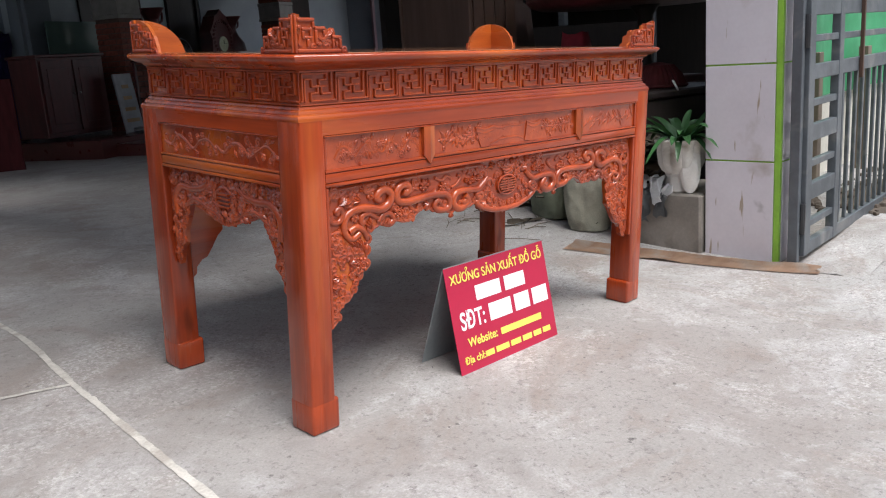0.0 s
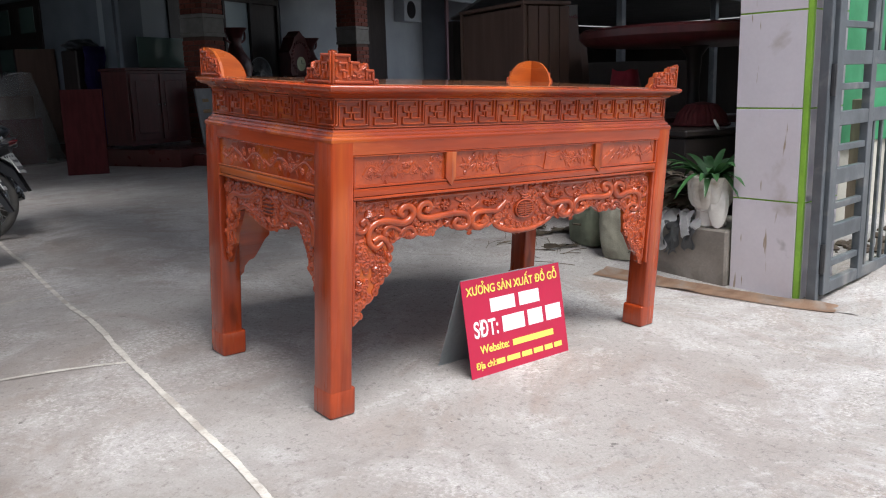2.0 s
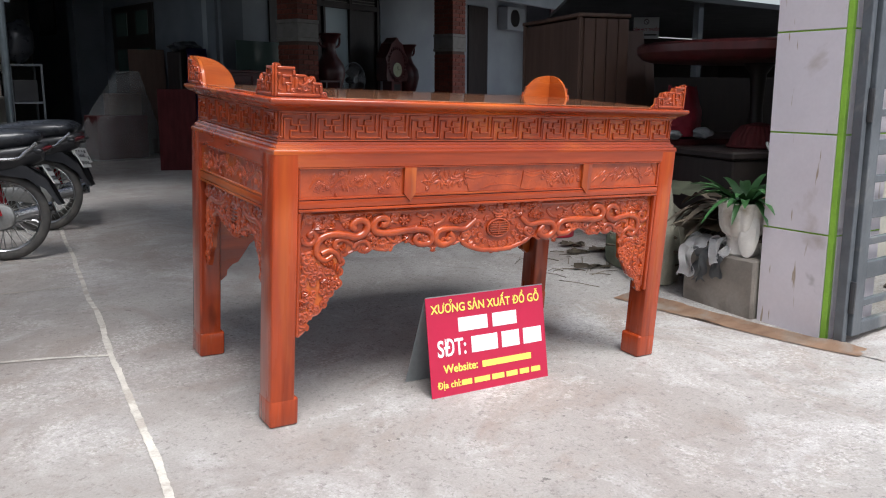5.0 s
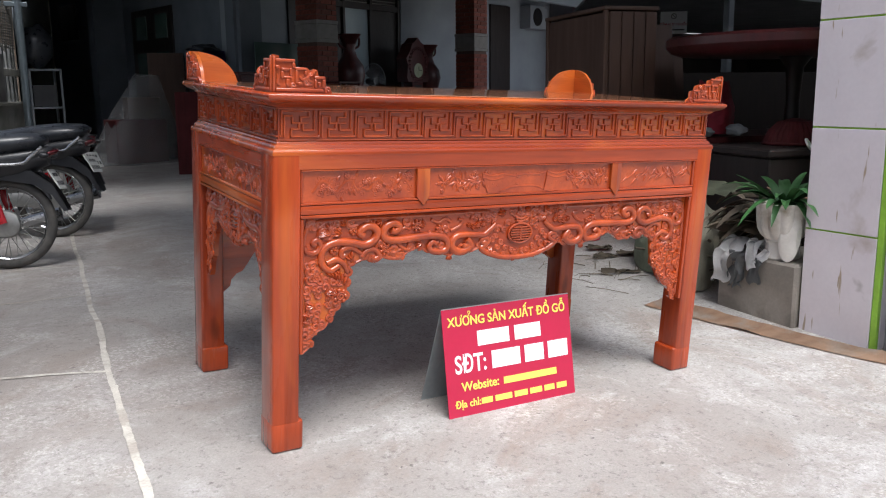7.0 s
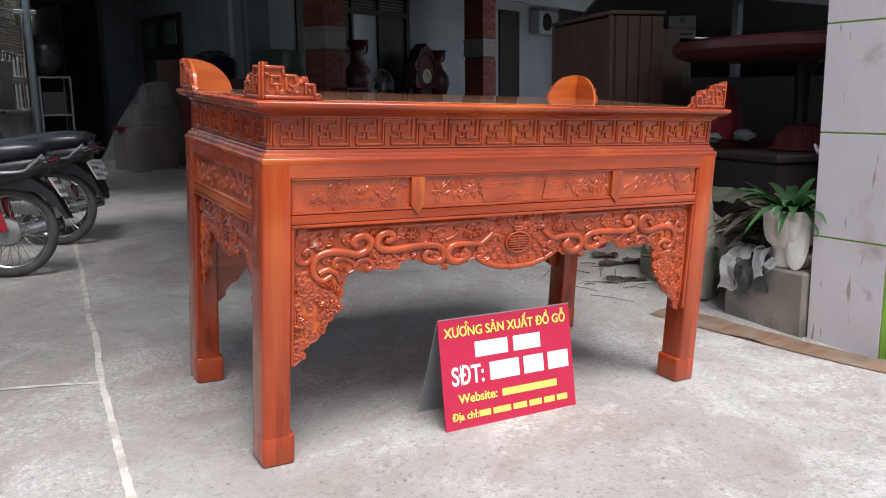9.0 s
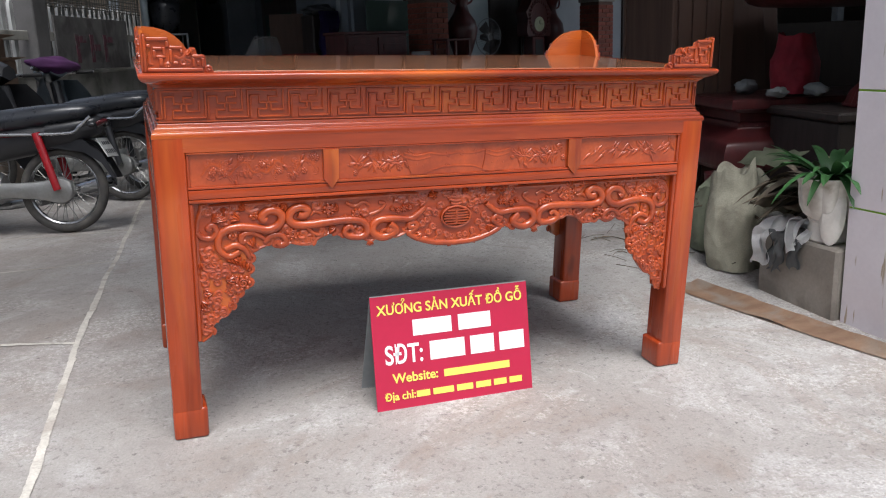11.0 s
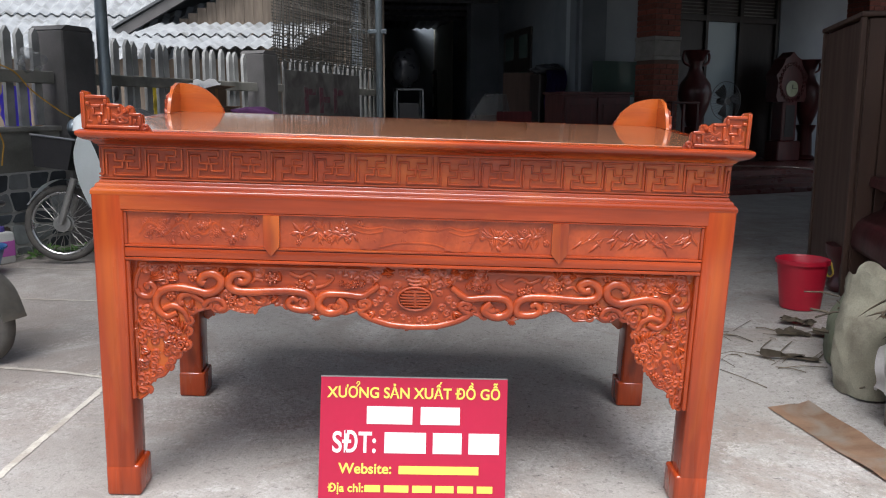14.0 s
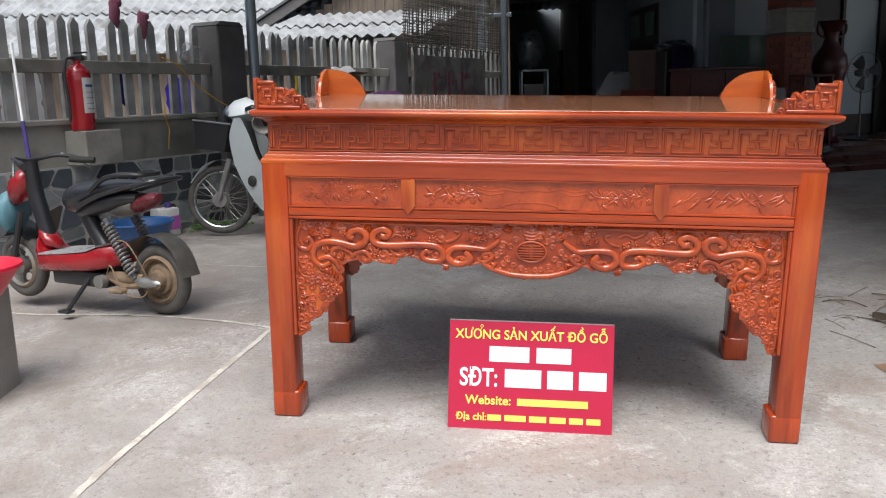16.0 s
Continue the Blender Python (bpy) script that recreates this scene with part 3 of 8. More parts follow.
M_EARTHY = surface("mud_caked_rubber", (0.25, 0.175, 0.11), (0.14, 0.10, 0.068), 0.9, scale=14, fine=80, mix=0.9, bump=0.4)
M_PINK = surface("pink_purple_label", (0.40, 0.10, 0.36), (0.3, 0.07, 0.27), 0.45, scale=8)
M_CORD = surface("yellow_brown_nylon", (0.50, 0.28, 0.04), (0.36, 0.19, 0.03), 0.6, scale=20, fine=150)


def clear_sheet(name, alpha):
    """Thin dusty plastic that lets what is under it show."""
    mat = surface(name, (0.34, 0.35, 0.36), (0.2, 0.205, 0.21), 0.3, scale=5, fine=30, mix=0.8, bump=0.5)
    mat.node_tree.nodes["Principled BSDF"].inputs["Alpha"].default_value = alpha
    return mat


M_SHEETING = clear_sheet("clear_plastic_sheeting", 0.38)
M_BAG = surface("dark_red_cloth", (0.24, 0.008, 0.022), (0.14, 0.005, 0.014), 0.8, scale=8, fine=80, mix=0.8)
M_LEDGE = surface("beige_rendered_cement", (0.30, 0.27, 0.235), (0.21, 0.19, 0.165), 0.85, scale=5, fine=70, mix=0.9, grain=0.15, bump=0.3, stain=(0.16, 0.14, 0.12), stain_scale=3, stain_at=0.62)
M_VIOLET_CLOTH = surface("dark_violet_cloth", (0.11, 0.03, 0.12), (0.07, 0.02, 0.08), 0.8, scale=8, fine=80, mix=0.8)
M_VIOLET = surface("violet_blue_plastic", (0.22, 0.17, 0.80), (0.16, 0.12, 0.62), 0.5, scale=5, fine=40)
M_SCREEN = surface("green_tinted_glass", (0.11, 0.17, 0.155), (0.08, 0.125, 0.115), 0.15, scale=2, fine=40, grain=0.03, bump=0.01)

# ---- the large structure ----
def ground_sheet():
    def spread(lo, hi, a, b, step):
        mid = [a + step * i for i in range(int(round((b - a) / step)) + 1)]
        left = [a - (a - lo) * (k / 6) ** 2.2 for k in range(6, 0, -1)]
        right = [b + (hi - b) * (k / 6) ** 2.2 for k in range(1, 7)]
        return left + mid + right
    xs, ys = spread(-400, 400, -6, 8, 0.2), spread(-400, 400, -6, 12, 0.2)
    verts = [(x, y, ground_z(x, y) if abs(x) < 30 and abs(y) < 30 else 0.0) for y in ys for x in xs]
    w = len(xs)
    faces = [(j * w + i, j * w + i + 1, (j + 1) * w + i + 1, (j + 1) * w + i) for j in range(len(ys) - 1) for i in range(w - 1)]
    me = bpy.data.meshes.new("ground")
    me.from_pydata(verts, [], faces)
    me.materials.append(M_CONC)
    me.polygons.foreach_set("use_smooth", [True] * len(me.polygons))
    return tagged(new("ground", me), "worn pale concrete forecourt, stained and scuffed", "ground", kind="structure")


ground_sheet()


def joint_strip(a, b, width, n=30, material=None):
    """A pale cement line on the floor, with worn, ragged edges."""
    bm = B()
    a, b = Vector(a), Vector(b)
    d = (b - a).normalized()
    s = Vector((-d.y, d.x))
    step = (b - a).length / n
    rows = []
    for i in range(n + 1):
        u = i * step
        p = a.lerp(b, i / n) + s * (0.010 * noise.noise(Vector((u * 1.7, a.y, 0.3))) if 0 < i < n else 0)
        kl, kr = [width / 2 * (1.0 + 0.35 * noise.noise(Vector((u * 4, b.x, q))) + 0.30 * noise.noise(Vector((u * 22, b.x, q + 3))) + 0.2 * noise.noise(Vector((u * 60, b.x, q + 6)))) for q in (1.7, 9.1)]
        rows.append([bm.verts.new((q.x, q.y, ground_z(q.x, q.y) + 0.003)) for q in (p - s * kl, p + s * kr)])
    for r0, r1 in zip(rows, rows[1:]):
        bm.faces.new((r0[0], r0[1], r1[1], r1[0]))
    solid("floor_joint", bm, material or M_JOINT, "pale cement joint across the concrete floor", "floor joint", kind="structure")


joint_strip((-1.42, -1.6), (-1.28, 0.3), 0.028, 220)
joint_strip((-1.28, 0.3), (-0.86, 4.8), 0.025, 240)
joint_strip((-3.6, 1.05), (-1.27, 0.46), 0.022, 120, M_JOINT)
joint_strip((-3.6, 2.25), (-1.13, 1.85), 0.022, 120, M_JOINT_WORN)
joint_strip((-3.2, 3.1), (-1.06, 2.66), 0.020, 90, M_JOINT_WORN)

# house behind: porch, steps, walls
bm = slab(-1.3, 10, -0.6, 1.2, -0.3, 0.32, 0.01)
box(bm, -0.5, 10, 1.2, 6, -0.3, 0.3195)
solid("porch_floor", bm, M_STEPTILE, "dark red tiled porch floor", "porch floor", HOUSE, kind="structure")
for k, (v, z) in enumerate(((-1.15, 0.24), (-1.7, 0.165))):
    solid("porch_step", slab(-1.05, 10, v, v + 0.56, -0.3, z, 0.012), M_STEPTILE, "long dark red tiled porch step", "step", HOUSE, "porch steps", "structure")
bm = slab(-0.44, 1.61, 1.48, 1.70, 0.32, 3.7)
box(bm, 3.85, 10, 1.48, 1.70, 0.32, 3.7)
box(bm, 1.61, 3.85, 1.48, 1.70, 3.22, 3.7)
solid("wall_house", bm, M_WALL, "pale blue-grey plastered house wall", "wall", HOUSE, kind="structure")
solid("wall_house_pier", slab(-0.44, 0.02, 1.24, 1.475, 0.32, 3.7, 0.01), M_WALL_DIM, "plastered wall pier, coloured grey for its shade", "wall", HOUSE, kind="structure")
# the long side wall of the house, which runs back beside a passage; shaded part coloured dim, lit part cream
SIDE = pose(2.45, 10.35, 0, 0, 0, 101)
solid("wall_side", slab(0.0, 8.6, -0.2, 0.0, -0.2, 3.7), M_WALL_DIM, "blue-grey side wall of the house, coloured dim for its shade", "wall", SIDE, kind="structure")
solid("wall_side_far", slab(8.601, 17.0, -0.2, 0.03, -0.2, 3.7), M_SIDEWALL, "same side wall further along the passage, coloured cream where daylight falls", "wall", SIDE, kind="structure")
# assumed beam above the view, added to keep skylight off the house wall
solid("unseen_porch_beam", slab(-2.6, 10, -0.14, -0.02, 3.02, 3.545, 0.01), M_WALL_DIM, "unseen beam added across the porch front to cut light", "beam", HOUSE, kind="structure")
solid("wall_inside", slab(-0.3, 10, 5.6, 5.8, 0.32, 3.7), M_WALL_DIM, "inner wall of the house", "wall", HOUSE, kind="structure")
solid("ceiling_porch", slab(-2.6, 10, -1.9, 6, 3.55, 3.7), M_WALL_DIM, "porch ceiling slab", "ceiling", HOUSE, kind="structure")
# added closing wall that stops light entering the porch from the right
solid("added_porch_end", slab(9.79, 9.99, -1.2, 1.475, -0.2, 3.54), M_WALL_DIM, "dim end wall added to darken the porch", "wall", HOUSE, kind="structure")
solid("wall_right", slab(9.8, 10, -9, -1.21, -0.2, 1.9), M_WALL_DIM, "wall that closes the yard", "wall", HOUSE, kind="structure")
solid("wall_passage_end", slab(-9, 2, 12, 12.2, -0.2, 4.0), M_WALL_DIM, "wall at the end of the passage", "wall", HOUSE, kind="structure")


def sheet_roof(name, m, lx, ly, pitch, depth, material, label, n_per=6, kind="structure", category="roof"):
    """Corrugated sheeting, ridges along y."""
    bm = B()
    nx = int(lx / pitch) * n_per
    lines = []
    for i in range(nx + 1):
        x = i / n_per * pitch
        z = depth * math.cos(2 * math.pi * x / pitch)
        lines.append([bm.verts.new((x, y, z)) for y in (0, ly)] + [bm.verts.new((x, y, z - 0.006)) for y in (0, ly)])
    for a, b in zip(lines, lines[1:]):
        bm.faces.new((a[0], b[0], b[1], a[1]))
        bm.faces.new((a[2], a[3], b[3], b[2]))
        bm.faces.new((a[0], a[2], b[2], b[0]))
        bm.faces.new((a[1], b[1], b[3], a[3]))
    return solid(name, bm, material, label, category, m, kind=kind)


# passage roof, and unseen canopies added over the yard to shape its shade
sheet_roof("unseen_forecourt_canopy", pose(-1.2, -0.62, 3.42), 2.8, 5.07, 0.2, 0.02, M_TIN, "unseen dark tin canopy added to shade the forecourt and table", 4)
sheet_roof("unseen_corner_canopy", pose(-2.8, -0.62, 3.40), 1.6, 1.3, 0.2, 0.02, M_TIN, "unseen tin canopy added to shade the corner of the forecourt", 4)
sheet_roof("unseen_side_canopy", pose(1.61, -0.45, 3.42), 7.4, 4.9, 0.2, 0.02, M_TIN, "unseen dark tin canopy added for shade beside the store", 4)
solid("unseen_yard_roof", prism(B(), [(0.4, 4.47), (8.98, 4.47), (8.98, 9.3), (7.8, 8.95), (1.9, 6.55), (0.4, 6.0)], 3.41, 3.44, "z"), M_TIN, "unseen dark tin roof added to keep light off the porch wall", "roof", kind="structure")
sheet_roof("unseen_yard_canopy", FENCE @ pose(2.3, -8.2, 3.25), 4.2, 7.7, 0.2, 0.02, M_TIN, "unseen dark tin canopy added to shade the yard", 4)
sheet_roof("unseen_fence_canopy", FENCE @ pose(-2.9, -1.4, 3.25), 4.6, 1.3, 0.2, 0.02, M_TIN, "unseen narrow tin canopy added to shade the fence", 4)
sheet_roof("passage_roof", pose(-2.4, 10.35, 3.43, 0, 0, 4), 5.2, 10.25, 0.2, 0.02, M_TIN, "dark tin roof over the passage", 4)
for k in range(4):
    v = 2.5 + k * 1.0
    solid("canopy_purlin", slab(v, v + 0.05, -8.2, -0.1, 3.16, 3.22), M_STEEL, "thin steel canopy purlin", "purlin", FENCE, "canopy purlins", "structure")
for k in range(7):
    solid("passage_purlin", slab(-2.3, 1.55, 0, 0.06, 3.30, 3.38), M_STEEL, "thin steel purlin under the passage roof", "purlin", pose(0, 10.6 + k * 1.15, 0, 0, 0, 4), "passage purlins", "structure")

# right-hand store: low roof, back and end walls
solid("store_roof", prism(B(), [(2.87, 2.25), (9.8, 2.82), (9.8, 6.45), (5.7, 6.25), (3.5, 3.1)], 2.0, 2.03, "z"), M_TIN, "low dark tin roof of a store", "roof", kind="structure")
solid("store_gutter", slab(0.0, 6.95, -0.05, 0.0, -0.02, 0.035, 0.004), M_TIN, "dark edge strip along the store roof", "gutter", pose(2.87, 2.24, 2.0, 0, 0, 4.7), kind="structure")
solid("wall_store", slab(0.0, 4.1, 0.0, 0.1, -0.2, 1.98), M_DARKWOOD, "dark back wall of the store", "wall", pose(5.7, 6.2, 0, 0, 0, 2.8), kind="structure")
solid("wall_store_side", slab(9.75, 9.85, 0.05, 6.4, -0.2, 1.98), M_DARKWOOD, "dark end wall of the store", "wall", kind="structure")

# the houses across the street, behind the walk
solid("wall_street", slab(-30, 30, -13.5, -13.0, -0.3, 4.6), M_SIDEWALL, "plain house fronts across the street", "wall", kind="structure")
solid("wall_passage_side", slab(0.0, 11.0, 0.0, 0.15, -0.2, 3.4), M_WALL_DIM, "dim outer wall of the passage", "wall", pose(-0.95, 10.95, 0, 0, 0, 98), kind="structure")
for x, y in ((4.6, 2.45), (6.6, 2.62)):
    solid("store_post", slab(x, x + 0.07, y, y + 0.07, -0.1, 2.0, 0.004), M_STEEL, "thin steel post under the store roof", "post", group="store posts", kind="structure")
# out-of-view wall, placed and coloured dim to hold back light from the left
solid("unseen_left_wall", slab(-9.4, -9.0, -13.0, 2.5, -0.3, 5.2), M_WALL_DIM, "unseen plain wall added to cut light from the left", "wall", kind="structure")

# ---- the altar table ----
table = thing("altar_table", TABLE, "carved altar table in glossy orange-red varnished wood", "altar table")
LX, YF, YB, LEGW, LEGD = 0.953, -0.499, 0.412, 0.091, 0.108
ym = (YF + YB) / 2


def leg_mesh():
    """Square leg with eased edges; local origin at its outer front foot corner, growing to +x and +y."""
    return mesh_of(slab(0, LEGW, 0, LEGD, 0.0, 0.972, 0.008, 3), "leg", M_WOOD_Z)


def foot_mesh():
    """The hoof: it steps out on the two inner faces and is eased at the floor."""
    return mesh_of(slab(-0.001, LEGW + 0.015, -0.001, LEGD + 0.005, 0.0, 0.104, 0.010, 3), "foot", M_WOOD_Z)


leg_me, foot_me = leg_mesh(), foot_mesh()
for sx, x in ((1, -LX), (-1, LX)):
    for sy, y in ((1, YF), (-1, YB)):
        leg = part("leg", leg_me, None, table, m=Matrix.Translation((x, y, 0)) @ Matrix.Diagonal((sx, sy, 1, 1)))
        part("foot", foot_me, None, leg, "hoof block at the foot of the leg")


def ring_profile(profile, x, yf, yb):
    """A moulding that runs round a rectangle: (outset, z) points."""
    bm = B()
    rings = []
    for o, z in profile:
        rings.append([bm.verts.new(p) for p in ((-x - o, yf - o, z), (x + o, yf - o, z), (x + o, yb + o, z), (-x - o, yb + o, z))])
    for a, b in zip(rings, rings[1:]):
        for i in range(4):
            bm.faces.new((a[i], a[(i + 1) % 4], b[(i + 1) % 4], b[i]))
    bm.faces.new(rings[0][::-1])
    bm.faces.new(rings[-1])
    return bm


# shoulder moulding, frieze block and tabletop
part("shoulder_moulding", ring_profile([(-0.012, 0.960), (0.0006, 0.962), (0.0006, 0.970), (-0.0015, 0.976), (-0.0055, 0.9805), (-0.0095, 0.982), (-0.0105, 0.9865), (-0.0125, 0.991), (-0.0165, 0.994), (-0.0195, 0.995), (-0.0205, 1.000), (-0.026, 1.006)], LX, YF, YB), M_WOOD_X, table, "rounded shoulder moulding", sharp=50)
part("frieze", ring_profile([(-0.026, 1.002), (-0.026, 1.110)], LX, YF, YB), M_WOOD_X, table, "plain board behind the fretwork")
part("tabletop", ring_profile([(-0.024, 1.1035), (-0.016, 1.109), (-0.013, 1.114), (-0.004, 1.118), (0.008, 1.1225), (0.016, 1.128), (0.021, 1.134), (0.0235, 1.1405), (0.021, 1.1465), (0.014, 1.1495)], LX, YF - 0.006, YB), M_WOOD_X, table, "moulded lacquered tabletop", sharp=50)
part("top_panel", slab(-LX + 0.035, LX - 0.035, YF + 0.035, YB - 0.035, 1.135, 1.1510, 0.001), M_TOP, table, "mirror-smooth lacquered top panel")

# one key of the running fret: a cross with bent arms, tied to the next by an outer line
FRET_LINES = (((0.0, 0.04), (0.0, 0.79), (0.21, 0.79), (0.21, 0.53), (0.64, 0.53)),
              ((0.43, 0.53), (0.43, 0.75), (0.65, 0.75), (0.65, 0.97)),
              ((0.49, 0.53), (0.49, 0.27), (0.79, 0.27), (0.79, 0.97)),
              ((0.38, 0.53), (0.38, 0.30), (0.18, 0.30), (0.18, 0.04), (0.93, 0.04), (0.93, 0.97), (1.65, 0.97)))


def fret_row(length, period=0.122, h=0.083, t=0.0060, proud=0.0072):
    """The running fret, of raised bars with a worn rounded face, between two thin lines."""
    bm = B()
    x0, end = -length / 2 + 0.018, length / 2 - 0.004
    n = int(length / period) + 1
    for i in range(-1, n):
        for line in FRET_LINES:
            for (a, b), (c, d) in zip(line, line[1:]):
                xa, xc = sorted((x0 + (i + a) * period, x0 + (i + c) * period))
                za, zc = sorted((b * h, d * h))
                xa, xc = max(xa, -length / 2 + 0.006), min(xc, end)
                if xc >= xa:
                    box(bm, xa - t / 2, xc + t / 2, -proud, 0.004, za - t / 2, zc + t / 2, 0.0018)
    for z in (-0.0065, h + 0.0035):
        box(bm, -length / 2, length / 2, -0.006, 0.004, z - 0.002, z + 0.002)
    return mesh_of(bm, "fretwork", M_CARVE)


fx, fz = LX - 0.026, 1.0145
fret_long, fret_short = fret_row(2 * fx), fret_row(YB - YF - 0.052)
part("fretwork", fret_long, None, table, "raised key-pattern fretwork", m=pose(0, YF + 0.026, fz))
part("fretwork", fret_long, None, table, m=pose(0, YB - 0.026, fz, 0, 0, 180))
part("fretwork", fret_short, None, table, m=pose(-fx, ym, fz, 0, 0, -90))
part("fretwork", fret_short, None, table, m=pose(fx, ym, fz, 0, 0, 90))

# rails, panels and their frames: front and back, then the two ends
IN = LX - LEGW


def ridge(x, y, s):
    """A pointed upright: two faces that slope back from a middle ridge."""
    bm = B()
    line = ((x - 0.024, 0.913, 0.0), (x - 0.024, 0.820, 0.0), (x, 0.791, -0.0055), (x + 0.024, 0.820, 0.0), (x + 0.024, 0.913, 0.0), (x, 0.913, -0.0055))
    f = [bm.verts.new((u, y + s * w, z)) for u, z, w in line]
    k = [bm.verts.new((u, y + s * 0.03, z)) for u, z, w in line]
    for q in ((f[0], f[1], f[2], f[5]), (f[5], f[2], f[3], f[4])):
        bm.faces.new(q)
    for i in range(6):
        j = (i + 1) % 6
        bm.faces.new((f[i], k[i], k[j], f[j]))
    bmesh.ops.recalc_face_normals(bm, faces=bm.faces[:])
    return bm


for y, s in ((YF, 1), (YB, -1)):
    def q(a, b, y=y, s=s):
        return tuple(sorted((y + s * a, y + s * b)))
    part("top_rail", slab(-IN - 0.01, IN + 0.01, *q(0.0004, 0.05), 0.918, 0.972, 0.002), M_WOOD_X, table)
    part("lower_rail", slab(-IN, IN, *q(0.003, 0.05), 0.777, 0.806, 0.004, 2), M_WOOD_X, table)
    for z0, z1, o in ((0.9125, 0.9175, 0.001), (0.8075, 0.8145, 0.002), (0.7655, 0.7755, 0.002)):
        part("panel_bead", slab(-IN, IN, *q(o, 0.03), z0, z1, 0.002, 2), M_WOOD_X, table, "thin bright bead")
    for x in (-IN, IN - 0.009):
        part("panel_bead", slab(x, x + 0.009, *q(0.004, 0.03), 0.8145, 0.9125, 0.002), M_WOOD_Z, table)
    for x in (-0.430, 0.428):
        part("divider", ridge(x, y, s), M_WOOD_Z, table, "pointed upright with a ridge down its middle", sharp=5)
for x, s in ((-LX, 1), (LX, -1)):
    def q(a, b, x=x, s=s):
        return tuple(sorted((x + s * a, x + s * b)))
    y0, y1 = YF + LEGD, YB - LEGD
    part("top_rail", slab(*q(0.0004, 0.05), y0 - 0.01, y1 + 0.01, 0.918, 0.972, 0.002), M_WOOD_Y, table)
    part("lower_rail", slab(*q(0.003, 0.05), y0, y1, 0.777, 0.806, 0.004, 2), M_WOOD_Y, table)
    for z0, z1 in ((0.9125, 0.9175), (0.8075, 0.8145), (0.7655, 0.7755)):
        part("panel_bead", slab(*q(0.002, 0.03), y0, y1, z0, z1, 0.002, 2), M_WOOD_Y, table)


# carved relief: strands, curls, flowers and leaves laid on a board, in (u, z), facing -y at y = 0
def spiral(cx, cz, r0, turns, start, hand, tail=0.0):
    pts = []
    n = int(10 * turns) + 2
    for i in range(n):
        t = i / (n - 1)
        a = start + hand * 2 * math.pi * turns * t
        r = r0 * (1 - t) + r0 * 0.12 * t
        pts.append((cx + r * math.cos(a), 0, cz + r * math.sin(a)))
    return pts


def strand(bm, pts, r, taper=True, n=6, y=0.0):
    k = len(pts)
    rs = [r * (1 - 0.65 * abs(i / (k - 1) - 0.35) ** 1.5 if taper else 1) for i in range(k)]
    tube(bm, [(p[0], y, p[2]) for p in pts], rs, n, (1, min(0.95, 0.014 / r), 1))


def flower(bm, x, z, r, y=0.0, petals=5, turn=0.0):
    for k in range(petals):
        a = turn + 2 * math.pi * k / petals
        blob(bm, (x + r * 0.54 * math.cos(a), y, z + r * 0.54 * math.sin(a)), (r * 0.50, 0.0085, r * 0.50), 8, 2)
    blob(bm, (x, y - 0.004, z), (r * 0.30, 0.008, r * 0.30), 7, 2)


def leaf(bm, x, z, l, a, y=0.0, w=0.3):
    c, sn = math.cos(a), math.sin(a)
    k = 6
    pts = [(x + c * l * i / k, y, z + sn * l * i / k) for i in range(k + 1)]
    tube(bm, pts, [max(l * w * math.sin(math.pi * (0.1 + 0.86 * i / k)), 0.001) for i in range(k + 1)], 6, (1, min(0.012 / (l * w), 1.6), 1))


def inside(poly, x, z):
    hit = False
    for (x0, z0), (x1, z1) in zip(poly, poly[1:] + poly[:1]):
        if (z0 > z) != (z1 > z) and x < (x1 - x0) * (z - z0) / (z1 - z0) + x0:
            hit = not hit
    return hit


def fill_relief(bm, poly, rng, count, gap, keep=None):
    """Small curls, buds and leaves strewn over an outline."""
    xs, zs = [p[0] for p in poly], [p[1] for p in poly]
    done = []
    for _ in range(count * 12):
        if len(done) >= count:
            break
        x, z = rng.uniform(min(xs), max(xs)), rng.uniform(min(zs), max(zs))
        if not all(inside(poly, x + dx, z + dz) for dx, dz in ((0.017, 0), (-0.017, 0), (0, 0.015), (0, -0.015))):
            continue
        if any(math.hypot(x - a, z - b) < gap for a, b in done) or (keep and keep(x, z)):
            continue
        done.append((x, z))
        kind, a = rng.random(), rng.uniform(0, 6.28)
        if kind < 0.66:
            c = spiral(x, z, rng.uniform(0.012, 0.019), 1.3, a, rng.choice((-1, 1)))
            tail = (c[0][0] + 0.016 * math.cos(a + 1.2), 0, c[0][2] + 0.016 * math.sin(a + 1.2))
            strand(bm, [tail] + c if inside(poly, tail[0], tail[2]) else c, rng.uniform(0.007, 0.0095), n=6)
            blob(bm, (x, 0.003, z), (0.017, 0.0075, 0.015), 9, 3, a, 0.2)
        elif kind < 0.74:
            flower(bm, x, z, rng.uniform(0.014, 0.018), turn=a)
        else:
            for d in (-0.5, 0.0, 0.5):
                leaf(bm, x, z, rng.uniform(0.024, 0.036), a + d, w=0.22)


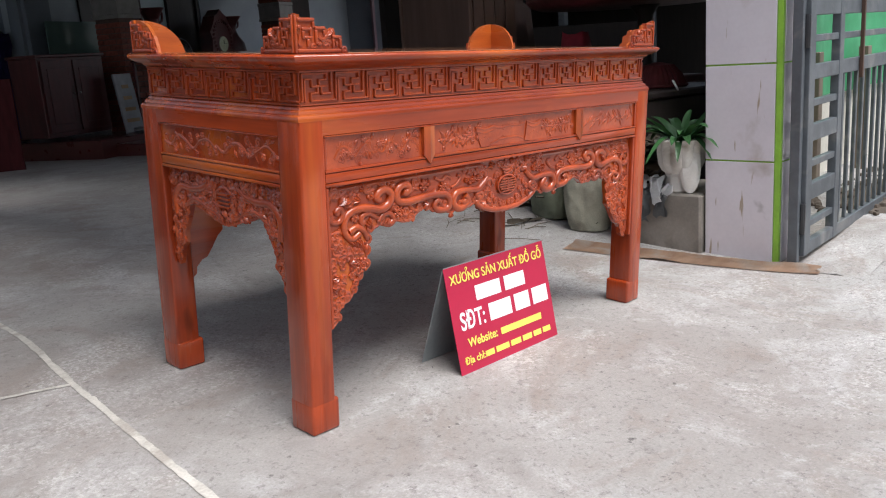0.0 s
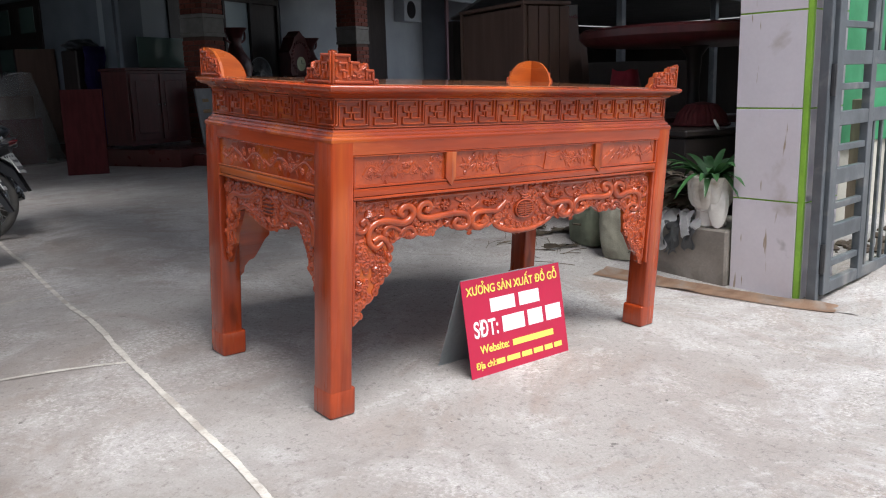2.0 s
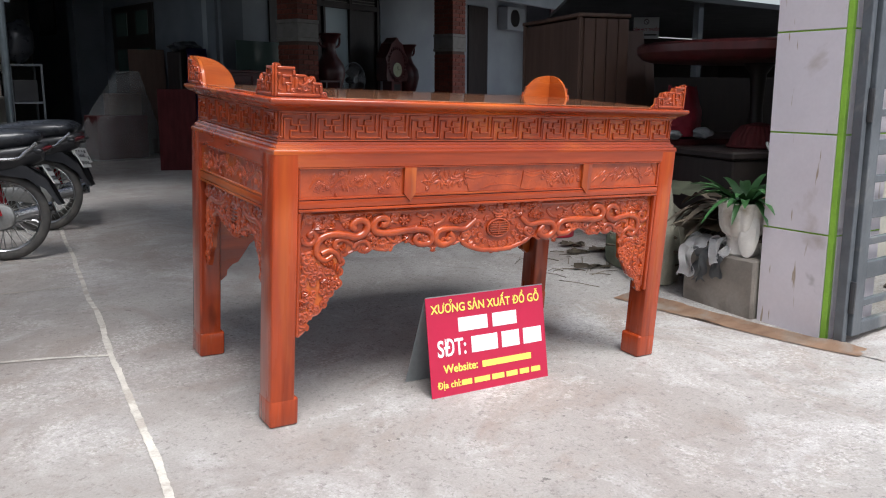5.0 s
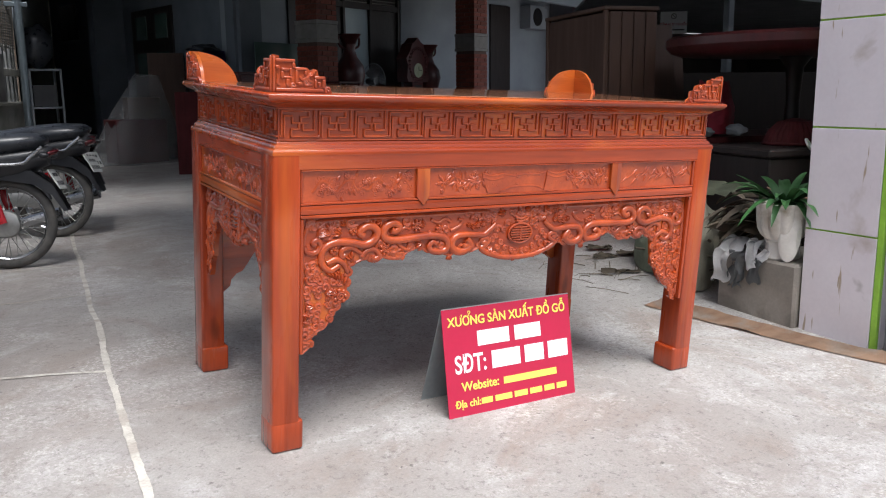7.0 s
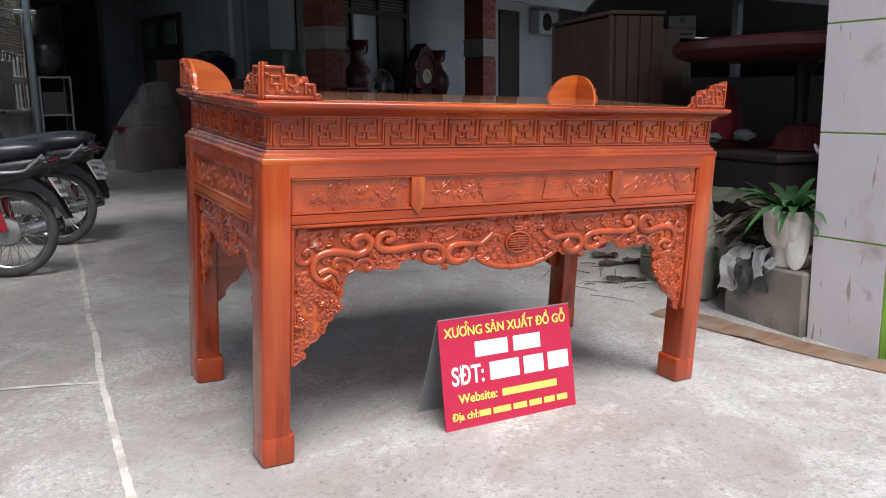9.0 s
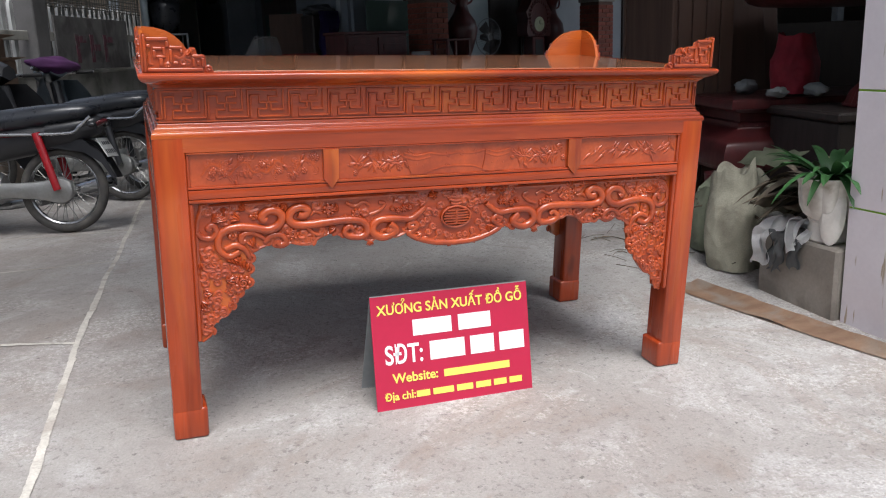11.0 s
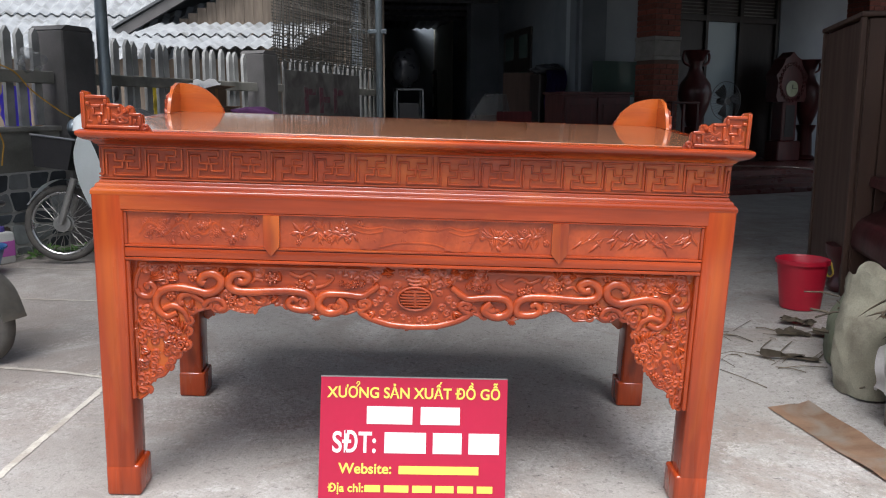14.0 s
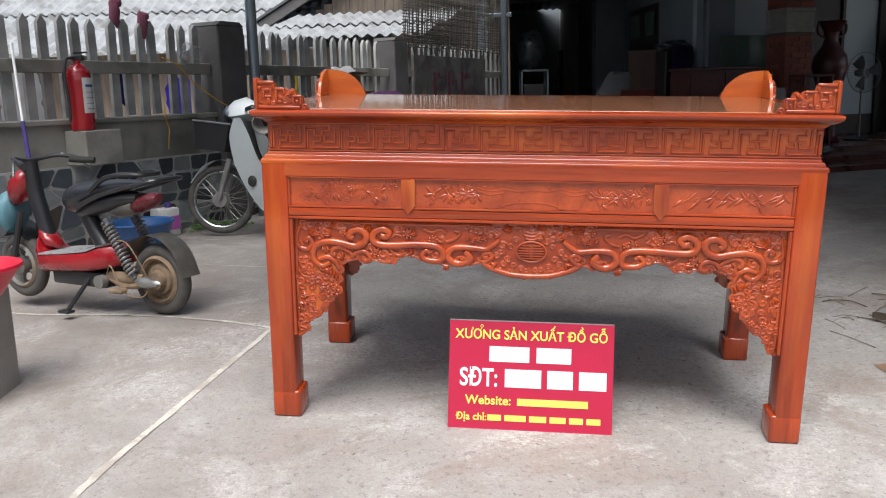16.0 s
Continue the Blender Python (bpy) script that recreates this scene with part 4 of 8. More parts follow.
HALF_FRONT = [(-0.862, 0.7645), (-0.862, 0.322), (-0.845, 0.314), (-0.819, 0.335), (-0.815, 0.361), (-0.792, 0.384), (-0.769, 0.392), (-0.744, 0.426), (-0.718, 0.466), (-0.695, 0.486), (-0.694, 0.519), (-0.687, 0.551),
              (-0.682, 0.590), (-0.646, 0.607), (-0.622, 0.616), (-0.610, 0.604), (-0.583, 0.601), (-0.561, 0.613), (-0.537, 0.606), (-0.494, 0.603), (-0.469, 0.622), (-0.433, 0.635), (-0.396, 0.624), (-0.365, 0.615),
              (-0.329, 0.609), (-0.298, 0.598), (-0.276, 0.608), (-0.242, 0.611), (-0.213, 0.605), (-0.185, 0.614), (-0.167, 0.620), (-0.144, 0.597), (-0.109, 0.580), (-0.069, 0.571)]
FRONT_OUT = HALF_FRONT + [(0.0, 0.565)] + [(-x, z) for x, z in reversed(HALF_FRONT)]
# the scrolling vine of the left half, strand by strand: thickness, then its way
VINE_CORNER = (0.0150, [(-0.635, 0.694), (-0.648, 0.704), (-0.634, 0.721), (-0.607, 0.725), (-0.586, 0.707), (-0.595, 0.679), (-0.627, 0.665), (-0.669, 0.673), (-0.717, 0.680), (-0.760, 0.671), (-0.782, 0.645), (-0.779, 0.610), (-0.752, 0.588), (-0.720, 0.601)])
VINE_LONG = (0.0145, [(-0.534, 0.707), (-0.517, 0.702), (-0.503, 0.717), (-0.522, 0.730), (-0.551, 0.722), (-0.563, 0.698), (-0.548, 0.677), (-0.499, 0.672), (-0.438, 0.676), (-0.377, 0.678), (-0.335, 0.673), (-0.313, 0.655), (-0.313, 0.629), (-0.335, 0.619), (-0.372, 0.624), (-0.385, 0.640), (-0.371, 0.656), (-0.356, 0.647)])
VINE_MIDDLE = (0.0145, [(-0.246, 0.640), (-0.236, 0.630), (-0.222, 0.642), (-0.234, 0.656), (-0.213, 0.632), (-0.242, 0.614), (-0.271, 0.615), (-0.292, 0.634), (-0.287, 0.658), (-0.264, 0.671), (-0.208, 0.671), (-0.162, 0.667), (-0.134, 0.683), (-0.110, 0.703)])
PENDANT_LIP = (0.0105, [(-0.149, 0.640), (-0.162, 0.637), (-0.167, 0.649), (-0.149, 0.654), (-0.138, 0.641), (-0.156, 0.625), (-0.166, 0.618), (-0.149, 0.604), (-0.109, 0.588), (-0.063, 0.577), (0.0, 0.573)])
TONGUES = ((0.0115, [(-0.762, 0.612), (-0.731, 0.622), (-0.703, 0.606), (-0.690, 0.578)]),
           (0.0110, [(-0.699, 0.633), (-0.711, 0.631), (-0.709, 0.652), (-0.681, 0.659), (-0.651, 0.643), (-0.632, 0.627)]),
           (0.0100, [(-0.640, 0.624), (-0.626, 0.640), (-0.605, 0.647), (-0.585, 0.640), (-0.575, 0.622), (-0.592, 0.612), (-0.604, 0.622)]),
           (0.0105, [(-0.802, 0.675), (-0.811, 0.681), (-0.796, 0.690), (-0.785, 0.671), (-0.802, 0.650), (-0.830, 0.654), (-0.842, 0.672)]),
           (0.0060, [(-0.498, 0.700), (-0.480, 0.712), (-0.462, 0.706)]), (0.0070, [(-0.505, 0.660), (-0.482, 0.640), (-0.462, 0.636), (-0.452, 0.652), (-0.466, 0.660)]),
           (0.0065, [(-0.380, 0.735), (-0.350, 0.722), (-0.322, 0.734), (-0.300, 0.722)]), (0.0065, [(-0.300, 0.690), (-0.270, 0.700), (-0.250, 0.722), (-0.270, 0.730)]))
BRACKET_CURLS = ((-0.818, 0.564, 0.021), (-0.827, 0.509, 0.014), (-0.793, 0.507, 0.013), (-0.826, 0.482, 0.012), (-0.789, 0.471, 0.012), (-0.796, 0.446, 0.015), (-0.838, 0.350, 0.014), (-0.801, 0.405, 0.016), (-0.778, 0.412, 0.013), (-0.768, 0.553, 0.015),
                 (-0.830, 0.610, 0.013), (-0.738, 0.548, 0.014), (-0.756, 0.470, 0.012), (-0.744, 0.446, 0.012), (-0.718, 0.545, 0.012), (-0.824, 0.425, 0.010))
ROSETTES = ((-0.714, 0.498, 0.024), (-0.554, 0.645, 0.020), (-0.435, 0.716, 0.020), (-0.345, 0.697, 0.017), (-0.185, 0.703, 0.012), (-0.163, 0.706, 0.011), (-0.204, 0.698, 0.010), (-0.224, 0.706, 0.009), (-0.742, 0.512, 0.015))


def rosette(bm, x, z, r):
    """A round flower: an outer ring of curls round a coil."""
    strand(bm, spiral(x, z, r * 0.62, 1.8, 0.4, 1), r * 0.16, n=6, y=-0.006)
    for k in range(7):
        a = 2 * math.pi * k / 7
        blob(bm, (x + r * 0.82 * math.cos(a), -0.002, z + r * 0.82 * math.sin(a)), (r * 0.34, 0.008, r * 0.34), 7, 2)


def front_apron_carving():
    bm = B()
    rng = random.Random(5)
    taken = []
    for s in (1, -1):
        for r, ctrl in (VINE_CORNER, VINE_LONG, VINE_MIDDLE, PENDANT_LIP) + TONGUES:
            line = curve_pts([(s * a, 0, b) for a, b in ctrl], 7)
            strand(bm, [(p.x, 0, p.z) for p in line], r, r > 0.0108, n=9, y=-0.002 if r > 0.012 else 0.0)
            taken.extend((p.x, p.z) for p in line)
        for x, z, r in ROSETTES:
            rosette(bm, s * x, z, r)
            taken.append((s * x, z))
        for k, (x, z, r) in enumerate(BRACKET_CURLS):
            c = spiral(s * x, z, r, 1.5, k * 1.3, s if k % 2 else -s)
            strand(bm, c, 0.0052 + 0.1 * r, n=6)
            taken.append((s * x, z))
        for k in range(7):      # fan of acanthus at the corner, and feathers above the bracket flower
            a = 0.10 + k * 0.17
            leaf(bm, s * -0.800, 0.700, 0.058 - 0.003 * k, a if s == 1 else math.pi - a, w=0.13)
        for k in range(6):
            leaf(bm, s * (-0.742 + 0.008 * k), 0.566 - 0.006 * k, 0.034, math.pi / 2 + s * (0.9 - 0.25 * k), w=0.20)
            leaf(bm, s * (-0.300 - 0.0 * k), 0.604, 0.020, -math.pi / 2 + (k - 2.5) * 0.28, w=0.16)
        strand(bm, [(p.x, 0, p.z) for p in curve_pts([(s * -0.846, 0, 0.345), (s * -0.848, 0, 0.50), (s * -0.846, 0, 0.66), (s * -0.836, 0, 0.722), (s * -0.806, 0, 0.747), (s * -0.7, 0, 0.752), (s * -0.4, 0, 0.752), (s * -0.165, 0, 0.752), (s * -0.134, 0, 0.740), (s * -0.108, 0, 0.724)], 6)], 0.0082, False)
    # round longevity medallion with a winged knot over it
    strand(bm, [(0.052 * math.cos(a), 0, 0.664 + 0.036 * math.sin(a)) for a in [2 * math.pi * i / 30 for i in range(31)]], 0.0042, False, n=6, y=-0.006)
    blob(bm, (0, 0.004, 0.664), (0.050, 0.012, 0.034), 24, 5)
    for k in range(6):
        z = 0.641 + k * 0.0092
        hw = math.sqrt(max(0.046 ** 2 - ((z - 0.664) * 1.4) ** 2, 0.0003))
        box(bm, -hw, hw, -0.0115, 0.002, z - 0.0021, z + 0.0021)
    box(bm, -0.003, 0.003, -0.0115, 0.002, 0.640, 0.688)
    for k, (w, z) in enumerate(((0.020, 0.712), (0.026, 0.724), (0.021, 0.736), (0.014, 0.746))):
        strand(bm, [(-w + 2 * w * i / 8, 0, z - 0.006 * math.sin(math.pi * i / 8)) for i in range(9)], 0.0052, n=6, y=-0.004)
    for s in (1, -1):
        for x, z, r in ((0.054, 0.703, 0.013), (0.105, 0.660, 0.012), (0.082, 0.636, 0.012), (0.098, 0.618, 0.011), (0.060, 0.612, 0.010), (0.034, 0.601, 0.010), (0.072, 0.682, 0.010), (0.040, 0.742, 0.011), (0.120, 0.645, 0.011), (0.016, 0.596, 0.009)):
            strand(bm, spiral(s * x, z, r, 1.4, x * 70, s), 0.0060, n=6)
            blob(bm, (s * x, 0.003, z), (r * 1.2, 0.007, r * 1.1), 9, 3, x * 50, 0.2)
            taken.append((s * x, z))
    fill_relief(bm, FRONT_OUT, rng, 320, 0.0155, lambda x, z: math.hypot(x / 0.075, (z - 0.664) / 0.055) < 1 or (abs(x) > 0.825 and z > 0.6) or any(abs(x - a) < 0.017 and abs(z - b) < 0.017 for a, b in taken))
    return mesh_of(bm, "carving", M_CARVE, 50)


HALF_SIDE = [(-0.325, 0.769), (-0.325, 0.430), (-0.310, 0.412), (-0.295, 0.445), (-0.285, 0.480), (-0.262, 0.500), (-0.258, 0.545), (-0.235, 0.590), (-0.212, 0.640), (-0.185, 0.655), (-0.150, 0.640), (-0.110, 0.632), (-0.07, 0.618), (-0.035, 0.606)]
SIDE_OUT = HALF_SIDE + [(0.0, 0.600)] + [(-x, z) for x, z in reversed(HALF_SIDE)]


def side_apron_carving():
    bm = B()
    rng = random.Random(11)
    for s in (-1, 1):
        for ctrl, r in (([(-0.285, 0.60), (-0.29, 0.66), (-0.25, 0.705), (-0.18, 0.705), (-0.12, 0.715), (-0.085, 0.735)], 0.015), ([(-0.30, 0.58), (-0.305, 0.53), (-0.29, 0.48)], 0.010),
                        ([(-0.23, 0.64), (-0.17, 0.67), (-0.11, 0.655), (-0.05, 0.628)], 0.010)):
            strand(bm, [(s * p.x, 0, p.z) for p in curve_pts([(a, 0, b) for a, b in ctrl], 6)], r, n=8)
        for cx, cz, r0, turns, st, h in ((-0.29, 0.725, 0.024, 1.5, 1, 1), (-0.14, 0.74, 0.02, 1.5, 0, 1), (-0.245, 0.655, 0.018, 1.4, 2, -1)):
            strand(bm, [(s * p[0], 0, p[2]) for p in spiral(cx, cz, r0, turns, st, h)], 0.008, n=7)
    strand(bm, [(0.05 * math.cos(a), 0, 0.685 + 0.045 * math.sin(a)) for a in [2 * math.pi * i / 20 for i in range(21)]], 0.006, False)
    for k in range(4):
        box(bm, -0.032, 0.032, -0.010, 0.002, 0.663 + k * 0.014, 0.669 + k * 0.014)
    fill_relief(bm, SIDE_OUT, rng, 140, 0.020, lambda x, z: math.hypot(x, z - 0.685) < 0.05)
    return mesh_of(bm, "carving", M_CARVE, 50)


def rim_strand(outline, r=0.0045):
    """The raised lip that follows the lower edge of an apron."""
    bm = B()
    pts = outline[2:-2]
    line = curve_pts([(x, 0, z + 0.004) for x, z in pts], 3)
    strand(bm, [(p.x, 0, p.z) for p in line], r, False, 5)
    walked = 0.0
    for i, (p, q) in enumerate(zip(line, line[1:])):      # curls that break up the edge
        walked += (q - p).length
        if walked > 0.034:
            walked = 0.0
            k = 0.010 + 0.006 * abs(math.sin(i * 2.3))
            strand(bm, spiral(p.x, p.z + 0.010, k, 1.3, i * 1.7, 1 if p.x < 0 else -1), 0.0062, n=6)
    return mesh_of(bm, "lip", M_CARVE, 60)


front_board = mesh_of(prism(B(), FRONT_OUT, 0.0, 0.022), "apron", M_WOOD_X)
front_carve, front_lip = front_apron_carving(), rim_strand(FRONT_OUT)
side_board = mesh_of(prism(B(), SIDE_OUT, 0.0, 0.022), "apron", M_WOOD_Y)
side_carve, side_lip = side_apron_carving(), rim_strand(SIDE_OUT)
half = (YB - YF) / 2 - LEGD
SIDE_FIT = Matrix.Diagonal((half / 0.325, 1, 1, 1))
for m, board, carve, lip in ((pose(0, YF + 0.028, 0), front_board, front_carve, front_lip), (pose(0, YB - 0.028, 0, 0, 0, 180), front_board, front_carve, front_lip),
                             (pose(-LX + 0.028, ym, -0.005, 0, 0, -90) @ SIDE_FIT, side_board, side_carve, side_lip), (pose(LX - 0.028, ym, -0.005, 0, 0, 90) @ SIDE_FIT, side_board, side_carve, side_lip)):
    ap = part("apron", board, None, table, "scalloped apron board with deep carving", m=m)
    part("carving", carve, None, ap, "scrolling vine and flower carving")
    part("lip", lip, None, ap)


# panel boards with shallow carving
def blossom_branch(bm, x0, x1, zc, h, rng, flip=1):
    """A flowering branch that wanders across a panel."""
    n = 7
    pts = [(x0 + (x1 - x0) * i / n, 0, zc + flip * h * 0.24 * math.sin(i * 1.9 + x0 * 9)) for i in range(n + 1)]
    line = curve_pts(pts, 6)
    strand(bm, line, 0.0055, n=6)
    for i in range(3, len(line) - 2, 3):
        p, a = line[i], rng.uniform(0.5, 1.3) * rng.choice((-1, 1))
        l = rng.uniform(0.018, 0.03)
        q = (p.x + l * math.cos(a), 0, p.z + l * math.sin(a))
        strand(bm, [p, ((p.x + q[0]) / 2, 0, (p.z + q[2]) / 2 + 0.003), q], 0.003, n=4)
        if abs(q[2] - zc) < h * 0.42:
            (flower(bm, q[0], q[2], rng.uniform(0.008, 0.012), turn=a) if rng.random() < 0.6 else leaf(bm, q[0], q[2], 0.022, a))


def front_panel_carving(which):
    bm = B()
    rng = random.Random({"left": 1, "mid": 2, "right": 3}[which])
    zc, h = 0.882, 0.075
    if which == "left":
        blossom_branch(bm, -0.82, -0.64, zc, h, rng)
        blossom_branch(bm, -0.65, -0.47, zc, h, rng, -1)
        for k in range(60):
            x, z = rng.uniform(-0.81, -0.47), zc + rng.uniform(-0.026, 0.026)
            strand(bm, spiral(x, z, rng.uniform(0.007, 0.012), 1.2, rng.uniform(0, 6), rng.choice((-1, 1))), 0.003, n=4)
    elif which == "right":
        for x0, x1, d in ((0.49, 0.66, 1), (0.66, 0.83, -1)):
            strand(bm, curve_pts([(x0, 0, zc - d * 0.012), ((x0 + x1) / 2, 0, zc + d * 0.008), (x1, 0, zc - d * 0.006)], 8), 0.0045, n=5)
            for k in range(24):
                x = x0 + (x1 - x0) * (k + 0.5) / 16
                leaf(bm, x, zc + rng.uniform(-0.008, 0.008), rng.uniform(0.028, 0.042), rng.uniform(0.4, 1.1) * rng.choice((-1, 1)) + (0 if rng.random() < 0.6 else math.pi), w=0.14)
    else:
        for a, b in ((-0.37, -0.17), (0.19, 0.39)):
            blossom_branch(bm, a, b, zc, h, rng)
            for k in range(14):
                x = rng.uniform(a + 0.02, b - 0.02)
                for j in range(3):
                    leaf(bm, x, zc, rng.uniform(0.025, 0.038), rng.uniform(0, 6.28), w=0.16)
            blob(bm, (a + 0.006, -0.002, zc - 0.004), (0.009, 0.009, 0.007), 6, 2)
        # two tilted jars with a swag of cloth between them
        for pts in (((-0.10, 0.902), (-0.05, 0.895), (0.0, 0.900), (0.05, 0.897), (0.096, 0.905)), ((-0.11, 0.846), (-0.06, 0.858), (0.0, 0.861), (0.05, 0.858), (0.085, 0.848))):
            strand(bm, curve_pts([(u, 0, z) for u, z in pts], 5), 0.004, taper=False, n=5)
        for jar in (((-0.19, 0.9054), (-0.145, 0.899), (-0.10, 0.903), (-0.106, 0.872), (-0.114, 0.8437), (-0.14, 0.8385), (-0.164, 0.843), (-0.178, 0.875)), ((0.096, 0.907), (0.14, 0.900), (0.185, 0.906), (0.174, 0.874), (0.157, 0.8437), (0.12, 0.8385), (0.085, 0.8446), (0.092, 0.875))):
            prism(bm, jar, -0.008, 0.002)
            (x0, z0), (x1, z1), (x2, z2) = jar[:3]
            for drop in (0.0, 0.012):
                strand(bm, curve_pts([(x0, 0, z0 - drop), (x1, 0, z1 - drop - 0.003), (x2, 0, z2 - drop)], 4), 0.0035, taper=False, n=5, y=-0.008)
            for q in range(3):
                blob(bm, (x1 - 0.02 + 0.02 * q, -0.008, 0.866 + 0.006 * (q % 2)), (0.003, 0.002, 0.003), 5, 2)
        for k in range(4):
            strand(bm, spiral(rng.uniform(-0.06, 0.08), zc + rng.uniform(-0.022, 0.022), 0.009, 1.2, rng.uniform(0, 6), 1), 0.003, n=4)
    return mesh_of(bm, "carving", M_CARVE, 50)


carvings = {k: front_panel_carving(k) for k in ("left", "mid", "right")}
for m in (pose(0, YF, 0), pose(0, YB + YF - YF, 0, 0, 0, 180)):
    for which, x0, x1 in (("left", -IN, -0.43), ("mid", -0.43, 0.428), ("right", 0.428, IN)):
        pn = part("panel", slab(x0, x1, 0.012, 0.034, 0.812, 0.914), M_CARVE, table, "recessed panel carved with " + {"left": "plum blossom", "mid": "scrolls and blossom sprays", "right": "bamboo"}[which], m=m)
        part("carving", carvings[which], None, pn, m=pose(0, 0.0118, -0.1092) @ Matrix.Diagonal((1, 0.42, 1.1025, 1)))


def side_panel_carving():
    bm = B()
    rng = random.Random(8)
    blossom_branch(bm, -0.31, 0.0, 0.882, 0.075, rng)
    blossom_branch(bm, 0.0, 0.31, 0.882, 0.075, rng, -1)
    for k in range(30):
        strand(bm, spiral(rng.uniform(-0.3, 0.3), 0.882 + rng.uniform(-0.028, 0.028), rng.uniform(0.008, 0.015), 1.2, rng.uniform(0, 6), rng.choice((-1, 1))), 0.004, n=4)
    return mesh_of(bm, "carving", M_CARVE, 50)


side_carving = side_panel_carving()
for x, rz in ((-LX, -90), (LX, 90)):
    pn = part("panel", slab(-half, half, 0.012, 0.034, 0.812, 0.914), M_WOOD_Y, table, "recessed end panel carved with a flowering branch", m=pose(x, ym, 0, 0, 0, rz))
    part("carving", side_carving, None, pn, m=pose(0, 0.0118, -0.1092) @ Matrix.Diagonal((1.06, 0.60, 1.1025, 1)))
# beads beside the aprons
for y, s in ((YF, 1), (YB, -1)):
    for x in (-IN, IN - 0.012):
        part("apron_bead", slab(x, x + 0.012, *sorted((y + s * 0.004, y + s * 0.03)), 0.325, 0.765, 0.003), M_WOOD_Z, table)


# stepped corner wings on the tabletop
WING_LINE = [(0.186, 0.0), (0.176, 0.026), (0.156, 0.055), (0.116, 0.086), (0.070, 0.101), (0.030, 0.106), (0.0, 0.106)]
WING_STEPS = [(0.190, 0.003), (0.184, 0.012), (0.170, 0.020), (0.168, 0.046), (0.146, 0.050), (0.141, 0.068), (0.130, 0.071), (0.120, 0.064), (0.108, 0.073), (0.074, 0.075), (0.070, 0.092), (0.024, 0.094), (0.020, 0.105), (0.0, 0.108)]


def wing(length, stepped, t=0.02):
    """A corner board: its top follows the steps, or is smooth and curved."""
    k = length / 0.190
    if stepped:
        return prism(B(), [(0, 0), (length - 0.004, 0)] + [(x * k - 0.001, max(z - 0.003, 0.001)) for x, z in WING_STEPS[1:-1]] + [(0.0, 0.105)], 0.008, t)
    dome = [(p.x, max(p.z + 0.003, 0.0)) for p in curve_pts([(x * k, 0, z) for x, z in WING_LINE], 4)]
    return prism(B(), [(0, 0), (length, 0)] + [q for q in dome if q[1] > 0.001], 0.008, t)


def wing_face(length, t=0.0085):
    """The outer face of the wing, cut in steps and curls."""
    k = length / 0.190
    return mesh_of(prism(B(), [(0, 0), (length, 0)] + [(x * k, z) for x, z in WING_STEPS], 0, t), "stepped_face", M_CARVE)


def wing_carving(length):
    bm = B()
    k = length / 0.190
    bars = ((0.010, 0.003, 0.160, 0.013), (0.001, 0.002, 0.009, 0.104), (0.010, 0.087, 0.070, 0.097), (0.061, 0.070, 0.070, 0.087), (0.010, 0.068, 0.022, 0.078), (0.026, 0.062, 0.052, 0.071), (0.026, 0.040, 0.035, 0.062), (0.035, 0.040, 0.061, 0.048),
            (0.052, 0.048, 0.061, 0.071), (0.042, 0.018, 0.053, 0.040), (0.070, 0.065, 0.107, 0.074), (0.070, 0.026, 0.079, 0.065), (0.079, 0.022, 0.093, 0.031), (0.099, 0.052, 0.107, 0.065), (0.131, 0.041, 0.165, 0.050), (0.131, 0.015, 0.139, 0.041), (0.156, 0.015, 0.165, 0.041), (0.143, 0.020, 0.152, 0.033))
    for a, b, c, d in bars:
        box(bm, a * k, c * k, -0.006, 0.002, b, d, 0.0028, segs=2)
    for line, r in ((((0.084, 0.046), (0.098, 0.038), (0.112, 0.046), (0.124, 0.058), (0.138, 0.066)), 0.0055), (((0.104, 0.044), (0.116, 0.036), (0.128, 0.030), (0.118, 0.022)), 0.0045), (((0.016, 0.054), (0.018, 0.040), (0.016, 0.026), (0.026, 0.022)), 0.0042)):
        strand(bm, curve_pts([(x * k, 0, z) for x, z in line], 5), r, n=7)
    for cx, cz, r in ((0.106, 0.030, 0.010), (0.122, 0.050, 0.008), (0.176, 0.010, 0.010), (0.066, 0.020, 0.008)):
        strand(bm, spiral(cx * k, cz, r * k, 1.3, cx * 60, 1 if cz > 0.03 else -1), 0.0048, n=6)
    for q in range(4):
        leaf(bm, (0.112 + 0.006 * q) * k, 0.048, 0.020, 0.3 + q * 0.5)
    return mesh_of(bm, "carving", M_CARVE, 50)


wing_long, wing_short = [mesh_of(wing(0.190, k), "wing", M_EAR) for k in (True, False)], [mesh_of(wing(0.160, k), "wing", M_EAR) for k in (True, False)]
face_long, face_short = wing_face(0.190), wing_face(0.160)
carve_long, carve_short = wing_carving(0.190), wing_carving(0.160)
EX, EF, EB, EZ = LX + 0.005, YF - 0.006, YB + 0.006, 1.1500
for cx, cy, mx, my in ((-EX, EF, 1, 1), (EX, EF, -1, 1), (-EX, EB, 1, -1), (EX, EB, -1, -1)):
    mirror = Matrix.Translation((cx, cy, EZ)) @ Matrix.Diagonal((mx, my, 1, 1))
    w1 = part("corner_wing", wing_long[my < 0], None, table, "stepped corner wing carved on its outer face", m=mirror)
    part("stepped_face", face_long, None, w1)
    part("carving", carve_long, None, w1)
    side = mirror @ Matrix(((0, 1, 0, 0), (1, 0, 0, 0), (0, 0, 1, 0), (0, 0, 0, 1)))
    w2 = part("corner_wing", wing_short[my < 0], None, table, "stepped corner wing carved on its outer face", m=side)
    part("stepped_face", face_short, None, w2)
    part("carving", carve_short, None, w2)

